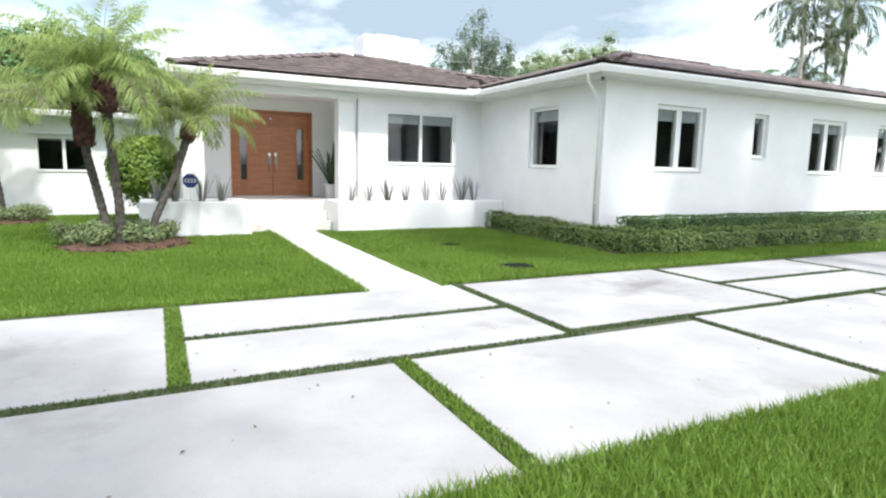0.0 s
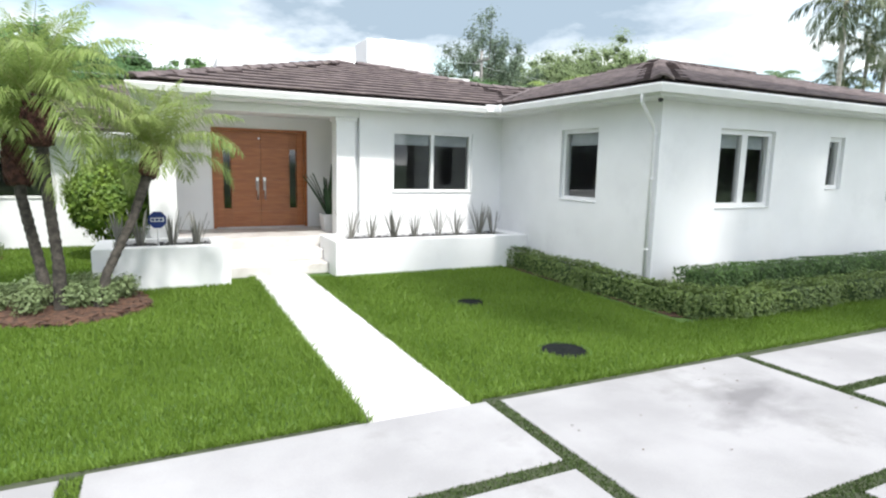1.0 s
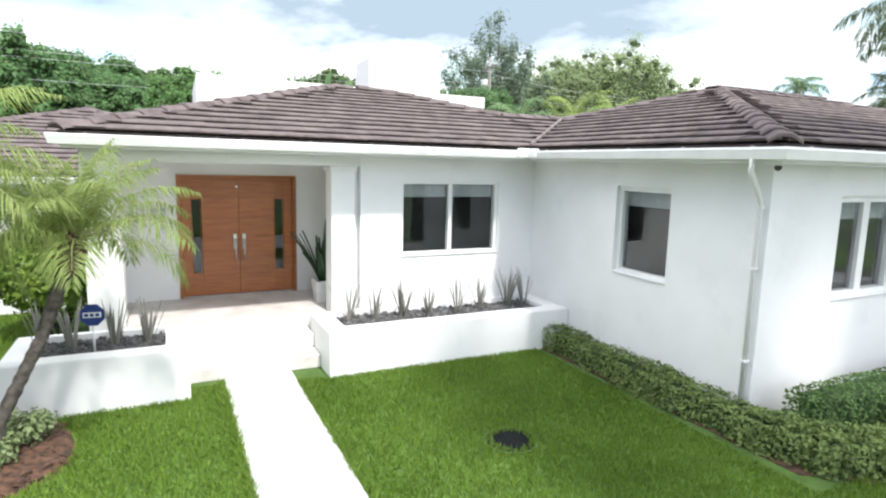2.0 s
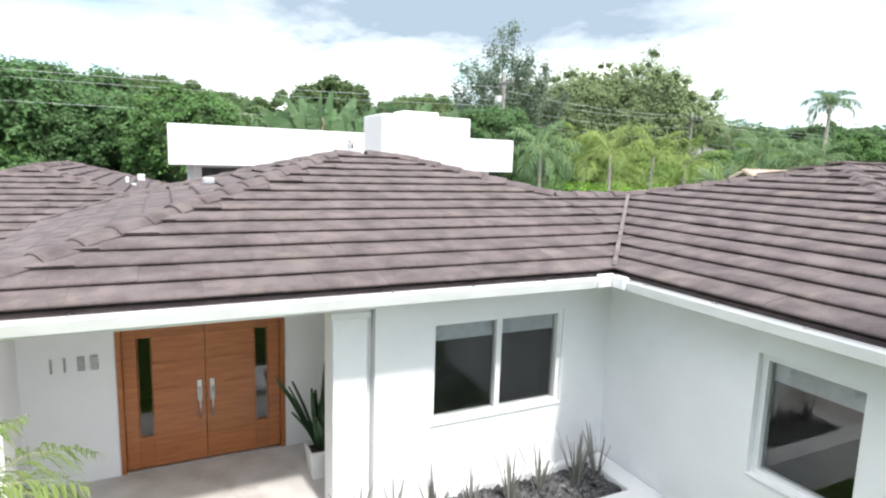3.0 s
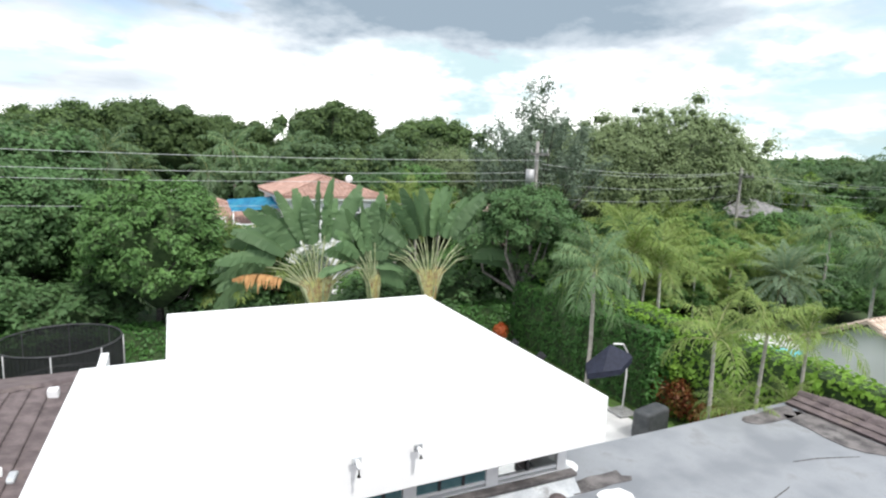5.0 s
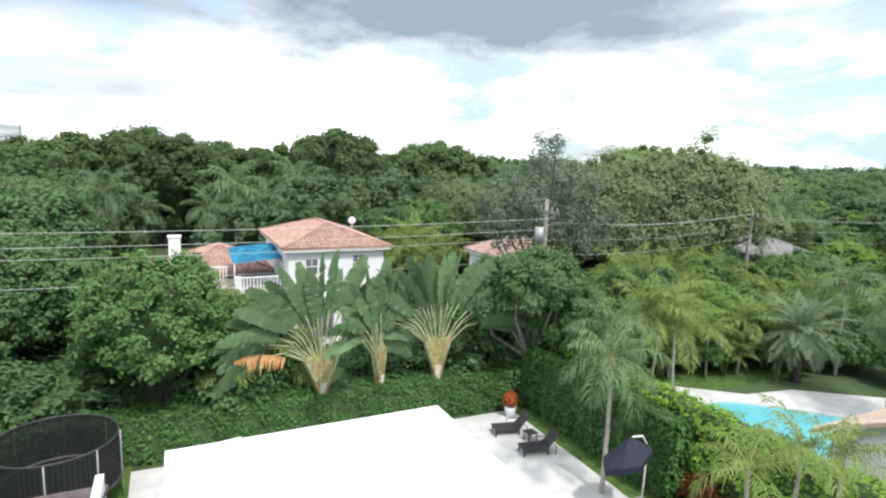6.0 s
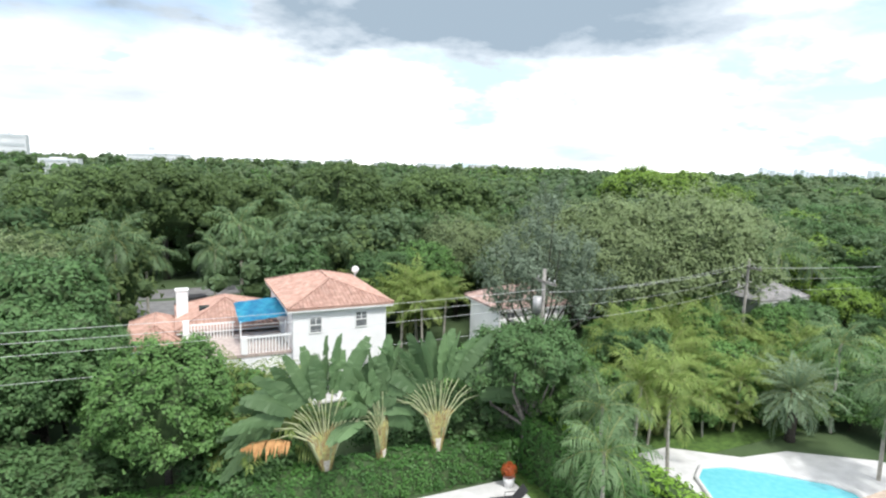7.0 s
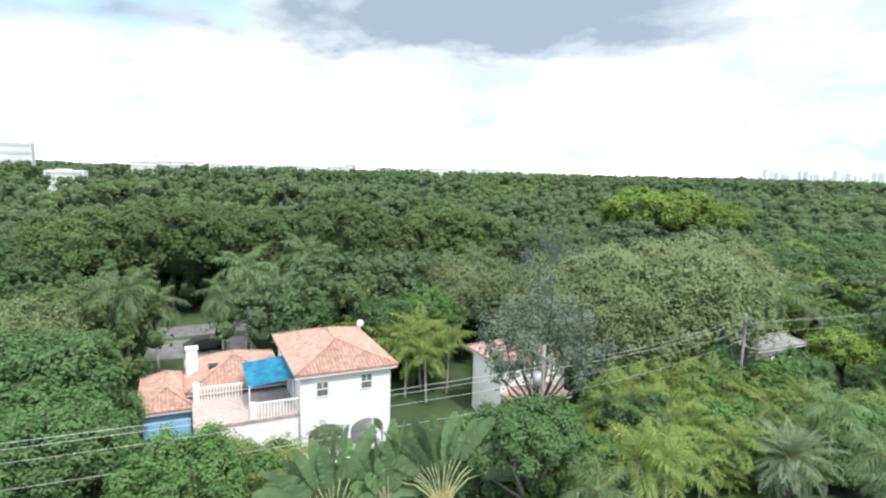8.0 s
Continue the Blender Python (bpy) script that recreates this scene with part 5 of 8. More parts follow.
for x, y, z in ((0.4, 24.5, 3.7),):
    ob = thing("plumbing_vent", "small plumbing vent pipe with a pale collar", "vent", (x, y, z), "vents on the tiles")
    bm = bmesh.new(); tube(bm, [(0, 0, -0.05), (0, 0, 0.22)], 0.035, 8)
    part("pipe", bm, M["white_plastic"], ob)
    part("collar", new_box(-0.22, -0.18, -0.04, 0.22, 0.18, 0.05, bevel=0.02), M["flash"], ob)
ob = thing("roof_unit", "small white box on the lower roof's ridge", "box", (0.62, 28.1, 3.62))
part("case", new_box(-0.11, -0.11, 0, 0.11, 0.11, 0.26, bevel=0.02), M["white_plastic"], ob)

# ---- plants: makers ----
def frond_arrays(pts, n_leaf, leaf_len, wide, r, droop=0.25, vee=0.5, start=0.12, stiff=1.0):
    """Leaflets along a rib (array of points): bent quads pointing forward and out."""
    pts = np.asarray(pts, float)
    s = np.linspace(start, 1.0, n_leaf)
    idx = s * (len(pts) - 1)
    i0 = np.minimum(idx.astype(int), len(pts) - 2)
    c = pts[i0] + (pts[i0 + 1] - pts[i0]) * (idx - i0)[:, None]
    d = unit(pts[i0 + 1] - pts[i0])
    side = unit(np.cross(d, np.array([0, 0, 1.0])) + 1e-6)
    up = np.cross(side, d)
    out = []
    prof = np.clip(np.sin(np.pi * (0.12 + 0.86 * s)) * 1.15, 0.25, 1.0)
    for sg in (-1, 1):
        w = unit(sg * side * 1.0 + d * (0.55 + 0.25 * s[:, None]) + up * (vee - 0.3 * s[:, None]) + 0.16 * r.normal(size=(len(s), 3)))
        L = (leaf_len * prof * r.uniform(0.8, 1.12, len(s)))[:, None]
        t = unit(np.cross(w, up))
        mid = c + w * L * 0.5 - np.array([0, 0, 1.0]) * L * droop * 0.12
        tip = c + w * L * 0.96 - np.array([0, 0, 1.0]) * L * droop
        out.append(np.stack([c, mid + t * wide, tip, mid - t * wide], 1))
    return np.concatenate(out).reshape(-1, 3)


def frond_rib(base, az, rise, length, bend, n=9):
    """Points of an arching rib: rise in degrees at the start, bending down by bend degrees to the tip."""
    p, a = np.array(base, float), rise
    out = [p.copy()]
    for k in range(n):
        step = length / n
        p = p + step * np.array([math.cos(az) * math.cos(a), math.sin(az) * math.cos(a), math.sin(a)])
        a -= bend / n * (0.5 + k / n)
        out.append(p.copy())
    return np.array(out)


def rib_bm(ribs, r0, r1, n=4):
    bm = bmesh.new()
    for q in ribs:
        tube(bm, [tuple(p) for p in q], [r0 + (r1 - r0) * i / (len(q) - 1) for i in range(len(q))], n, cap=False)
    return bm


def trunk_bm(pts, radii, n=10, rings=0.0):
    """A trunk; rings: how far old leaf scars stand out."""
    bm = bmesh.new()
    if not rings:
        return tube(bm, pts, radii, n)
    fine_p, fine_r = [], []
    for (a, b), (ra, rb) in zip(zip(pts, pts[1:]), zip(radii, radii[1:])):
        a, b = Vector(a), Vector(b)
        m = max(2, int((b - a).length / 0.055))
        for k in range(m):
            t = k / m
            fine_p.append(a.lerp(b, t)); fine_r.append((ra + (rb - ra) * t) * (1 + rings * (0.6 if k % 2 else -0.4) + rings * random.uniform(-0.3, 0.3)))
    fine_p.append(Vector(pts[-1])); fine_r.append(radii[-1])
    return tube(bm, fine_p, fine_r, n)


def palm(name, label, at, trunk, radii, n_fronds, length, leaf_len, wide, leaf_mat, seed, bark="bark", boot=0.0, rise=(-20, 75), bend=(60, 110), n_leaf=34, rings=0.1, vee=0.35, droop=0.35, group="", dead=0, hang=(), category="palm"):
    """A feather palm: trunk, brown frond bases if boot > 0, ribs and leaflets."""
    ob = thing(name, label, category, at, group)
    r = np.random.default_rng(seed)
    part("trunk", trunk_bm(trunk, radii, 9, rings), M[bark], ob)
    top = np.array(trunk[-1], float)
    if boot:
        bm = bmesh.new()
        axis = Vector(trunk[-1]) - Vector(trunk[-2]); axis.normalize()
        p0 = Vector(trunk[-1]) - axis * boot
        prof = [(0.0, 0.62), (0.07, 0.95), (0.25, 1.2), (0.5, 1.12), (0.8, 0.86), (1.0, 0.6)]
        tube(bm, [p0 + axis * boot * t for t, _ in prof], [radii[-1] * 1.35 * k for _, k in prof], 10)
        for k in range(150):
            t, a = r.uniform(0.0, 0.95), r.uniform(0, 2 * math.pi)
            e1 = axis.orthogonal().normalized(); e2 = axis.cross(e1)
            o = e1 * math.cos(a) + e2 * math.sin(a)
            q = p0 + axis * boot * t + o * radii[-1] * 1.3 * (0.95 + 0.5 * t if t < 0.4 else 1.5 - 0.9 * t)
            tube(bm, [q, q + o * 0.03 + axis * 0.075], [0.022, 0.007], 4)
        part("fibrous_boot", bm, M["boot"], ob, "dark brown fibrous old frond bases")
    ribs, arr = [], []
    for k in range(n_fronds):
        az = 2.39996 * k + r.uniform(-0.25, 0.25)
        t = (k + 0.5) / n_fronds
        a = radians(rise[1] + (rise[0] - rise[1]) * t + r.uniform(-8, 8))
        L = length * r.uniform(0.82, 1.1) * (0.75 + 0.25 * min(1, 3 * t))
        q = frond_rib(top + np.array([0, 0, -0.12 * t * (1 if boot else 0.3)]), az, a, L, radians(bend[0] + (bend[1] - bend[0]) * t))
        ribs.append(q)
        arr.append(frond_arrays(q, n_leaf, leaf_len, wide, r, droop, vee))
    for az, up, bow, L in hang:
        q = frond_rib(top + np.array([0, 0, -0.2]), az, radians(up), L, radians(bow))
        ribs.append(q)
        arr.append(frond_arrays(q, n_leaf, leaf_len, wide, r, droop, vee))
    part("frond_ribs", rib_bm([q[::2] if len(q) > 8 else q for q in ribs], 0.01 if length < 2 else 0.026, 0.003, 3), M["stem"], ob)
    mesh_part("fronds", np_mesh("fronds", np.concatenate(arr)), M[leaf_mat], ob)
    if dead:
        ribs, arr = [], []
        for k in range(dead):
            q = frond_rib(top - np.array([0, 0, 0.2]), r.uniform(0, 6.28), radians(-25), length * 0.9, radians(70))
            ribs.append(q); arr.append(frond_arrays(q, n_leaf // 2, leaf_len * 0.8, wide, r, 0.8, -0.2))
        mesh_part("dry_fronds", np_mesh("dry", np.concatenate(arr)), M["dry"], ob, "hanging dry brown fronds")
    return ob


def crown_points(r, n, radii, clumps, clump_r, flat=0.6, hollow=0.55, shell=0.12):
    """Leaf places on the outer and upper side of many uneven clumps that stand on a lobed ellipsoid."""
    k = np.arange(clumps)
    z = 1 - 1.36 * (k + r.uniform(0, 1, clumps)) / clumps
    a = 2.39996 * k + r.uniform(-0.5, 0.5, clumps)
    w = np.sqrt(np.clip(1 - z * z, 0.02, 1))
    o = np.stack([w * np.cos(a), w * np.sin(a), z], 1)
    g = r.uniform(0, 6.28, 4)
    lobe = 1 + 0.13 * np.sin(2.6 * o[:, 0] + g[0]) * np.sin(3.1 * o[:, 1] + g[1]) + 0.10 * np.sin(5.2 * o[:, 2] + 4.1 * o[:, 0] + g[2]) + 0.06 * np.sin(7 * o[:, 1] + g[3])
    c = o * (lobe * r.uniform(max(hollow, 0.2), 1.0, clumps) ** 0.45 * 0.9)[:, None] * np.array(radii)
    c[:, 2] *= np.where(z > 0.8, 0.88, 1.0)
    cr = clump_r * r.uniform(0.6, 1.3, clumps)
    pick = r.choice(clumps, n, p=cr ** 2 / (cr ** 2).sum())
    out = unit(c / np.array(radii))
    d = unit(unit(r.normal(size=(n, 3))) + 0.5 * out[pick] + np.array([0, 0, 0.3]))
    p = c[pick] + d * (cr[pick] * r.uniform(0.45, 1.32, n))[:, None] * np.array([1, 1, flat + 0.25])
    # a few leaves hang in the gaps between the clumps
    m = int(n * shell)
    e = unit(r.normal(size=(m, 3)) + np.array([0, 0, 0.2]))
    p[:m] = c[pick[:m]] + e * (cr[pick[:m]] * r.uniform(0.9, 1.6, m))[:, None]
    d[:m] = unit(e + out[pick[:m]])
    return p, d, c, cr


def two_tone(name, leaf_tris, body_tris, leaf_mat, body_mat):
    """One crown mesh: leaves, and solid bodies inside them whose dark colour stands for shade."""
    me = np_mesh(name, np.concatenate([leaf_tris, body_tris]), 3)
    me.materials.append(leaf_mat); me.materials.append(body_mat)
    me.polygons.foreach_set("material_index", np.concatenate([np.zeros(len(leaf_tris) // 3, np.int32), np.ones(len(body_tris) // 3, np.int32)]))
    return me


def tree_maker(name, label, height, radii, n_leaf, leaf, leaf_mat, seed, clumps=34, clump_r=0.9, trunk_r=0.16, fork=0.38, bark="bark", wide=0.5, hollow=0.5, category="tree", fill=0.72, core=0.72, shell=0.12, body="inner"):
    """A broadleaf tree at the origin: tapered trunk, limbs that reach the clumps, and leaves."""
    ob = thing(name, label, category)
    r = np.random.default_rng(seed)
    zc = height - radii[2]
    p, d, c, cr = crown_points(r, n_leaf, radii, clumps, clump_r, hollow=hollow, shell=shell)
    p[:, 2] += zc; c[:, 2] += zc
    bm = bmesh.new()
    zf = height * fork
    bend = r.uniform(-0.25, 0.25, 2)
    tube(bm, [(0, 0, -0.1), (bend[0] * 0.4, bend[1] * 0.4, zf * 0.5), (bend[0], bend[1], zf)], [trunk_r * 1.3, trunk_r, trunk_r * 0.8], 8)
    for k in range(0, clumps, max(1, clumps // 14)):
        e = c[k]
        m = 0.5 * (np.array([bend[0], bend[1], zf]) + e) + r.normal(size=3) * 0.12 * radii[0] + np.array([0, 0, -0.1 * radii[2]])
        tube(bm, [(bend[0], bend[1], zf - 0.05), tuple(m), tuple(e)], [trunk_r * 0.55, trunk_r * 0.32, trunk_r * 0.1], 5, cap=False)
    part("trunk", bm, M[bark], ob)
    # clump bodies and core, coloured dark in place of shade inside the crown
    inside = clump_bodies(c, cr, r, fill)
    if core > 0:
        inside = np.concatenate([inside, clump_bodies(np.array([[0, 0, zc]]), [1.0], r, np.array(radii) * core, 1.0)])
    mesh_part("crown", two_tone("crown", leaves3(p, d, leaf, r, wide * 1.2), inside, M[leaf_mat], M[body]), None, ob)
    return ob


def open_tree(name, label, height, spread, n_limb, n_leaf, leaf, leaf_mat, seed, trunk_r=0.2, bark="bark", twigs=9, tuft=0.42):
    """A tree of upright limbs with side twigs that end in loose tufts, so that the sky shows through."""
    ob = thing(name, label, "tree")
    r = np.random.default_rng(seed)
    bm = bmesh.new()
    zf = height * 0.34
    tube(bm, [(0, 0, -0.1), (0.1, 0.05, zf * 0.5), (0.05, 0, zf)], [trunk_r * 1.3, trunk_r, trunk_r * 0.85], 8)
    c = []
    for k in range(n_limb):
        az, rr = 2.39996 * k, spread * math.sqrt((k + 0.5) / n_limb)
        top = np.array([rr * math.cos(az), rr * math.sin(az), height * (1.0 - 0.34 * (rr / spread) ** 2) * r.uniform(0.9, 1.0)])
        q0 = np.array([0.05, 0, zf])
        q1 = q0 + (top - q0) * 0.5 * np.array([1.25, 1.25, 0.85])
        tube(bm, [tuple(q0), tuple(q1), tuple(top)], [trunk_r * 0.5, trunk_r * 0.28, trunk_r * 0.06], 5, cap=False)
        for j in range(twigs):
            t = 0.56 + 0.44 * (j + r.uniform(0, 1)) / twigs
            b = (1 - t) ** 2 * q0 + 2 * t * (1 - t) * q1 + t * t * top
            e = b + np.array([*(r.normal(size=2) * 0.75 * (1.25 - t)), r.uniform(0.0, 0.7)])
            tube(bm, [tuple(b), tuple(e)], [trunk_r * 0.12, trunk_r * 0.05], 3, cap=False)
            c.append(e)
    part("trunk", bm, M[bark], ob)
    c = np.array(c)
    pick = r.integers(0, len(c), n_leaf)
    d = unit(r.normal(size=(n_leaf, 3)) + np.array([0, 0, 0.5]))
    p = c[pick] + d * (tuft * r.uniform(0.15, 1.15, n_leaf))[:, None] * np.array([1, 1, 1.3])
    mesh_part("crown", np_mesh("crown", leaves3(p, d, leaf, r, 0.5), 3), M[leaf_mat], ob)
    return ob


def hedge_box(name, label, corners, h, width, leaf_mat, n_per_m2, leaf, seed, category="hedge", uneven=0.05, core=True):
    """A clipped hedge along a line of plan points, width wide: an inner body with shade painted into its dark colour,
    and leaves over its faces.
    """
    ob = thing(name, label, category)
    r = np.random.default_rng(seed)
    bm = bmesh.new()
    out = []
    for (xa, ya), (xb, yb) in zip(corners, corners[1:]):
        L = math.hypot(xb - xa, yb - ya)
        ux, uy = (xb - xa) / L, (yb - ya) / L
        nx, ny = -uy, ux
        k = 0.04 + leaf * 0.3
        w = width / 2
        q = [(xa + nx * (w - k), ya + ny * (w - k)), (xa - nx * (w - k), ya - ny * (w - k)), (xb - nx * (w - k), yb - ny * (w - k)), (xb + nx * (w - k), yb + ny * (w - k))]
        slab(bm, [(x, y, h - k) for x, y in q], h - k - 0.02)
        e = w
        for face, (du, dv) in (("top", (L + 2 * e, width)), ("a", (L + 2 * e, h)), ("b", (L + 2 * e, h)), ("e0", (width, h)), ("e1", (width, h))):
            n = int(du * dv * n_per_m2)
            s, t = r.uniform(0, 1, n), r.uniform(0, 1, n)
            if face == "top":
                p = np.stack([xa - ux * e + ux * du * s + nx * width * (t - 0.5), ya - uy * e + uy * du * s + ny * width * (t - 0.5), np.full(n, h)], 1); o = np.array([0, 0, 1.0])
            elif face in "ab":
                g = 1 if face == "a" else -1
                p = np.stack([xa - ux * e + ux * du * s + g * nx * w, ya - uy * e + uy * du * s + g * ny * w, h * t], 1); o = np.array([g * nx, g * ny, 0.2])
            else:
                g = -1 if face == "e0" else 1
                x, y = (xa, ya) if face == "e0" else (xb, yb)
                p = np.stack([x + g * ux * e + nx * width * (s - 0.5), y + g * uy * e + ny * width * (s - 0.5), h * t], 1); o = np.array([g * ux, g * uy, 0.2])
            wob = uneven * (np.sin(p[:, 0] * 3.1 + p[:, 2] * 4) + np.sin(p[:, 1] * 2.7 + 1.3) + np.sin((p[:, 0] + p[:, 1]) * 7.3)) / 2
            p = p + o * (wob + r.normal(0, 0.5, n) * uneven)[:, None]
            out.append(leaves(p, np.tile(o, (n, 1)), leaf, r, 0.55))
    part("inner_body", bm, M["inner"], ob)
    mesh_part("foliage", np_mesh("foliage", np.concatenate(out)), M[leaf_mat], ob)
    return ob


def strap_plant(name, label, at, n, length, wide, mat, seed, spread=0.35, group="", category="plant"):
    """Stiff upright strap leaves: each leaf a folded, tapering blade and a part of its own."""
    ob = thing(name, label, category, at, group)
    r = random.Random(seed)
    for k in range(n):
        az, lean = r.uniform(0, 6.28), r.uniform(0.05, spread)
        L, w = length * r.uniform(0.6, 1.1), wide * r.uniform(0.8, 1.2)
        d = Vector((math.cos(az), math.sin(az), 0))
        s = Vector((-math.sin(az), math.cos(az), 0))
        bm = bmesh.new()
        rows = []
        b = d * r.uniform(0, 0.05)
        for i, (t, k2) in enumerate(((0, 0.55), (0.3, 1.0), (0.65, 0.85), (0.9, 0.4), (1.0, 0.03))):
            c = b + d * L * (lean * t + 0.25 * lean * t * t) + Vector((0, 0, L * t * (1 - 0.3 * lean * t)))
            rows.append([bm.verts.new(c + s * w * k2 + d * w * 0.3), bm.verts.new(c - d * w * 0.15), bm.verts.new(c - s * w * k2 + d * w * 0.3)])
        for r0, r1 in zip(rows, rows[1:]):
            for j in range(2):
                bm.faces.new((r0[j], r0[j + 1], r1[j + 1], r1[j]))
        part("leaf", bm, M[mat], ob)
    return ob

# ---- planting before the house ----
hedge_box("box_hedge", "low clipped dark green hedge turning the corner of the wing", [(6.32, 11.4), (6.27, 9.2), (6.34, 7.75), (6.5, 7.2), (6.95, 6.93), (7.6, 6.9), (9.2, 6.97), (11.5, 6.86), (17.5, 6.9)], 0.36, 0.38, "hedge", 1500, 0.052, 11, uneven=0.05)
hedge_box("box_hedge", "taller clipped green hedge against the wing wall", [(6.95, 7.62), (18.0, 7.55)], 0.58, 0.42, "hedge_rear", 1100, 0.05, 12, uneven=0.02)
bm = bmesh.new()
slab(bm, [(6.12, 7.2, 0.012), (6.585, 6.85, 0.012), (6.585, 11.6, 0.012), (6.06, 11.6, 0.012)], 0.03)
slab(bm, [(6.585, 6.75, 0.012), (18.0, 6.75, 0.012), (18.0, 8.12, 0.012), (6.585, 8.12, 0.012)], 0.03)
solo("hedge_bed", bm, M["mulch"], "brown mulch strip under the hedges", "bed", kind="structure")


def mulch_bed(cx, cy, rx, ry, seed):
    r = random.Random(seed)
    bm = bmesh.new()
    c = bm.verts.new((cx, cy, 0.10))
    rings = []
    for f, h in ((0.35, 0.1), (0.7, 0.075), (0.92, 0.045), (1.0, -0.01)):
        rings.append([bm.verts.new((cx + rx * f * math.cos(a) * (1 + 0.05 * math.sin(3 * a + seed)), cy + ry * f * math.sin(a) * (1 + 0.05 * math.cos(2 * a)), h + r.uniform(-0.012, 0.012))) for a in [2 * math.pi * k / 40 for k in range(40)]])
    for k in range(40):
        bm.faces.new((c, rings[0][k], rings[0][(k + 1) % 40]))
        for a, b in zip(rings, rings[1:]):
            bm.faces.new((a[k], b[k], b[(k + 1) % 40], a[(k + 1) % 40]))
    for k in range(260):
        a, f = r.uniform(0, 6.28), math.sqrt(r.random())
        x, y = cx + rx * f * math.cos(a), cy + ry * f * math.sin(a)
        z, L, w = 0.1 - 0.07 * f + 0.02, r.uniform(0.03, 0.08), r.uniform(0.008, 0.02)
        d = r.uniform(0, 6.28)
        slab(bm, [(x + L * math.cos(d) - w * math.sin(d), y + L * math.sin(d) + w * math.cos(d), z), (x - L * math.cos(d) - w * math.sin(d), y - L * math.sin(d) + w * math.cos(d), z + r.uniform(-0.02, 0.02)), (x - L * math.cos(d) + w * math.sin(d), y - L * math.sin(d) - w * math.cos(d), z), (x + L * math.cos(d) + w * math.sin(d), y + L * math.sin(d) - w * math.cos(d), z + r.uniform(-0.02, 0.02))], 0.01)
    return solo("mulch_bed", bm, M["mulch"], "round bed of brown bark mulch under the palms", "bed", "mulch beds", "stuff")


def ground_cover(cx, cy, rx, ry, n, seed):
    """Low shrubs with pale, yellowish and reddish leaves."""
    r = np.random.default_rng(seed)
    k = 46
    a, f = r.uniform(0, 6.28, k), np.sqrt(r.uniform(0, 1, k))
    c = np.stack([cx + rx * f * np.cos(a), cy + ry * f * np.sin(a), 0.14 + 0.15 * r.uniform(0, 1, k)], 1)
    pick = r.integers(0, k, n)
    d = unit(r.normal(size=(n, 3)) + np.array([0, 0, 0.7]))
    p = c[pick] + d * 0.2 * r.uniform(0.3, 1, (n, 1)) * np.array([1, 1, 0.9])
    ob = mesh_part("ground_cover", np_mesh("ground_cover", leaves(p, d, 0.055, r, 0.5)), M["cover"], None)
    return tagged(ob, "low pale green and reddish ground cover shrubs in the bed", "shrubs", kind="stuff")


M["shrub"] = leafy("clipped_shrub_leaf", (0.10, 0.19, 0.03), (0.26, 0.36, 0.06), 0.0, 0.35, 0.45, 2.5, 0.5)
M["cover"] = leafy("ground_cover_leaf", (0.13, 0.165, 0.07), (0.29, 0.38, 0.18), 0.0, 0.3)
mulch_bed(-1.45, 10.6, 1.02, 1.02, 3)
ground_cover(-1.6, 10.75, 0.84, 0.72, 11000, 5)
mulch_bed(-4.3, 15.3, 1.2, 0.9, 4)
ground_cover(-4.2, 15.4, 1.0, 0.7, 6000, 6)

PALM = dict(n_fronds=32, length=1.65, leaf_len=0.36, wide=0.0075, leaf_mat="date", boot=0.74, n_leaf=64, rings=0.13, rise=(18, 86), bend=(55, 125), droop=0.6, vee=0.26, group="date palms before the house")
palm("date_palm", "pygmy date palm with a leaning grey trunk and feathery fronds", (-1.69, 10.5, 0), [(0, 0, 0.0), (-0.1, 0.2, 0.6), (-0.3, 0.5, 1.5), (-0.38, 0.72, 2.36)], [0.09, 0.07, 0.066, 0.105], seed=21, **{**PALM, "length": 1.7})
palm("date_palm", "tall pygmy date palm with a straight grey trunk", (-1.52, 10.2, 0), [(0, 0, 0.0), (0.0, 0.05, 0.7), (-0.08, 0.1, 1.7), (-0.14, 0.16, 2.8)], [0.09, 0.068, 0.064, 0.11], seed=22, **{**PALM, "boot": 0.64}, hang=[(0.15, -22, 72, 1.45)])
palm("date_palm", "small pygmy date palm leaning over the planter", (-1.12, 10.25, 0), [(0, 0, 0.0), (0.12, 0.1, 0.5), (0.45, 0.35, 1.2), (0.78, 0.63, 2.17)], [0.08, 0.062, 0.058, 0.08], seed=23, **{**PALM, "boot": 0.42, "length": 1.42, "n_fronds": 28})
palm("date_palm", "pygmy date palm standing by the lower wing", (-4.05, 15.3, 0), [(0, 0, 0.0), (-0.05, 0, 0.8), (-0.2, 0, 1.6), (-0.3, 0, 2.5)], [0.1, 0.085, 0.08, 0.11], seed=24, **{**PALM, "length": 1.5})

# round clipped shrub by the lower wing
shrub = thing("round_shrub", "rounded bright green clipped shrub on short stems", "shrub", (-1.15, 14.9, 0))
r_ = np.random.default_rng(31)
d_ = unit(r_.normal(size=(9500, 3)))
d_ = d_[d_[:, 2] > -0.62]
rad_ = 0.79 * (1 + 0.06 * np.sin(7 * d_[:, 0] + 2) * np.sin(6 * d_[:, 2] + 5 * d_[:, 1]) + 0.05 * r_.normal(size=len(d_)))
p_ = d_ * rad_[:, None] * np.array([1, 1, 0.98]) + np.array([0, 0, 1.2])
low_ = unit(r_.normal(size=(900, 3))) * r_.uniform(0.3, 0.6, (900, 1)) * np.array([1, 1, 0.5]) + np.array([0, 0, 0.6])
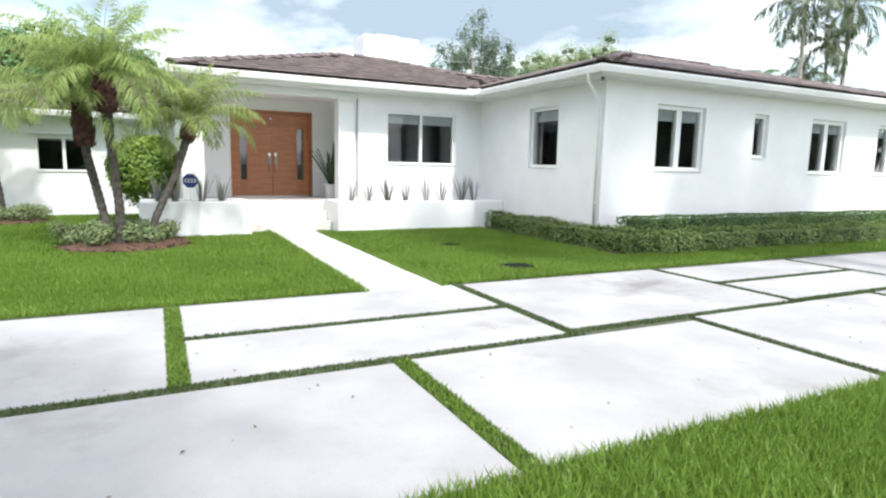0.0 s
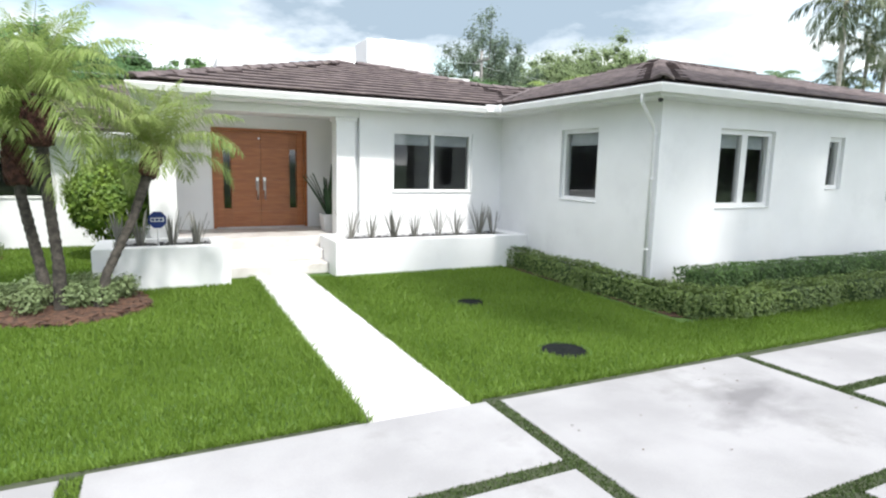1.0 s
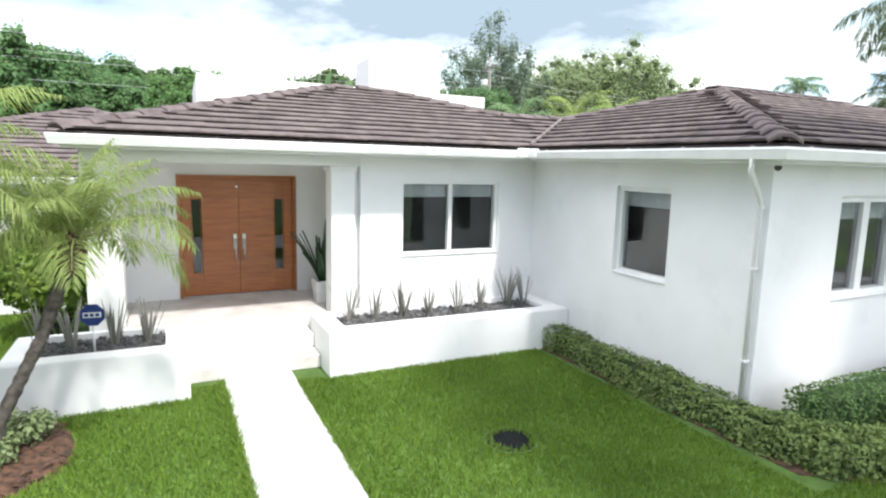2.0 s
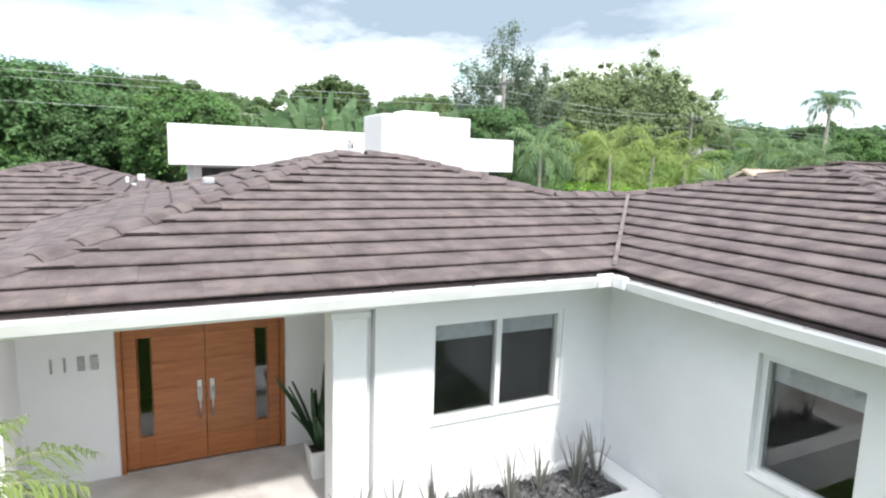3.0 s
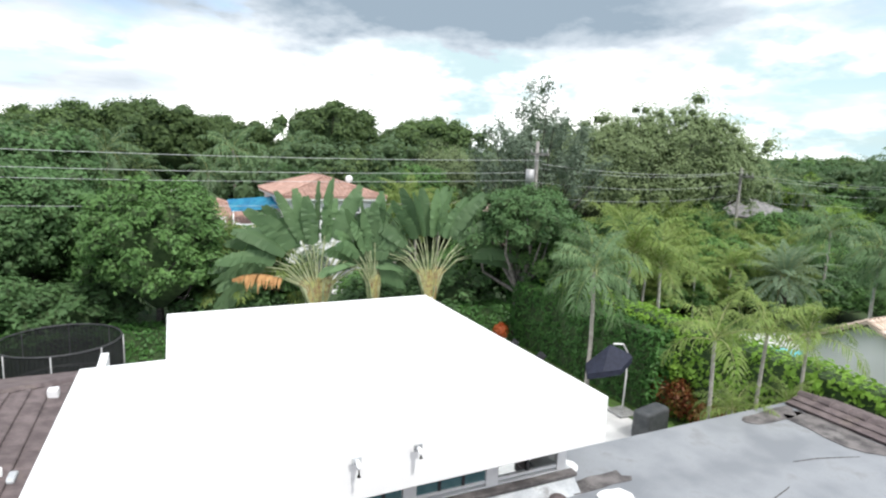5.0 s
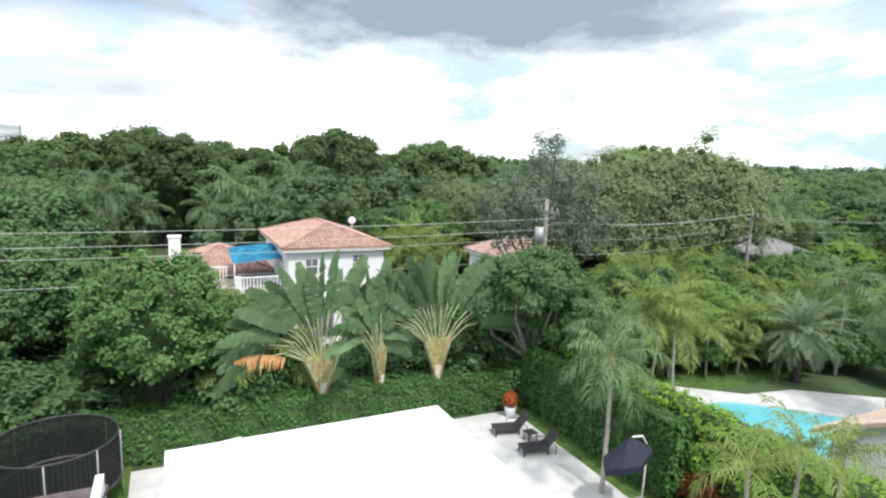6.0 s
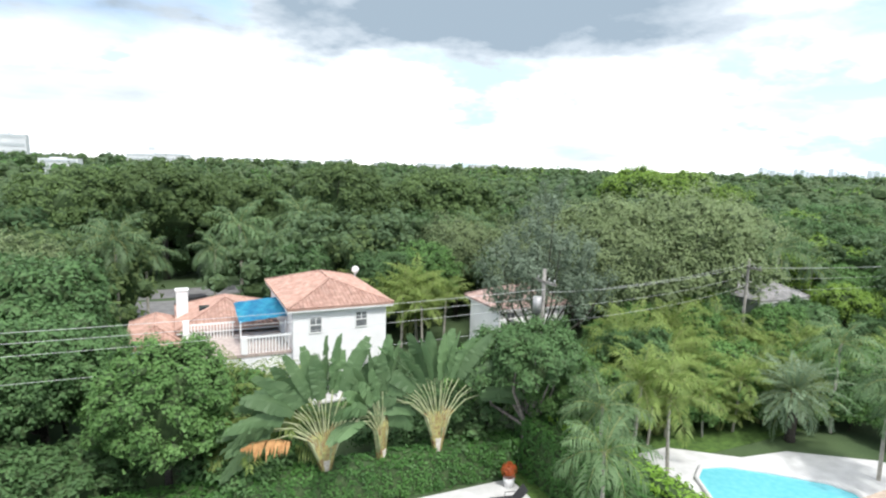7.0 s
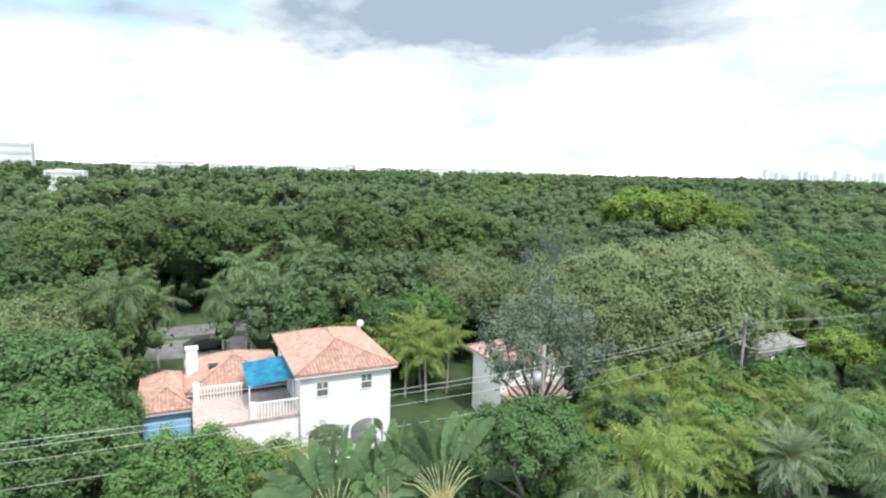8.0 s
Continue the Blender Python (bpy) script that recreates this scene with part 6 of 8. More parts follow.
mesh_part("foliage", np_mesh("foliage", np.concatenate([leaves(p_, d_, 0.1, r_, 0.55), leaves(low_, unit(low_ - np.array([0, 0, 1.2])), 0.09, r_, 0.5)])), M["shrub"], shrub)
# filler inside the leaves, its dark colour standing for shade
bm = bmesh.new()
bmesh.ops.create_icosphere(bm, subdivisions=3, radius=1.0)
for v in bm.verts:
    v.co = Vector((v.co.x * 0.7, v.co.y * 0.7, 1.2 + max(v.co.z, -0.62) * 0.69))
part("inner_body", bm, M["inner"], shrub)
for k in range(7):
    bm = bmesh.new()
    a = 0.9 * k
    tube(bm, [(0.08 * math.cos(a), 0.08 * math.sin(a), -0.02), (0.2 * math.cos(a + 0.3), 0.2 * math.sin(a + 0.3), 0.4), (0.4 * math.cos(a), 0.4 * math.sin(a), 0.85)], [0.03, 0.022, 0.015], 6)
    part("stem", bm, M["bark"], shrub)

SN = "upright grey green snake plant in the planter gravel"
for k, (x, n, L) in enumerate(((2.97, 9, 0.36), (3.41, 8, 0.34), (3.86, 12, 0.38), (4.34, 7, 0.3), (4.84, 8, 0.36), (5.3, 8, 0.36), (5.83, 13, 0.42), (6.2, 7, 0.4))):
    strap_plant("snake_plant", SN, (x, 12.28 + 0.05 * (k % 2), 0.55), int(n * 1.5), L * 1.75, 0.016, "snake", 40 + k, 0.34, "snake plants")
for k, (x, y, n, L) in enumerate(((-0.95, 12.3, 9, 0.4), (-0.64, 12.3, 10, 0.42), (-0.17, 12.25, 11, 0.4), (0.22, 12.25, 11, 0.38))):
    strap_plant("snake_plant", SN, (x, y, 0.55), int(n * 1.5), L * 1.6, 0.017, "snake", 60 + k, 0.32, "snake plants")

pot = thing("square_pot", "white square planter pot on the porch", "pot", (2.96, 13.75, 0.6))
bm = bmesh.new()
rows = [[bm.verts.new((sx * w, sy * w, z)) for sx, sy in ((-1, -1), (1, -1), (1, 1), (-1, 1))] for w, z in ((0.15, 0.0), (0.19, 0.36), (0.165, 0.36), (0.16, 0.3))]
for a, b in zip(rows, rows[1:]):
    for k in range(4):
        bm.faces.new((a[k], a[(k + 1) % 4], b[(k + 1) % 4], b[k]))
bm.faces.new(rows[0][::-1])
part("pot_body", bm, M["white_plastic"], pot)
part("potting_soil", new_box(-0.16, -0.16, 0.24, 0.16, 0.16, 0.3), M["mulch"], pot)
strap_plant("potted_plant", "large dark green strap leaved plant in the white pot", (2.96, 13.75, 0.88), 26, 1.08, 0.055, "agave", 77, 0.5)

# alarm sign: a blue octagon on a white stake; its lettering is a plain band
sign = thing("alarm_sign", "blue octagonal alarm sign on a white stake in the planter", "sign", (-0.37, 12.02, 0.0), turn=-8)
bm = bmesh.new()
bmesh.ops.create_circle(bm, cap_ends=True, segments=8, radius=0.145)
bmesh.ops.rotate(bm, verts=bm.verts, matrix=Matrix.Rotation(radians(22.5), 3, "Z"))
g = bmesh.ops.extrude_face_region(bm, geom=bm.faces[:])
bmesh.ops.translate(bm, verts=[v for v in g["geom"] if isinstance(v, bmesh.types.BMVert)], vec=(0, 0, 0.012))
bmesh.ops.rotate(bm, verts=bm.verts, matrix=Matrix.Rotation(radians(90), 3, "X"))
bmesh.ops.translate(bm, verts=bm.verts, vec=(0, 0, 1.06))
bmesh.ops.recalc_face_normals(bm, faces=bm.faces)
part("sign_plate", bm, M["blue_sign"], sign)
part("white_band", new_box(-0.1, -0.018, 1.03, 0.1, -0.0125, 1.095), M["white_plastic"], sign)
for k in range(3):
    part("bar", new_box(-0.085 + k * 0.06, -0.022, 1.043, -0.04 + k * 0.06, -0.0185, 1.082), M["blue_sign"], sign)
bm = bmesh.new()
tube(bm, [(0, 0.006, 0.5), (0, 0.006, 1.0)], 0.014, 8)
part("stake", bm, M["white_plastic"], sign)

# street trees whose dappled shade falls on the wing and the lawn
ob = tree_maker("street_tree", "tall spreading street tree beyond the drive", 15.2, (5.2, 3.0, 2.8), 8000, 0.3, "leaf_b", 91, clumps=64, clump_r=0.8, trunk_r=0.22, fork=0.5, shell=0.1, core=0.1, fill=0.5)
ob.matrix_world = pose(9.6, 0.6, 0)
ob = tree_maker("street_tree", "spreading street tree beside the drive", 9.5, (3.4, 2.8, 2.2), 2600, 0.3, "leaf_b", 92, clumps=30, clump_r=0.8, trunk_r=0.2, fork=0.5, shell=0.1, core=0.1, fill=0.5)
ob.matrix_world = pose(-3.4, -2.6, 0)

# ---- back garden ----
M["cover_cloth"] = mottled("dark_grey_cover", (0.05, 0.055, 0.06), (0.09, 0.095, 0.1), 5.0, 0.6, 0.3, 60)
bm = bmesh.new()
slab(bm, [(1.6, 28.4, 0.02), (18.36, 28.4, 0.02), (18.36, 37.8, 0.02), (1.6, 38.2, 0.02)], 0.06)
slab(bm, [(9.6, 24.2, 0.02), (18.36, 24.2, 0.02), (18.36, 28.4, 0.02), (9.6, 28.4, 0.02)], 0.06)
bed = bmesh.new(); slab(bed, [(9.6, 22.3, 0.01), (19.2, 22.3, 0.01), (19.2, 24.2, 0.01), (9.6, 24.2, 0.01)], 0.03)
solo("palm_bed", bed, M["mulch"], "brown mulch bed under the slim palms", "bed", kind="structure")
solo("pool_deck", bm, M["walkway"], "pale concrete pool terrace behind the house", "terrace", kind="structure")
solo("pool_coping", new_box(13.78, 30.0, 0.02, 14.42, 35.55, 0.05, bevel=0.01), M["white_roof"], "white coping round the narrow pool", "coping", kind="structure")
solo("pool_water", new_box(13.84, 30.06, 0.03, 14.36, 35.48, 0.056), M["lap_water"], "narrow strip of turquoise pool water", "water", kind="structure")
bm = bmesh.new(); slab(bm, [(-14, 28, 0), (1.6, 28, 0), (1.6, 39, 0), (-14, 39, 0)], 0.03)
slab(bm, [(18.4, 14, 0), (22, 14, 0), (22, 39, 0), (18.4, 39, 0)], 0.03)
solo("back_lawn", bm, M["ground"], "green lawn beside the terrace", "lawn", kind="structure")
hedge_box("ficus_hedge", "tall clipped dark green ficus hedge behind the terrace", [(-12, 39.6), (18.6, 38.7)], 1.95, 1.2, "ficus", 110, 0.18, 101, uneven=0.1)
hedge_box("ficus_hedge", "tall clipped ficus hedge beside the terrace", [(19.7, 38.5), (19.7, 29.0)], 3.2, 1.0, "ficus", 110, 0.18, 102, uneven=0.12)
hedge_box("bright_hedge", "tall bright green hedge along the side boundary", [(20.9, 36.5), (20.9, 17.5)], 3.45, 1.3, "bright", 100, 0.2, 103, uneven=0.22)


def sun_lounger():
    ob = thing("sun_lounger", "dark brown woven sun lounger with raised back on the terrace", "lounger", group="loungers on the terrace")
    part("seat", new_box(-0.75, -0.32, 0.3, 0.45, 0.32, 0.37, bevel=0.015), M["lounger"], ob)
    bm = new_box(0.0, -0.32, 0.0, 0.75, 0.32, 0.06, bevel=0.015)
    bmesh.ops.rotate(bm, verts=bm.verts, matrix=Matrix.Rotation(radians(-48), 3, "Y"))
    bmesh.ops.translate(bm, verts=bm.verts, vec=(0.42, 0, 0.33))
    part("backrest", bm, M["lounger"], ob)
    for x in (-0.68, 0.4):
        for y in (-0.28, 0.28):
            part("leg", new_box(x - 0.025, y - 0.025, 0, x + 0.025, y + 0.025, 0.3), M["lounger"], ob)
    for y in (-0.33, 0.33):
        bm = bmesh.new()
        tube(bm, [(0.0, y, 0.36), (0.0, y, 0.55), (0.5, y, 0.55), (0.75, y, 0.4), (0.75, y, 0.02)], 0.018, 6)
        part("armrest", bm, M["lounger"], ob)
    return ob


L0 = sun_lounger()
L0.matrix_world = pose(16.9, 35.7, 0.02, 0, 0, -12)
copy_thing(L0, pose(17.05, 33.7, 0.02, 0, 0, -10))
ob = thing("side_table", "small dark woven side table between the loungers", "table", (17.4, 34.7, 0.02))
part("top", new_box(-0.25, -0.25, 0.4, 0.25, 0.25, 0.44, bevel=0.01), M["lounger"], ob)
for x in (-0.2, 0.2):
    for y in (-0.2, 0.2):
        part("leg", new_box(x - 0.02, y - 0.02, 0, x + 0.02, y + 0.02, 0.4), M["lounger"], ob)
ob = thing("flower_pot", "white pot with an orange flowering plant at the terrace corner", "pot", (17.9, 37.2, 0.02))
bm = bmesh.new()
tube(bm, [(0, 0, 0), (0, 0, 0.25), (0, 0, 0.5)], [0.2, 0.26, 0.3], 14)
part("pot_body", bm, M["white_plastic"], ob)
r_ = np.random.default_rng(3)
d_ = unit(r_.normal(size=(700, 3)) + np.array([0, 0, 0.5]))
mesh_part("flowers", np_mesh("flowers", leaves(d_ * np.array([0.42, 0.42, 0.45]) * r_.uniform(0.4, 1, (700, 1)) + np.array([0, 0, 0.85]), d_, 0.13, r_, 0.6)), M["orange_fl"], ob, "orange flowers and leaves")

# red-leaved shrubs at the foot of the side hedge
for k in range(8):
    x, y, h = 19.95 + 0.08 * (k % 2), 29.6 - 0.95 * k, 1.2 + 0.22 * (k % 3)
    ob = thing("croton_shrub", "low shrub with red and yellow green leaves below the hedge", "shrub", (x, y, 0), "red leaved shrubs")
    r_ = np.random.default_rng(70 + k)
    d_ = unit(r_.normal(size=(700, 3)) + np.array([0, 0, 0.4]))
    mesh_part("foliage", np_mesh("foliage", leaves(d_ * np.array([0.55, 0.6, h * 0.5]) * r_.uniform(0.5, 1, (700, 1)) + np.array([0, 0, h * 0.52]), d_, 0.17, r_, 0.4)), M["croton"], ob)
    bm = bmesh.new()
    for a in (0.4, 2.5, 4.4):
        tube(bm, [(0, 0, -0.02), (0.3 * math.cos(a), 0.3 * math.sin(a), h * 0.7)], [0.02, 0.01], 5)
    part("stem", bm, M["bark"], ob)

# covered barbecue at the corner of the terrace
grill = thing("covered_grill", "barbecue under a dark grey fitted cover", "grill", (18.0, 27.2, 0.02), turn=12)
bm = new_box(-0.7, -0.32, 0.0, 0.7, 0.32, 1.05, bevel=0.14, segs=3)
for v in bm.verts:
    k = 1.0 + 0.06 * math.sin(9 * v.co.x) * math.sin(7 * v.co.z)
    v.co.y *= k
    v.co.x *= 1.0 - 0.12 * max(0, v.co.z - 0.6)
part("cover", bm, M["cover_cloth"], grill)

# folded cantilever parasol
ob = thing("cantilever_parasol", "navy cantilever parasol with drooping canvas on a white mast", "parasol", (18.4, 29.0, 0.02))
bm = bmesh.new(); tube(bm, [(0, 0, 0), (0.05, 0, 1.5), (0.0, 0.0, 2.4), (-0.25, -0.02, 2.75), (-0.8, -0.1, 2.85)], 0.035, 8)
part("mast", bm, M["white_plastic"], ob)
bm = bmesh.new()
n = 8
apex = bm.verts.new((-0.95, -0.1, 2.85))
rim = [bm.verts.new((-0.95 + 0.95 * math.cos(2 * math.pi * k / n), -0.1 + 0.65 * math.sin(2 * math.pi * k / n), 2.25 + 0.28 * math.cos(2 * math.pi * k / n) + (0.0 if k % 2 else -0.12))) for k in range(n)]
rim2 = [bm.verts.new(v.co - Vector((0, 0, 0.22))) for v in rim]
for k in range(n):
    bm.faces.new((apex, rim[k], rim[(k + 1) % n])); bm.faces.new((rim[k], rim2[k], rim2[(k + 1) % n], rim[(k + 1) % n]))
part("canopy", bm, M["navy"], ob)
part("base_plate", new_box(-0.4, -0.4, 0, 0.4, 0.4, 0.1, bevel=0.02), M["grey_metal"], ob)
ob = thing("outdoor_table", "low white square table at the terrace edge", "table", (4.78, 37.5, 0.02), turn=14)
bm = bmesh.new()
slab(bm, [(-0.95, -0.35, 0.8), (0.15, -0.42, 0.8), (0.95, 0.32, 0.8), (-0.15, 0.38, 0.8)], 0.05)
bmesh.ops.bevel(bm, geom=list(bm.edges), offset=0.015, segments=2, affect="EDGES")
part("tabletop", bm, M["white_roof"], ob)
for x, y in ((-0.7, -0.25), (0.1, -0.3), (0.7, 0.22), (-0.1, 0.27)):
    bm = bmesh.new(); tube(bm, [(x, y, 0), (x, y, 0.75)], 0.025, 8)
    part("leg", bm, M["white_plastic"], ob)


def netting():
    m, nt, b = material("netting_sheet", 0.9)
    b.inputs["Base Color"].default_value = (0.012, 0.014, 0.014, 1)
    b.inputs["Alpha"].default_value = 0.8
    return m


M["net_sheet"] = netting()


def trampoline(x, y):
    ob = thing("trampoline", "round black trampoline with a dark safety net", "trampoline", (x, y, 0))
    R = 1.9
    bm = bmesh.new(); tube(bm, [(0, 0, 0.86), (0, 0, 0.9)], R, 32)
    part("mat", bm, M["net"], ob)
    for z, rr, nm in ((0.9, 0.06, "frame_ring"), (2.5, 0.03, "top_ring")):
        bm = bmesh.new()
        tube(bm, [(R * math.cos(2 * math.pi * k / 32), R * math.sin(2 * math.pi * k / 32), z) for k in range(33)], rr, 6, cap=False)
        part(nm, bm, M["dark_metal"], ob)
    for k in range(8):
        a = 2 * math.pi * k / 8
        bm = bmesh.new(); tube(bm, [(R * math.cos(a) * 1.02, R * math.sin(a) * 1.02, 0), (R * math.cos(a) * 1.02, R * math.sin(a) * 1.02, 2.5)], 0.025, 6)
        part("pole", bm, M["grey_metal"], ob)
    bm = bmesh.new()
    tube(bm, [(0, 0, 0.92), (0, 0, 2.48)], R, 48, cap=False)
    net = part("safety_net", bm, M["net_sheet"], ob, "fine black see-through netting")
    bm = bmesh.new()
    for k in range(80):
        a = 2 * math.pi * k / 80
        tube(bm, [(R * 1.004 * math.cos(a), R * 1.004 * math.sin(a), 0.92), (R * 1.004 * math.cos(a), R * 1.004 * math.sin(a), 2.48)], 0.007, 3, cap=False)
    part("cord", bm, M["net"], net)


trampoline(-0.5, 36.6)


def travellers_palm(x, y, z, s, seed, n=17, fan=80, turn=0.0):
    """A flat fan of long stalks with paddle leaves on a short trunk; each leaf and stalk is a part."""
    ob = thing("travellers_palm", "traveller's palm with a flat fan of torn paddle leaves", "palm", (x, y, 0), "traveller's palms", turn=turn)
    r = np.random.default_rng(seed)
    bm = bmesh.new()
    tube(bm, [(0, 0, 0), (0, 0, z * 0.6), (0, 0, z)], [0.22, 0.2, 0.24], 10)
    part("trunk", bm, M["bark_pale"], ob)
    for k in range(n):
        a = radians(90 + fan * (2 * k / (n - 1) - 1) + r.uniform(-2, 2))
        L = s * r.uniform(1.35, 1.7)
        dx, dz = math.cos(a), math.sin(a)
        yy = 0.06 * (-1) ** k
        # the stalks rise close together and then spread
        a0, a1 = radians(90) + 0.36 * (a - radians(90)), radians(90) + 0.74 * (a - radians(90))
        b0 = np.array([0.12 * dx, yy, z - 0.1]) + 1.35 * np.array([math.cos(a0), 0, math.sin(a0)])
        mid = b0 + L * 0.5 * np.array([math.cos(a1), yy, math.sin(a1)])
        e = mid + L * 0.42 * np.array([dx, yy * 0.5, dz]) - np.array([0, 0, 0.1 * abs(dx) * L])
        bm = bmesh.new()
        tube(bm, [(0.1 * dx, yy, z - 0.45), tuple(b0), tuple(0.5 * b0 + 0.5 * mid), tuple(mid), tuple(e)], [0.12, 0.06, 0.04, 0.028, 0.02], 6)
        stalk = part("stalk", bm, M["fan_stalk"], ob)
        bm = bmesh.new()
        tube(bm, [(0.04 * dx, yy, z - 1.2), (0.13 * dx, yy * 1.3, z - 0.55), tuple(b0 * np.array([0.75, 1, 1]) - np.array([0, 0, 0.1])), tuple(0.6 * b0 + 0.4 * mid)], [0.15, 0.12, 0.07, 0.03], 6)
        part("sheath", bm, M["fan_sheath"], stalk, "yellow to orange brown leaf sheath")
        # blade: side strips along the midrib, torn apart here and there
        BL, BW = s * r.uniform(1.45, 2.0), s * r.uniform(0.24, 0.33)
        d = unit(e - mid)
        face = np.array([0, 1.0, 0]) + 0.55 * r.normal(size=3)
        side = unit(np.cross(d, face)); nrm = np.cross(side, d)
        m = 22
        pts = [e]
        dd = d.copy()
        for j in range(m):
            dd = unit(dd + np.array([0, 0, -0.014 - 0.026 * abs(dx)]))
            pts.append(pts[-1] + dd * BL / m)
        bm = bmesh.new()
        rib = [bm.verts.new(tuple(p)) for p in pts]
        for sg in (-1, 1):
            last = None
            for j in range(m):
                t = (j + 0.5) / m
                w = BW * (math.sin(math.pi * min(0.97, t * 0.9 + 0.1)) ** 0.5)
                torn = r.random() < 0.3 + 0.3 * abs(dx)
                tear = r.uniform(-0.3, 0.05) if torn else r.uniform(-0.04, 0.02)
                o = sg * side * w + nrm * w * (tear + 0.18) + dd * 0.06 - np.array([0, 0, 0.1 * w + max(0, -tear) * 0.6 * w])
                va = last if last and not torn else bm.verts.new(tuple(pts[j] + o * r.uniform(0.93, 1.02)))
                vb = bm.verts.new(tuple(pts[j + 1] + o * r.uniform(0.9, 1.04)))
                bm.faces.new((rib[j], rib[j + 1], vb, va) if sg > 0 else (rib[j + 1], rib[j], va, vb))
                last = vb
        part("leaf", bm, M["trav"], ob)
    return ob


travellers_palm(9.1, 38.9, 2.35, 1.36, 1, n=29, turn=8, fan=84)
travellers_palm(11.8, 39.0, 2.3, 1.22, 2, n=21, turn=42, fan=60)
travellers_palm(14.6, 38.7, 2.55, 1.34, 3, n=23, turn=-8, fan=66)
bm_d = frond_rib((7.6, 37.9, 3.9), radians(185), radians(25), 2.3, radians(55))
M_ = frond_arrays(bm_d, 26, 0.55, 0.06, np.random.default_rng(8), 0.9, -0.2)
ob = thing("dry_palm_leaf", "hanging dry orange brown palm leaf", "leaf")
mesh_part("blade", np_mesh("blade", M_), M["dry"], ob)

# ---- trees behind the house ----
PROTO = {
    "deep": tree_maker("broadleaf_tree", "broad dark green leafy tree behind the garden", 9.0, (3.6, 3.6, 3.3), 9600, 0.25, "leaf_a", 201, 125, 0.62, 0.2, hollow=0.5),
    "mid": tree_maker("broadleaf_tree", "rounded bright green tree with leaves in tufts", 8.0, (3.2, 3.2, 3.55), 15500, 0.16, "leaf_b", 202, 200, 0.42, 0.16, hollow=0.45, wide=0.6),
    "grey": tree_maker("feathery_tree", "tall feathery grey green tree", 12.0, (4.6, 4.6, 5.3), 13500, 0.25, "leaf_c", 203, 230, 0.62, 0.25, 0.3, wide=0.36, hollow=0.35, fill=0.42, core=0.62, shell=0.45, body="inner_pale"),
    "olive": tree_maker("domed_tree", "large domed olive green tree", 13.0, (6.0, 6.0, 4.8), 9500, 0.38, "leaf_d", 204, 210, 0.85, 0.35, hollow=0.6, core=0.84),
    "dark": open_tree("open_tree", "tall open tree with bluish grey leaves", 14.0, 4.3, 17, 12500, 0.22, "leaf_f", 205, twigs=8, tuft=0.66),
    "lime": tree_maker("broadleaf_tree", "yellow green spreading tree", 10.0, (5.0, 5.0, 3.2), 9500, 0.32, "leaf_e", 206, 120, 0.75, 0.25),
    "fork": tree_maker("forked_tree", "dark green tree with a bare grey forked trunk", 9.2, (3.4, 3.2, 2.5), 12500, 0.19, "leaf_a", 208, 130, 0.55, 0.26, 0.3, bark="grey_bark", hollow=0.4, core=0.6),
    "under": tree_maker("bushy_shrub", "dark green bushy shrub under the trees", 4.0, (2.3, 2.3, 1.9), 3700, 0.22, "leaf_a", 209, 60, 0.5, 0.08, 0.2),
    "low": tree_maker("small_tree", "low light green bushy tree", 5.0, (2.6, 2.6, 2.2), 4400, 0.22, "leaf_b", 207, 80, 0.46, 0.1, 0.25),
}
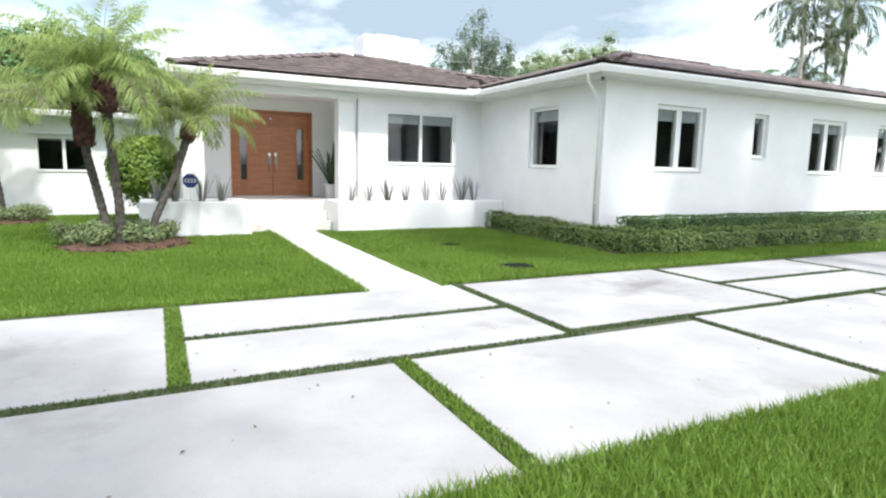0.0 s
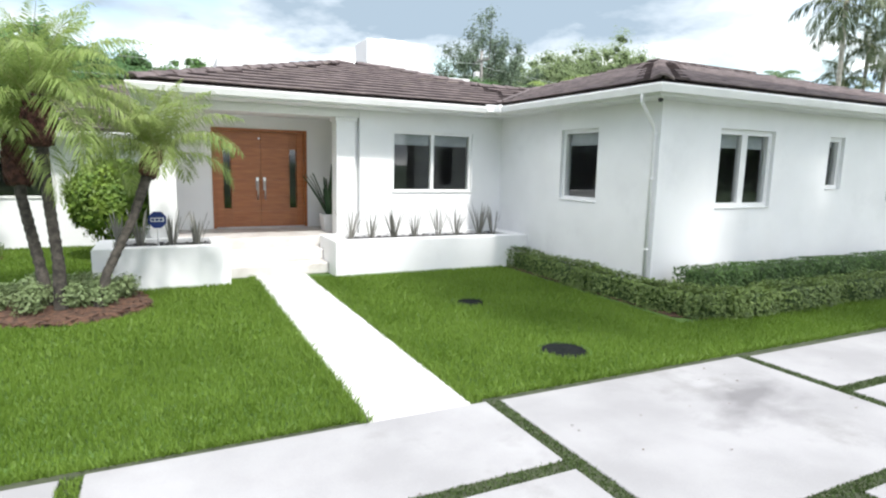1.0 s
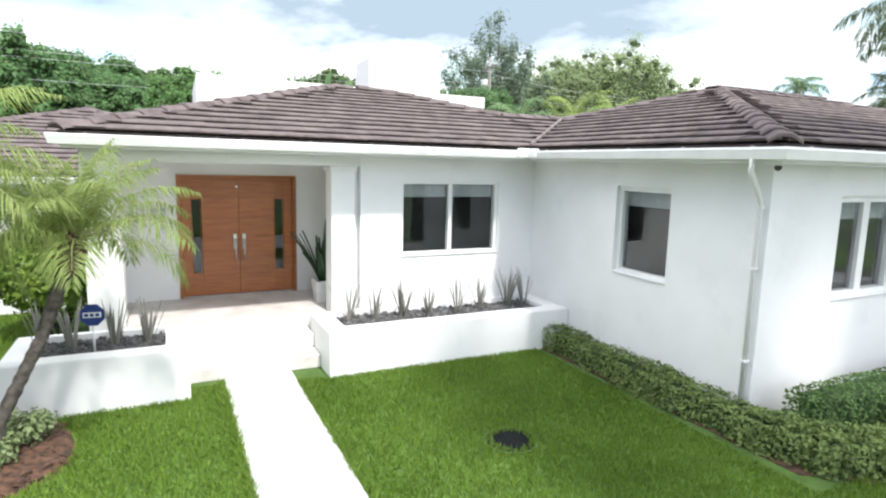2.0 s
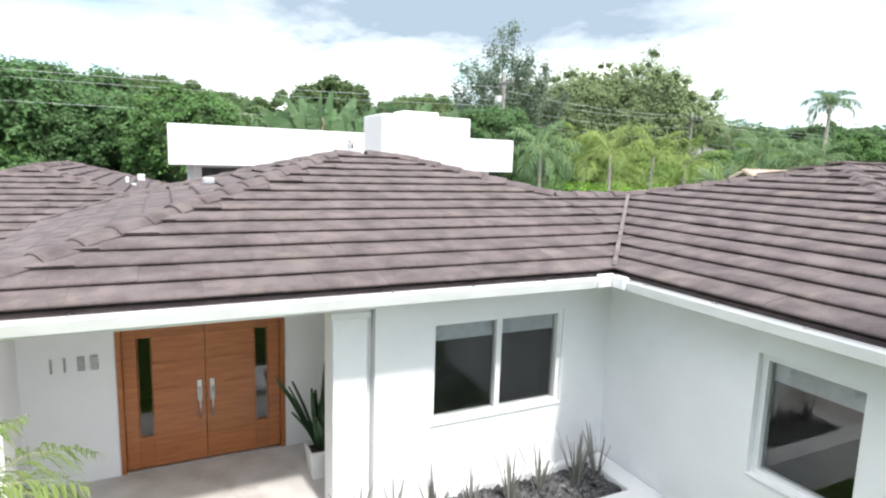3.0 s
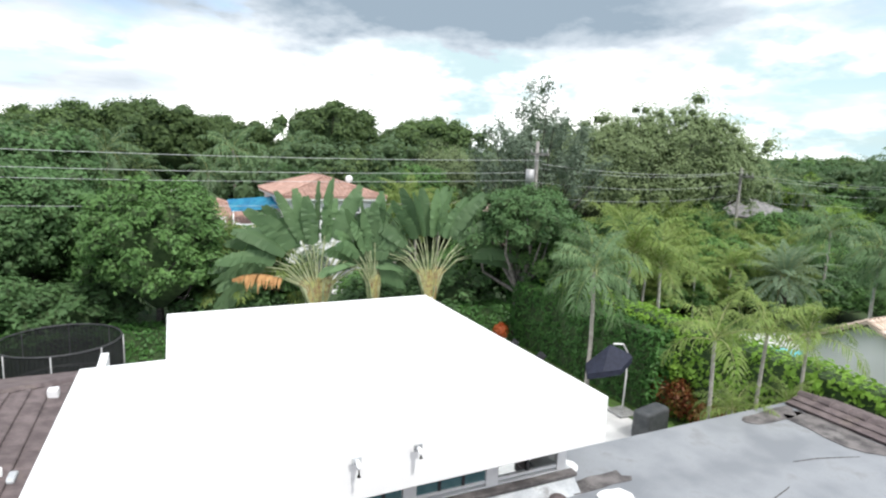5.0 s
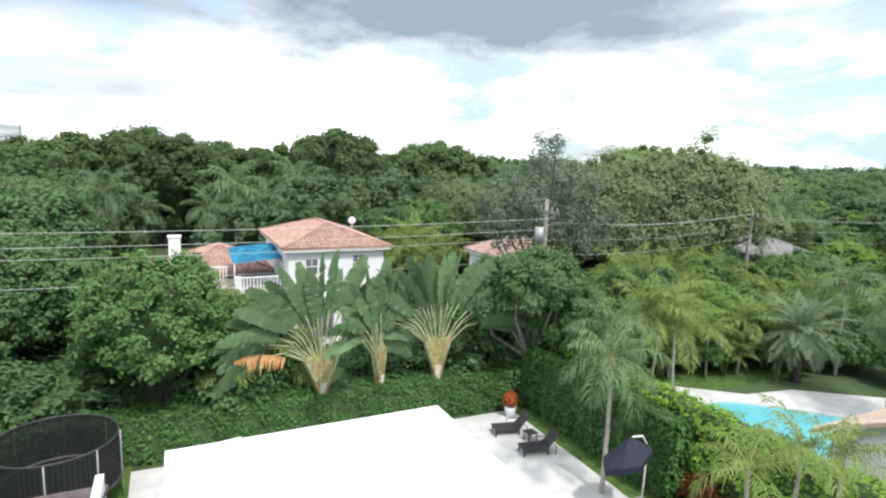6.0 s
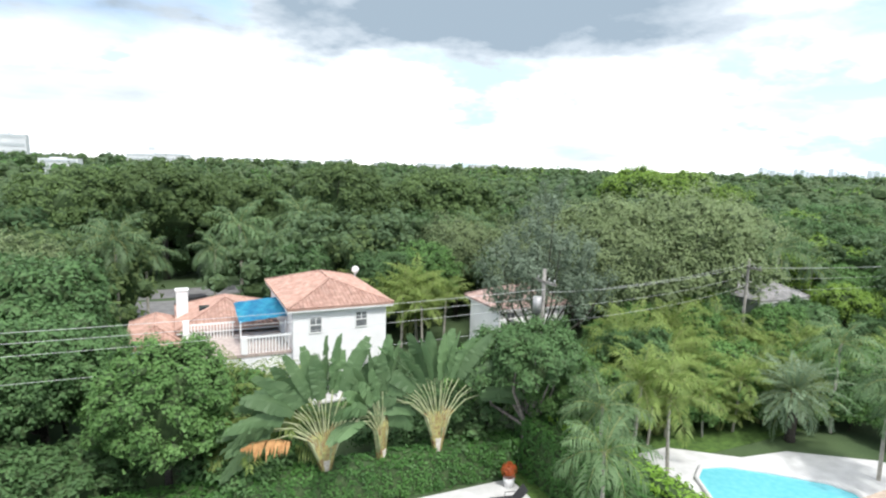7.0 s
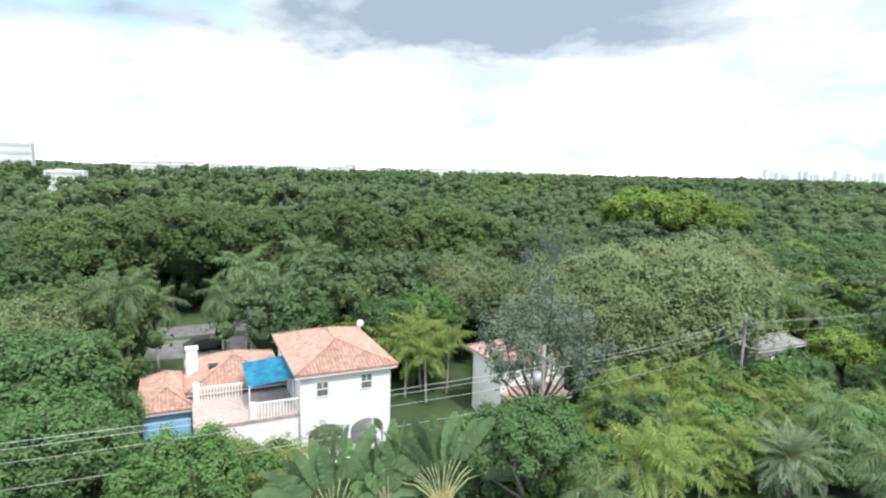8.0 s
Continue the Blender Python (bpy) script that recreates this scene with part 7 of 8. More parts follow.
STAND = [   # kind, x, y, height
    ("deep", -4.3, 52.3, 10.6), ("deep", -2.8, 46.5, 8.6), ("deep", -7.5, 44, 9.8), ("deep", -13, 42, 9.2), ("mid", 2.6, 41.0, 8.5), ("under", -1.0, 41.6, 3.6), ("under", -3.8, 41.2, 4.2), ("under", 5.4, 41.2, 3.4), ("under", -6.6, 42.5, 4.6), ("under", 7.0, 42.4, 4.0), ("under", 16.9, 41.4, 3.8), ("under", 13.4, 42.4, 3.0), ("under", 22.4, 39.6, 4.2), ("under", 24.0, 38.4, 3.4), ("deep", -4.2, 45.0, 7.4), ("low", 5.8, 42.6, 6.0), ("low", -6.5, 41.3, 5.0),
    ("fork", 19.4, 38.4, 8.3), ("mid", 21.8, 37.6, 6.6), ("dark", 23.3, 43.2, 14.0), ("dark", 36.8, 61.0, 14.6), ("grey", 35.5, 49.5, 14.0), ("grey", 38, 53, 15.0), ("grey", 42.6, 49, 15.8), ("grey", 57, 58, 14.2), ("grey", 33, 55, 13.2),
    ("low", 13.6, 46.5, 2.4), ("low", 19.5, 42.5, 5.2), ("low", 23, 42, 4.8), ("low", 27, 44.5, 4.4), ("mid", 30.5, 45, 5.6), ("low", 34, 44, 5.4), ("mid", 38, 44, 6.4), ("low", 7.6, 44.8, 3.4), ("low", 4.8, 46.8, 4.6), ("low", 1.2, 47.2, 4.6), ("low", -2.4, 49.5, 6.4), ("mid", -5.6, 50.5, 8.2),
    ("deep", -1.6, 55.0, 5.6), ("grey", -7.5, 60, 11.5), ("grey", -13, 56, 10.5), ("deep", -12, 50, 9.5),
    ("olive", 2, 97, 15.8), ("olive", -8, 95, 14.6), ("olive", 11, 99, 14.4), ("olive", 22.5, 90, 16.4), ("olive", 31, 92, 13.4), ("olive", 39.5, 92, 15.8), ("olive", 17, 82, 10.5),
    ("deep", 20.5, 64.5, 8.2), ("mid", 25.0, 65, 9.0), ("grey", 30, 68, 11.5), ("grey", 36, 66, 11), ("deep", 14, 70, 8.4), ("mid", 40, 60, 9),
    ("grey", 56, 63, 13.6), ("grey", 62, 60, 13.0), ("grey", 50, 68, 12.5), ("lime", 97, 112, 17), ("lime", 109, 113, 16.5), ("lime", 120, 110, 13.5),
    ("deep", 66, 57, 9), ("deep", 74, 62, 11), ("mid", 70, 52, 8), ("deep", 82, 58, 10.5), ("lime", 76, 50, 8.5), ("deep", 95, 70, 12.4), ("deep", 103, 66, 12), ("mid", 60, 46, 7), ("deep", 54.5, 40.5, 5.0), ("mid", 47, 36, 4.6), ("low", 42, 38, 4.8), ("mid", 57, 38, 8.6), ("deep", 64, 42, 9.6),
    ("deep", 29, 41, 6.4), ("low", 25.5, 40, 4.6), ("low", 44, 30, 5.0), ("mid", 50, 33, 5.0), ("low", 36, 40.5, 5.0),
    ("low", 26.4, 39.4, 2.6), ("low", 28.4, 39.9, 2.3), ("low", 30.5, 39.0, 2.5), ("low", 32.4, 38.2, 2.2), ("low", 34.6, 38.6, 2.5), ("low", 36.6, 37.2, 2.0), ("low", 38.6, 38.4, 2.6), ("low", 40.6, 36.6, 2.2), ("low", 42.6, 37.8, 2.6), ("low", 41.6, 34.8, 2.4), ("low", 42.0, 32.6, 2.6), ("low", 38.2, 36.7, 2.6), ("low", 39.6, 36.2, 2.4), ("under", 41.2, 35.7, 3.0), ("under", 42.6, 36.3, 3.4), ("low", 32.6, 39.6, 4.2), ("low", 40.2, 39.8, 4.4), ("mid", 44.4, 37.6, 5.0), ("low", 35.4, 39.2, 3.9), ("lime", 26.5, 42.5, 4.4), ("low", 30.0, 43.5, 5.4), ("lime", 41.0, 48.5, 7.0), ("lime", 58, 45, 6.4), ("mid", 64, 50, 7.6), ("lime", 72, 57, 9.0), ("low", 31.5, 42.0, 4.6), ("mid", 34.5, 46.5, 6.6), ("deep", 41.5, 46.5, 7.2), ("low", 38.5, 41.2, 4.4), ("mid", 44.5, 42.2, 6.6), ("deep", 48.0, 42.4, 6.4), ("lime", 46.0, 39.5, 3.4), ("low", 49.5, 37.0, 4.4), ("lime", 62, 54, 8.0), ("mid", 68, 46, 8.2), ("lime", 84, 68, 11.0), ("mid", 90, 62, 10.0), ("deep", 58, 60, 10.0), ("grey", 44, 60, 12.5), ("grey", 69, 68, 12.0),
]
rt = random.Random(17)
first = set(PROTO)
H0 = {"deep": 9.0, "mid": 8.0, "grey": 12.0, "olive": 13.0, "dark": 14.0, "lime": 10.0, "fork": 9.2, "under": 4.0, "low": 5.0}
for kind, x, y, h in STAND:
    s = h / H0[kind]
    w = s if h > 4 else s * 1.3
    m = pose(x, y, 0, 0, 0, rt.uniform(0, 360)) @ Matrix.Diagonal((w, w, s, 1))
    if kind in first:
        first.remove(kind)
        PROTO[kind].matrix_basis = m
    else:
        copy_thing(PROTO[kind], m).matrix_basis = m

# palms behind the house
A1 = palm("areca_palm", "yellow green arching areca palm", (24.9, 40.5, 0), [(0, 0, 0), (0.1, 0.05, 1.6), (0.15, 0.1, 3.2)], [0.08, 0.07, 0.06], 15, 2.4, 0.6, 0.022, "areca", 301, "bark_pale", rise=(5, 80), bend=(60, 95), n_leaf=34, rings=0.06, group="areca palms", droop=0.55)
for x, y, s, a in ((24.8, 36.2, 1.5, 260), (26.5, 35.2, 1.3, 120), (30.6, 39.5, 1.2, 50), (27.8, 38.0, 1.15, 300), (20.6, 59.5, 1.5, 20), (22.6, 60.8, 1.6, 140), (24.4, 59.0, 1.4, 240), (21.8, 57.6, 1.3, 75), (19.4, 61.5, 1.4, 310), (6.2, 45.6, 0.9, 100), (35.5, 42.5, 1.2, 190), (40.5, 41.5, 1.15, 70), (44.5, 40.5, 1.2, 250), (29.6, 38.4, 1.0, 33), (31.8, 37.6, 0.9, 140), (34.2, 37.4, 1.05, 260), (36.8, 38.2, 0.95, 75), (39.2, 37.0, 1.05, 190), (41.4, 37.6, 0.95, 310), (28.6, 41.0, 1.45, 15), (30.4, 42.6, 1.5, 95), (32.8, 41.4, 1.35, 170), (34.2, 43.6, 1.5, 310), (33.2, 40.0, 1.1, 220), (39.2, 43.0, 1.4, 130), (42.6, 39.0, 1.2, 15), (47.5, 42.0, 0.8, 77)):
    ob = copy_thing(A1, pose(x, y, 0, 0, 0, a) @ Matrix.Scale(s, 4))


def areca_clump(at, height, n_stem, seed, leaf_mat="areca", spread=0.75):
    """Many cane stems from one root, each with a plume of arching fronds, leafy down to the ground."""
    ob = thing("areca_clump", "bushy yellow green areca palm with many cane stems", "palm", at, "areca clumps")
    r = np.random.default_rng(seed)
    canes, ribs, arr = bmesh.new(), [], []
    for k in range(n_stem):
        az, t = 2.39996 * k + r.uniform(-0.3, 0.3), math.sqrt((k + 0.5) / n_stem)
        h = height * 0.52 * r.uniform(0.55, 1.0) * (1.1 - 0.55 * t)
        lean = spread * t
        top = np.array([lean * math.cos(az), lean * math.sin(az), h])
        tube(canes, [(0.25 * t * math.cos(az), 0.25 * t * math.sin(az), -0.05), tuple(top * np.array([0.6, 0.6, 0.5])), tuple(top)], [0.05, 0.045, 0.035], 5, cap=False)
        for j in range(7):
            a2 = az + r.normal(0, 1.3)
            L = height * r.uniform(0.36, 0.5)
            q = frond_rib(top, a2, radians(r.uniform(35, 85)), L, radians(r.uniform(70, 125)), n=7)
            ribs.append(q)
            arr.append(frond_arrays(q, 22, 0.105 * height, 0.006 * height, r, 0.55, 0.3))
    tagged(part("canes", canes, M["stem"], ob), kind="stuff")
    part("frond_ribs", rib_bm(ribs, 0.018, 0.004, 3), M["stem"], ob)
    mesh_part("fronds", np_mesh("fronds", np.concatenate(arr)), M[leaf_mat], ob)
    return ob


AC = areca_clump((28.6, 41.4, 0), 5.6, 11, 321)
for x, y, s, a in ((29.4, 38.9, 0.78, 10), (33.6, 37.9, 0.72, 100), (37.0, 37.6, 0.8, 220), (39.4, 36.4, 0.8, 310), (26.4, 39.4, 0.75, 60), (30.4, 40.6, 1.05, 40), (32.2, 39.6, 0.95, 110), (34.4, 39.4, 1.0, 200), (26.8, 42.8, 1.1, 290), (30.0, 43.4, 1.3, 15), (33.0, 42.2, 1.25, 150), (36.4, 40.6, 1.1, 260), (39.0, 39.2, 1.0, 330), (41.6, 40.6, 1.2, 80), (24.6, 42.0, 0.95, 190), (36.0, 44.0, 1.3, 45), (43.6, 37.6, 1.0, 120), (46.8, 39.8, 0.8, 220), (51.4, 40.2, 0.8, 300), (49.0, 36.4, 1.1, 20), (6.2, 42.2, 1.5, 95), (22.2, 62.4, 1.6, 60), (25.0, 66.0, 1.7, 170), (19.4, 66.0, 1.5, 250)):
    copy_thing(AC, pose(x, y, 0, 0, 0, a) @ Matrix.Scale(s, 4))
A2 = palm("slim_areca_palm", "slim areca palm with a pale trunk behind the flat roof", (15.7, 23.2, 0), [(0, 0, 0), (0.08, 0, 2.5), (0.02, 0.05, 5.0)], [0.07, 0.055, 0.045], 10, 2.0, 0.5, 0.02, "areca", 305, "bark_pale", rise=(0, 78), bend=(70, 120), n_leaf=30, rings=0.05, group="slim areca palms", droop=0.6)
for x, y, s, a in ((17.85, 23.3, 1.0, 150), (19.25, 23.1, 0.95, 250), (16.3, 22.9, 0.62, 80), (16.9, 23.5, 0.55, 20), (18.5, 22.9, 0.6, 310)):
    copy_thing(A2, pose(x, y, 0, 0, 0, a) @ Matrix.Scale(s, 4))
F1 = palm("feather_palm", "slender feather palm with a pale ringed trunk", (17.6, 30.2, 0), [(0, 0, 0), (0.05, 0, 2.6), (0.0, 0.05, 5.3)], [0.1, 0.08, 0.075], 17, 2.5, 0.7, 0.026, "palm", 302, "bark_pale", rise=(-30, 70), bend=(70, 125), n_leaf=30, rings=0.05, group="feather palms", droop=0.7)
for x, y, s, a in ((20.4, 33.6, 1.0, 75), (-1.5, 70, 1.65, 0), (-3.2, 72, 1.5, 60), (0.8, 71.5, 1.35, 130), (9.2, 76, 1.75, 10), (6.6, 73.5, 1.35, 200), (12.0, 75, 1.4, 80), (16.4, 80.5, 1.85, 150), (38, 80, 1.6, 70), (8.5, 46.5, 0.6, 30), (10.8, 47.5, 0.66, 190), (58, 52, 1.6, 110), (46.2, 41.2, 0.8, 40), (40, 35, 1.1, 80), (36.5, 28.6, 1.0, 10), (61, 50.5, 1.3, 260), (34.9, 28.4, 0.95, 20), (36.6, 30.4, 1.05, 140)):
    copy_thing(F1, pose(x, y, 0, 0, 0, a) @ Matrix.Scale(s, 4))
palm("silver_date_palm", "silvery green date palm with a dense round head", (36.4, 35.2, 0), [(0, 0, 0), (0, 0, 1.5), (0, 0, 3.1)], [0.3, 0.27, 0.3], 52, 3.1, 0.55, 0.024, "silver", 303, "bark", boot=0.7, rise=(-35, 80), bend=(45, 80), n_leaf=40)
T1 = palm("tall_palm", "tall slender palm with a pale trunk beyond the wing", (0, 0, 0), [(0, 0, 0), (0.2, 0, 4.0), (0.15, 0, 8.0), (0.05, 0, 11.5)], [0.18, 0.14, 0.12, 0.12], 13, 3.2, 0.8, 0.03, "palm_dark", 304, "bark_pale", rise=(-40, 70), bend=(60, 110), n_leaf=48, rings=0.03, group="tall palms", droop=0.85)
T1.matrix_basis = pose(25.7, 17.0, 0) @ Matrix.Scale(0.8, 4)
for x, y, s, a in ((29.4, 17.0, 1.04, 130), (28.1, 17.2, 0.84, 60), (27.2, 17.6, 0.68, 10), (26.6, 17.2, 0.6, 250)):
    copy_thing(T1, pose(x, y, 0, 0, 0, a) @ Matrix.Scale(s, 4))
palm("arching_palm", "yellow green palm with arching fronds and a pale trunk", (51.4, 37.7, 0), [(0, 0, 0), (0.3, 0, 4.0), (0.3, 0, 7.6), (0.4, 0, 10.2)], [0.2, 0.16, 0.14, 0.12], 12, 2.9, 0.75, 0.036, "palm", 311, "bark_pale", rise=(10, 78), bend=(105, 160), n_leaf=40, rings=0.05, droop=0.75)

# ---- neighbouring houses ----
def clay_rows(bm, corners, up, pitch_z, row=0.32, width=0.26):
    """Barrel tiles as rounded ribs up a slope with steps at each course."""
    o = min(corners, key=lambda c: c.z)
    uh = Vector((up[0], up[1], 0))
    v = (uh + Vector((0, 0, pitch_z))).normalized()
    n = Vector((-up[0] * pitch_z, -up[1] * pitch_z, 1)).normalized()
    u = v.cross(n).normalized()
    poly = [((c - o).dot(u), (c - o).dot(v)) for c in corners]
    if area(poly) < 0:
        poly = poly[::-1]
    us, vs = [p[0] for p in poly], [p[1] for p in poly]
    uu = min(us)
    while uu < max(us):
        strip = [(uu, min(vs)), (uu + width, min(vs)), (uu + width, max(vs)), (uu, max(vs))]
        got = [(uu + width / 2, 0)]
        lo, hi = None, None
        for i in range(len(poly)):
            a, b = poly[i], poly[(i + 1) % len(poly)]
            if (a[0] - uu - width / 2) * (b[0] - uu - width / 2) < 0:
                t = (uu + width / 2 - a[0]) / (b[0] - a[0])
                q = a[1] + t * (b[1] - a[1])
                lo, hi = (q if lo is None else min(lo, q)), (q if hi is None else max(hi, q))
        if lo is not None and hi - lo > 0.05:
            k = lo
            while k < hi:
                e = min(k + row, hi)
                c0, c1 = uu + 0.02, uu + width - 0.02
                ring = [[bm.verts.new(o + u * (c0 + (c1 - c0) * f) + v * w + n * (h + bump)) for f, bump in ((0, 0.0), (0.25, 0.05), (0.75, 0.05), (1, 0.0))] for w, h in ((k, 0.05), (e, 0.015))]
                for j in range(3):
                    bm.faces.new((ring[0][j], ring[0][j + 1], ring[1][j + 1], ring[1][j]))
                k += row
        uu += width


def hip_roof(parent, x0, y0, x1, y1, z, rise, mat, over=0.4):
    """A hipped clay roof on an eave rectangle: plate and rows of barrel tiles for each slope."""
    x0, y0, x1, y1 = x0 - over, y0 - over, x1 + over, y1 + over
    w = min(x1 - x0, y1 - y0) / 2
    if x1 - x0 > y1 - y0:
        r0, r1 = Vector((x0 + w, (y0 + y1) / 2, z + rise)), Vector((x1 - w, (y0 + y1) / 2, z + rise))
        quads = [([Vector((x0, y0, z)), Vector((x1, y0, z)), r1, r0], (0, 1)), ([Vector((x1, y0, z)), Vector((x1, y1, z)), r1], (-1, 0)), ([Vector((x1, y1, z)), Vector((x0, y1, z)), r0, r1], (0, -1)), ([Vector((x0, y1, z)), Vector((x0, y0, z)), r0], (1, 0))]
    else:
        r0, r1 = Vector(((x0 + x1) / 2, y0 + w, z + rise)), Vector(((x0 + x1) / 2, y1 - w, z + rise))
        quads = [([Vector((x0, y0, z)), Vector((x1, y0, z)), r0], (0, 1)), ([Vector((x1, y0, z)), Vector((x1, y1, z)), r1, r0], (-1, 0)), ([Vector((x1, y1, z)), Vector((x0, y1, z)), r1], (0, -1)), ([Vector((x0, y1, z)), Vector((x0, y0, z)), r0, r1], (1, 0))]
    pitch = rise / w
    bm, tiles = bmesh.new(), bmesh.new()
    for c, up in quads:
        slab(bm, [tuple(q) for q in c], 0.1)
        clay_rows(tiles, c, up, pitch)
    roof_ob = part("roof", bm, mat, parent)
    tagged(part("roof_tiles", tiles, mat, roof_ob), kind="stuff")
    bm = bmesh.new()
    corners = [Vector((x0, y0, z)), Vector((x1, y0, z)), Vector((x1, y1, z)), Vector((x0, y1, z))]
    ends = [r0, r0, r1, r1] if y1 - y0 >= x1 - x0 else [r0, r1, r1, r0]
    up = Vector((0, 0, 0.07))
    for a, b in list(zip(corners, ends)) + [(r0, r1)]:
        if (b - a).length > 0.2:
            tube(bm, [tuple(a + up), tuple(b + up)], 0.09, 6)
    part("ridge_tiles", bm, mat, roof_ob)
    part("fascia", new_box(x0 + 0.03, y0 + 0.03, z - 0.22, x1 - 0.03, y1 - 0.03, z - 0.101), M["trim"], parent)


def small_window(parent, x, y, z, w=0.85, h=1.1, face="y"):
    """A window on a wall that faces the camera: frame, muntins and dark glass, all a little proud."""
    fr = bmesh.new()
    for q in ((x - w / 2, z - h / 2, x - w / 2 + 0.07, z + h / 2), (x + w / 2 - 0.07, z - h / 2, x + w / 2, z + h / 2), (x - w / 2 + 0.07, z + h / 2 - 0.07, x + w / 2 - 0.07, z + h / 2), (x - w / 2 + 0.07, z - h / 2, x + w / 2 - 0.07, z - h / 2 + 0.07), (x - w / 2 + 0.07, z - 0.03, x + w / 2 - 0.07, z + 0.03), (x - 0.025, z + 0.03, x + 0.025, z + h / 2 - 0.07)):
        box(fr, q[0], y - 0.06, q[1], q[2], y - 0.004, q[3])
    win = part("window", fr, M["trim"], parent)
    part("pane", new_box(x - w / 2 + 0.07, y - 0.035, z - h / 2 + 0.07, x + w / 2 - 0.07, y - 0.02, z + h / 2 - 0.07), M["blind_glass"], win)


M["blind_glass"] = mottled("glass_with_blinds", (0.10, 0.11, 0.115), (0.2, 0.21, 0.22), 6.0, 0.12, 0.0, 10)
M["dark_glass"] = mottled("dim_far_glass", (0.02, 0.025, 0.03), (0.05, 0.06, 0.065), 2.0, 0.08, 0.0, 10)
M["deck_tile"] = mottled("pink_deck_tile", (0.36, 0.29, 0.26), (0.48, 0.40, 0.36), 3.0, 0.7, 0.1, 12)
villa = thing("villa", "white two storey villa with a clay tile roof and arcade", "house")
part("wall", new_box(9.85, 50.8, 2.9, 16.1, 60.0, 6.4), M["stucco"], villa)
# ground floor arcade: piers with arches between
bm = bmesh.new()
for x0, x1 in ((9.85, 10.35), (12.75, 13.25), (15.6, 16.1)):
    box(bm, x0, 50.8, 0, x1, 51.2, 2.9)
for a, b in ((10.35, 12.75), (13.25, 15.6)):
    c, w = (a + b) / 2, (b - a) / 2
    m = 12
    for k in range(m):
        t0, t1 = math.pi * k / m, math.pi * (k + 1) / m
        p0, p1 = (c - w * math.cos(t0), 2.0 + 0.75 * math.sin(t0)), (c - w * math.cos(t1), 2.0 + 0.75 * math.sin(t1))
        f = [bm.verts.new((p[0], 50.8, z)) for p, z in ((p0, p0[1]), (p1, p1[1]), (p1, 2.9), (p0, 2.9))]
        g = [bm.verts.new((v.co.x, 51.2, v.co.z)) for v in f]
        bm.faces.new(f); bm.faces.new(g[::-1]); bm.faces.new((f[1], f[0], g[0], g[1]))
part("arcade", bm, M["stucco"], villa)
part("back_wall", new_box(9.85, 54.5, 0, 16.1, 60, 2.9), M["stucco"], villa)
part("terrace_floor", new_box(9.5, 50.5, 0, 16.4, 54.4, 0.12), M["walkway"], villa)
hip_roof(villa, 9.85, 50.8, 16.1, 60.0, 6.5, 1.15, M["terracotta"])
small_window(villa, 11.3, 50.8, 5.3)
small_window(villa, 14.35, 50.8, 5.45)
# side wing with balcony
part("side_wall", new_box(3.4, 51.25, 0, 6.9, 61.5, 3.44), M["stucco"], villa)
part("side_wall", new_box(6.91, 54.46, 0, 9.84, 61.5, 3.44), M["stucco"], villa)
part("upper_wall", new_box(3.6, 57.2, 3.66, 9.84, 61.5, 3.87), M["stucco"], villa)
part("balcony_floor", new_box(3.35, 51.2, 3.45, 9.84, 57.95, 3.65), M["deck_tile"], villa)
# arch under the front bay of the balcony
bm = bmesh.new()
box(bm, 9.35, 51.25, 0, 9.84, 51.6, 3.44)
box(bm, 6.91, 51.25, 0, 7.35, 51.6, 3.44)
for k in range(12):
    t0, t1 = math.pi * k / 12, math.pi * (k + 1) / 12
    p0, p1 = (8.35 - math.cos(t0), 1.45 + 0.65 * math.sin(t0)), (8.35 - math.cos(t1), 1.45 + 0.65 * math.sin(t1))
    f = [bm.verts.new((p[0], 51.25, z)) for p, z in ((p0, p0[1]), (p1, p1[1]), (p1, 3.44), (p0, 3.44))]
    g = [bm.verts.new((v.co.x, 51.6, v.co.z)) for v in f]
    bm.faces.new(f); bm.faces.new(g[::-1]); bm.faces.new((f[1], f[0], g[0], g[1]))
bmesh.ops.remove_doubles(bm, verts=bm.verts, dist=0.0005)
part("balcony_arch", bm, M["stucco"], villa)
part("balcony_post", new_box(6.72, 51.15, 3.66, 7.12, 51.5, 4.75), M["white_roof"], villa)
part("balcony_post", new_box(3.45, 55.2, 3.66, 3.85, 55.6, 5.0), M["white_roof"], villa)
for x0, x1, y in ((3.9, 6.75, 55.4), (7.16, 9.8, 51.3)):
    rail = part("railing", new_box(x0, y, 4.62, x1, y + 0.08, 4.72), M["trim"], villa)
    for k in range(int((x1 - x0) / 0.2)):
        part("baluster", new_box(x0 + 0.05 + k * 0.2, y + 0.02, 3.65, x0 + 0.12 + k * 0.2, y + 0.06, 4.62), M["trim"], rail)
hip_roof(villa, 3.3, 56.4, 9.6, 63.5, 4.1, 1.4, M["terracotta"], 0.3)
hip_roof(villa, 0.2, 55.5, 3.3, 62.0, 3.4, 1.0, M["terracotta"], 0.3)
part("low_wall", new_box(0.3, 55.6, 0, 3.3, 62.0, 3.35), M["pale_blue"], villa, "blue painted low wing")
chim = part("chimney", new_box(3.1, 59.6, 4.0, 3.9, 60.3, 6.15, bevel=0.02), M["stucco"], villa)
part("chimney_cap", new_box(3.04, 59.54, 6.15, 3.96, 60.36, 6.27, bevel=0.02), M["white_roof"], chim)
part("skylight", new_box(4.6, 58.6, 4.75, 5.5, 59.3, 5.1, bevel=0.02), M["dark_glass"], villa)
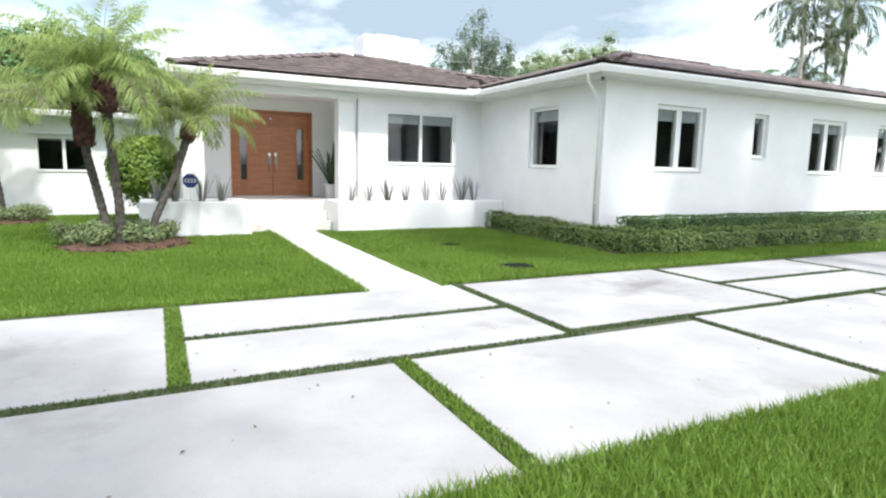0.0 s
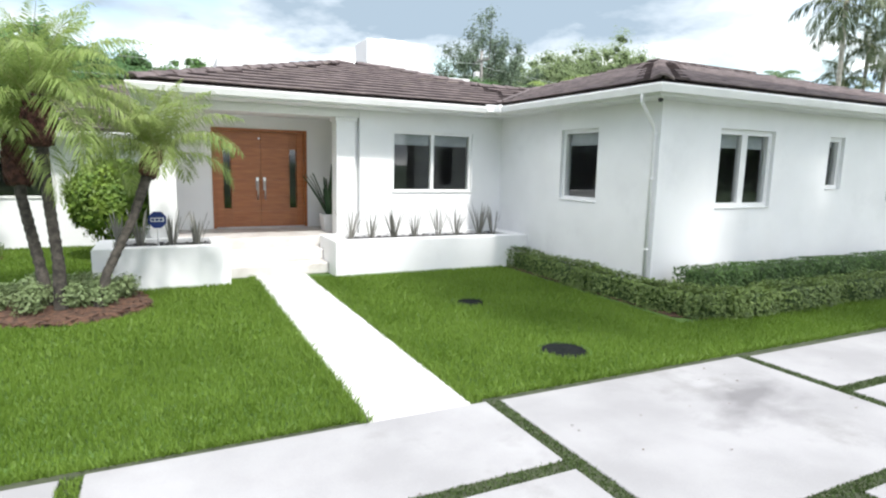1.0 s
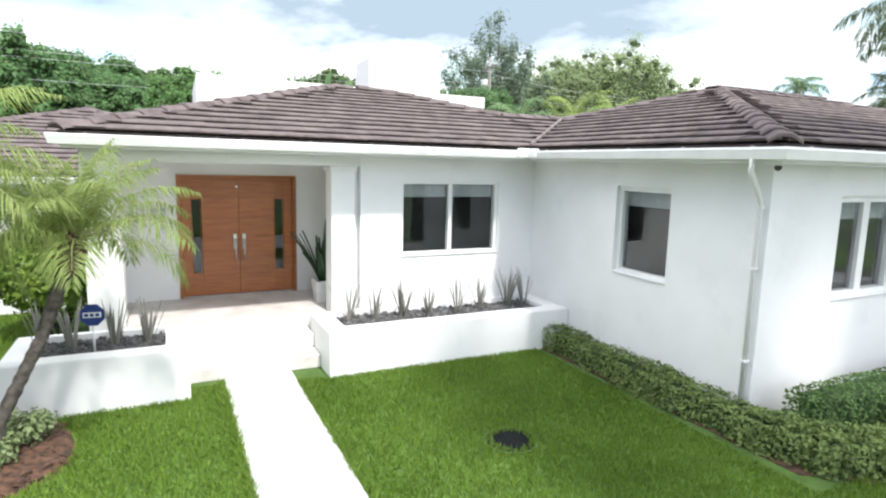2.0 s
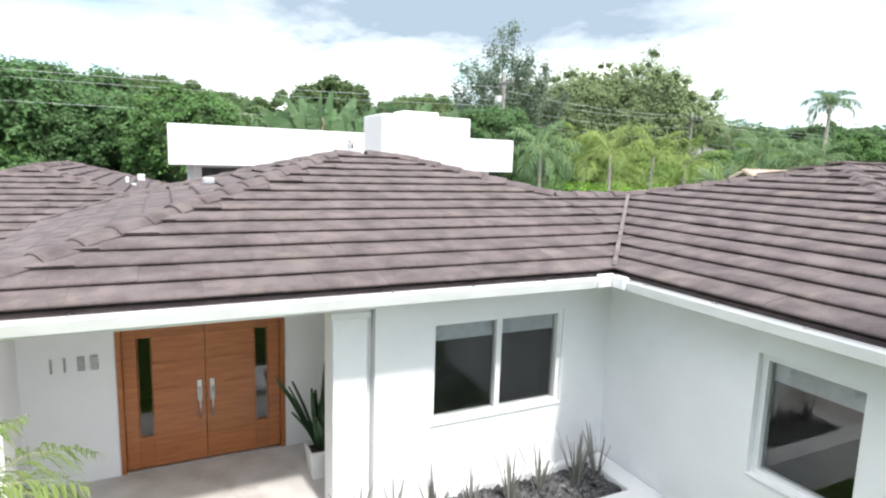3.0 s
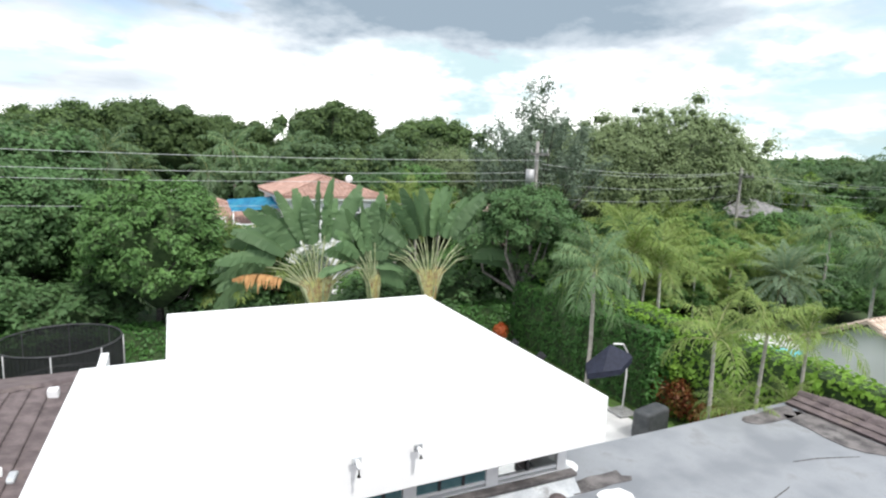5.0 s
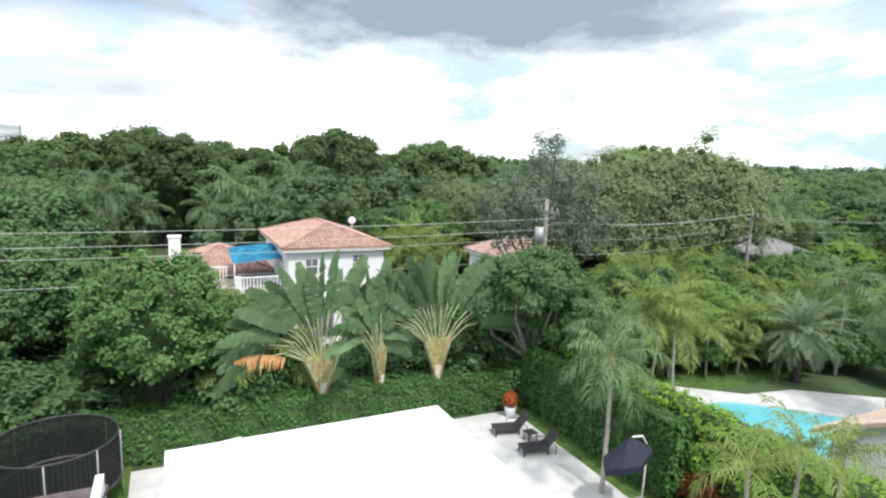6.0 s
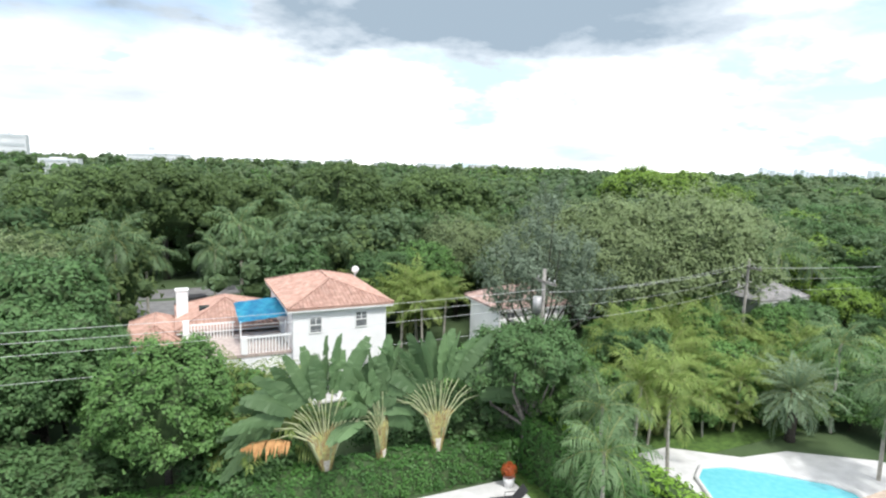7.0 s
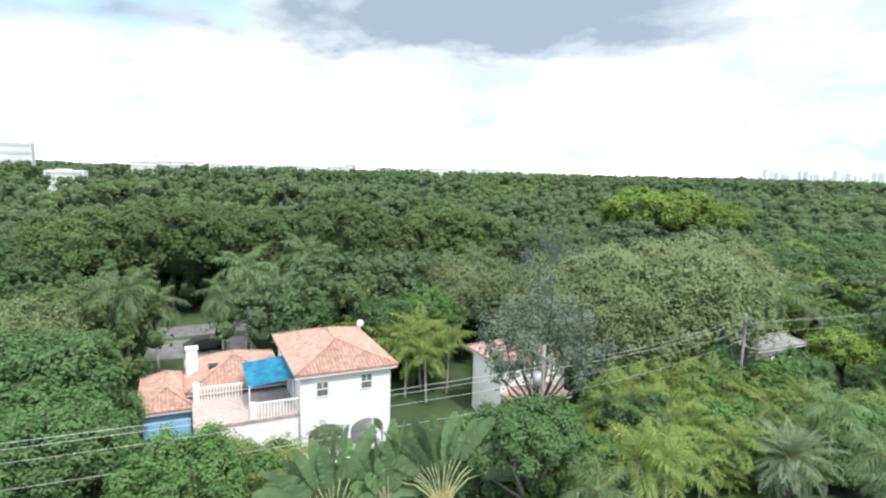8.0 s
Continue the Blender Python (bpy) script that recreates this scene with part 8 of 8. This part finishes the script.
dish = bmesh.new(); bmesh.ops.create_uvsphere(dish, u_segments=12, v_segments=8, radius=0.3)
for v in dish.verts:
    v.co = Vector((v.co.x, v.co.y * 0.3, v.co.z)) + Vector((16.2, 58.6, 7.35))
tube(dish, [(16.2, 58.7, 6.5), (16.2, 58.65, 7.3)], 0.04, 6)
part("satellite_dish", dish, M["white_plastic"], villa)
bm = bmesh.new()
gx, gy = 8, 5
vs = [[bm.verts.new((6.75 + 3.05 * i / gx, 52.6 + 3.7 * j / gy, 5.35 + 0.25 * i / gx + 0.5 * j / gy - 0.18 * math.sin(math.pi * i / gx) * math.sin(math.pi * j / gy) + 0.04 * math.sin(3.0 * i + 2 * j))) for i in range(gx + 1)] for j in range(gy + 1)]
for j in range(gy):
    for i in range(gx):
        bm.faces.new((vs[j][i], vs[j][i + 1], vs[j + 1][i + 1], vs[j + 1][i]))
bmesh.ops.solidify(bm, geom=bm.faces[:], thickness=0.03)
part("blue_awning", bm, M["tarp"], villa, "blue tarpaulin awning over the balcony")
for x, y in ((6.85, 52.7), (9.7, 52.7)):
    bm = bmesh.new(); tube(bm, [(x, y, 3.65), (x, y, 5.4)], 0.04, 6)
    part("awning_post", bm, M["trim"], villa)

pink = thing("pink_roof_house", "pale house with a faded pink tile roof among trees", "house")
part("wall", new_box(25.2, 51.0, 0, 31.2, 55.6, 5.2), M["stucco"], pink)
hip_roof(pink, 25.2, 51.0, 31.2, 55.6, 5.3, 1.1, M["pink_tile"])
part("porch_wall", new_box(25.6, 49.4, 0, 30.0, 51.0, 2.7), M["stucco"], pink)
hip_roof(pink, 25.6, 49.2, 30.2, 51.6, 2.8, 0.6, M["pink_tile"], 0.3)
small_window(pink, 26.2, 51.0, 4.4)
small_window(pink, 28.6, 51.0, 4.4)
small_window(pink, 26.4, 49.4, 1.6)
small_window(pink, 28.2, 49.4, 1.6)
grey = thing("grey_roof_house", "cream house with a grey tiled hip roof among trees", "house")
part("wall", new_box(48.2, 46.6, 0, 53.6, 53.6, 5.2), M["stucco"], grey)
hip_roof(grey, 48.2, 46.6, 53.6, 53.6, 5.3, 1.5, M["grey_tile"], 0.5)
small_window(grey, 49.6, 46.6, 4.0, 1.2, 1.2)
small_window(grey, 51.6, 46.6, 4.0, 1.2, 1.2)
tan = thing("tan_roof_house", "low neighbouring house with a tan tile gable roof", "house")
part("wall", new_box(24.0, 21.7, 0, 36, 26.0, 3.3), M["stucco"], tan)
bm = bmesh.new()
f0 = [bm.verts.new(p) for p in ((24.01, 21.75, 3.3), (24.01, 25.95, 3.3), (24.01, 23.85, 4.45))]
f1 = [bm.verts.new(v.co + Vector((0.2, 0, 0))) for v in f0]
bm.faces.new(f0[::-1]); bm.faces.new(f1)
for k in range(3):
    bm.faces.new((f0[k], f0[(k + 1) % 3], f1[(k + 1) % 3], f1[k]))
part("gable", bm, M["stucco"], tan)
for c, up in (([Vector((23.6, 21.2, 3.15)), Vector((36.4, 21.2, 3.15)), Vector((36.4, 23.85, 4.6)), Vector((23.6, 23.85, 4.6))], (0, 1)), ([Vector((36.4, 26.5, 3.15)), Vector((23.6, 26.5, 3.15)), Vector((23.6, 23.85, 4.6)), Vector((36.4, 23.85, 4.6))], (0, -1))):
    bm = bmesh.new(); slab(bm, [tuple(q) for q in c], 0.1)
    rf = part("roof", bm, M["tan_tile"], tan)
    bm = bmesh.new(); clay_rows(bm, c, up, 1.45 / 2.65)
    tagged(part("roof_tiles", bm, M["tan_tile"], rf), kind="stuff")

# neighbour's pool
bm = bmesh.new(); slab(bm, [(25, 35.9, -0.01), (44, 35.9, -0.01), (44, 41.5, -0.01), (25, 41.5, -0.01)], 0.02)
solo("neighbour_lawn", bm, M["ground"], "green lawn beyond the neighbour's pool", "lawn", kind="structure")
bm = bmesh.new()
slab(bm, [(24.6, 27.0, 0.0), (40, 27.0, 0.0), (39, 31.6, 0.0), (35, 34.4, 0.0), (31.8, 34.9, 0.0), (28.6, 37.4, 0.0), (24.6, 37.4, 0.0)], 0.04)
solo("neighbour_deck", bm, M["walkway"], "pale paving round the neighbour's pool", "terrace", kind="structure")
bm = bmesh.new()
ring = [(25.8, 30.0), (26.4, 32.2), (27.5, 34.2), (28.6, 34.9), (30.0, 34.5), (31.8, 33.0), (33.6, 31.2), (34.0, 30.0), (33.2, 28.6), (31, 27.9), (28.4, 27.8), (26.6, 28.4)][::-1]
slab(bm, [(x, y, 0.03) for x, y in ring], 0.05)
solo("neighbour_pool", bm, M["water"], "bright turquoise swimming pool with rounded corners", "pool", kind="structure")
bm = bmesh.new(); tube(bm, [(x, y, 0.03) for x, y in ring + ring[:1]], 0.14, 6, cap=False)
solo("pool_edge", bm, M["walkway"], "pale rounded pool coping", "coping", kind="structure")
# street beyond the villa and a parked car
car = thing("parked_car", "dark parked car seen behind the villa's chimney", "car", (5.1, 79.6, 0.01), turn=8)
prof = [(-2.1, 0.3), (-2.1, 0.75), (-1.5, 0.9), (-0.9, 1.4), (0.7, 1.42), (1.4, 0.95), (2.1, 0.8), (2.15, 0.3)]
bm = bmesh.new()
sides = [[bm.verts.new((x, y, z)) for x, z in prof] for y in (-0.85, 0.85)]
bm.faces.new(sides[0]); bm.faces.new(sides[1][::-1])
for k in range(len(prof)):
    bm.faces.new((sides[0][(k + 1) % 8], sides[0][k], sides[1][k], sides[1][(k + 1) % 8]))
bmesh.ops.bevel(bm, geom=list(bm.edges), offset=0.06, segments=2, affect="EDGES")
part("body", bm, M["dark_metal"], car)
for x in (-1.35, 1.35):
    for y in (-0.8, 0.8):
        bm = bmesh.new(); tube(bm, [(x, y - 0.1, 0.33), (x, y + 0.1, 0.33)], 0.33, 14)
        part("wheel", bm, M["net"], car)
bm = bmesh.new(); slab(bm, [(-1, 77.6, 0.0), (10.0, 77.2, 0.0), (9.9, 83.6, 0.0), (-1, 84.4, 0.0)], 0.02)
solo("driveway", bm, M["asphalt"], "grey driveway behind the villa", "drive", kind="structure")
bm = bmesh.new(); slab(bm, [(-12, 84.5, 0.0), (40, 88.0, 0.0), (40, 91.5, 0.0), (-12, 90, 0.0)], 0.02)
solo("street", bm, M["asphalt"], "grey street showing between the trees", "road", kind="structure")

# ---- utility poles and lines ----
def pole(x, y, h, label):
    ob = thing("utility_pole", label, "pole", (x, y, 0), "utility poles")
    bm = bmesh.new(); tube(bm, [(0, 0, 0), (0.03, 0, h)], [0.15, 0.1], 8)
    part("post", bm, M["wood_pole"], ob)
    part("crossarm", new_box(-0.06, -1.1, h - 0.75, 0.06, 1.1, h - 0.62), M["wood_pole"], ob)
    for k in (-1.0, -0.5, 0.5, 1.0):
        bm = bmesh.new(); tube(bm, [(0, k, h - 0.62), (0, k, h - 0.42)], [0.05, 0.035], 6)
        part("insulator", bm, M["grey_metal"], ob)
    return ob


p1 = pole(21.3, 40.0, 10.4, "weathered timber utility pole with a transformer")
bm = bmesh.new(); tube(bm, [(-0.35, 0, 8.0), (-0.35, 0, 8.9)], 0.24, 12)
part("transformer", bm, M["grey_metal"], p1)
pole(42.9, 44.0, 9.5, "weathered timber utility pole beyond the palms")
SPANS = [((21.3, 40.0), (42.9, 44.0), (9.2, 9.0, 8.2, 7.4), 0.4), ((21.3, 40.0), (-22, 41.5), (9.4, 8.7, 8.3, 7.2), 0.4), ((42.9, 44.0), (92, 43.5), (8.9, 8.7, 7.9, 7.0), 0.7)]
for (xa, ya), (xb, yb), zs, sag in SPANS:
    for j, z in enumerate(zs):
        bm = bmesh.new()
        off = (-0.5, 0.5, 0.1, 0.0)[j]
        tube(bm, [(xa + (xb - xa) * k / 16, ya + (yb - ya) * k / 16 + off, z - sag * 4 * (k / 16) * (1 - k / 16)) for k in range(17)], 0.0095 if j < 2 else 0.008, 4, cap=False)
        solo("power_line", bm, M["cable"], "slack grey overhead power line", "cable", "overhead lines")

# ---- far woods and skyline ----
def woods():
    r = np.random.default_rng(99)
    out, bodies, slots = [], [], []
    rows = []
    for _ in range(2250):
        y = 62 + 900 * r.uniform() ** 2.0
        x = r.uniform(-0.75, 1.75) * (y + 20) + 0
        rows.append((x, y))
    for _ in range(520):
        y = r.uniform(900, 1900)
        rows.append((r.uniform(-0.45, 1.6) * y, y))
    for _ in range(260):
        a, d = r.uniform(0, 2 * math.pi), r.uniform(34, 90)
        x, y = 5 + d * math.cos(a), 5 + d * math.sin(a)
        if y < 12 and abs(y + 8) > 12:
            rows.append((x, y))
        elif y < 60 and x < -18:
            rows.append((x, y))
        elif y < 60 and x > 62:
            rows.append((x, y))
    for _ in range(90):
        rows.append((r.uniform(-70, 90), r.uniform(-46, -20)))
    for x, y in rows:
        if -6 < x < 33 and y < 68:
            continue
        if 44 < x < 57 and y < 60:
            continue
        if -1 < x < 11 and 66 < y < 93:
            continue
        dist = math.hypot(x - 3, y - 14)
        h = r.uniform(6.5, 11.5) if dist < 200 else r.uniform(7.5, 14) if dist < 420 else r.uniform(12, 18.5)
        rad = r.uniform(3.0, 5.2) * (1.0 if dist < 150 else 1.5 if dist < 950 else 3.4)
        n = 90 if y < 12 else int(np.clip(17500 / dist, 18, 200)) if dist > 115 or y < 30 else 480
        size = float(np.clip(dist * 0.0050, 0.38, 2.6)) if dist > 115 or y < 30 else 0.44
        m = 4 if y < 30 else 16 if dist < 115 else 8 if dist < 220 else 5
        p, d, c, cr = crown_points(r, n, (rad, rad, rad * 0.75), m, rad * (0.33 if m > 12 else 0.42 if m > 6 else 0.55), hollow=0.35)
        at = np.array([x, y, h - rad * 0.75])
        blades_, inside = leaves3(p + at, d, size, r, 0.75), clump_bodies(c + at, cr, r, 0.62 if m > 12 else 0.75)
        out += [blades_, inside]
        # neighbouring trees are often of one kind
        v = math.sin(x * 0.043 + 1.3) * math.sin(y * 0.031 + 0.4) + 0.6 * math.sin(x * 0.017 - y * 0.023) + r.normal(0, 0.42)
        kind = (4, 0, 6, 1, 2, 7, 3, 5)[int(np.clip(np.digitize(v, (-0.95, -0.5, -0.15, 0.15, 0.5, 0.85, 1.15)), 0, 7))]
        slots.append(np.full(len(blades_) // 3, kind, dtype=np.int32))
        # slot 8 gives the clump bodies their painted inner shade
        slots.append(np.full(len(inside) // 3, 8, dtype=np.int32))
        # a dark cone for stem and underside: crown shade put into shape and colour
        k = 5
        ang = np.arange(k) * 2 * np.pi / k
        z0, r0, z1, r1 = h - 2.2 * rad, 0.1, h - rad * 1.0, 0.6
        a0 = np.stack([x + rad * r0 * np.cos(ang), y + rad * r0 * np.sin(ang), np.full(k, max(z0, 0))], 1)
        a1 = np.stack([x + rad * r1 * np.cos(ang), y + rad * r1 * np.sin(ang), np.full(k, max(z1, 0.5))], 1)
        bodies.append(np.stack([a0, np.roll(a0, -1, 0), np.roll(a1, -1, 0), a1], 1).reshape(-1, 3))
    me = np_mesh("far_woods", np.concatenate(out), 3)
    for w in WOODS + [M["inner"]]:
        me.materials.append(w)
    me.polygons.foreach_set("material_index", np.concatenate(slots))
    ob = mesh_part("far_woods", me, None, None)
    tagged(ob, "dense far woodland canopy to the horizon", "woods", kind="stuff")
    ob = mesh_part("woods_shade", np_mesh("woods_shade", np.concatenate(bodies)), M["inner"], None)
    tagged(ob, "dark cones painted in as shade under the far woodland crowns", "woods", kind="stuff")


woods()


M["office"] = mottled("office_facade", (0.54, 0.56, 0.58), (0.62, 0.64, 0.65), 0.05, 0.8, 0.0, 1)
M["office_glass"] = mottled("office_window_band", (0.40, 0.43, 0.45), (0.46, 0.49, 0.51), 0.05, 0.5, 0.0, 1)


def far_block(x, y, w, d, h, label, floors, facade="city", glass="far_glass"):
    ob = thing("far_building", label, "building", (x, y, 0), "buildings on the skyline")
    part("wall", new_box(-w / 2, -d / 2, 0, w / 2, d / 2, h), M[facade], ob)
    for k in range(floors):
        z = h * (k + 0.45) / floors
        part("window_band", new_box(-w / 2 + 1, -d / 2 - 0.3, z, w / 2 - 1, -d / 2 - 0.02, z + 0.4 * h / floors), M[glass], ob)
    part("roof", new_box(-w / 4, -d / 4, h, w / 8, d / 4, h * 1.06), M[facade], ob)


for az, dist, w, h in ((-36.6, 900, 46, 40), (-33.0, 420, 20, 13.6), (-27.2, 900, 34, 21), (-25.4, 905, 70, 22.5), (-26.3, 912, 9, 31), (-21.2, 950, 26, 20.5), (-18.2, 960, 44, 20), (-14.2, 1000, 60, 20.5), (-10.4, 1000, 30, 21.5), (-9.2, 1010, 14, 25), (-5.5, 1100, 40, 21), (-1, 1100, 50, 22), (4, 1300, 60, 23)):
    a = radians(24.7 + az)
    far_block(3 + dist * math.sin(a), 14 + dist * math.cos(a), w, 20, h, "pale low office block above the treetops", 4, "office", "office_glass")
for k in range(22):
    a = radians(24.7 + 28.5 + k * 0.42)
    dist = 2600 + 130 * ((k * 7) % 5)
    far_block(3 + dist * math.sin(a), 14 + dist * math.cos(a), 14 + 5 * ((k * 3) % 4), 20, 26 + 6 * ((k * 5) % 6), "pale tower on the far skyline with haze put into its colours", 8)
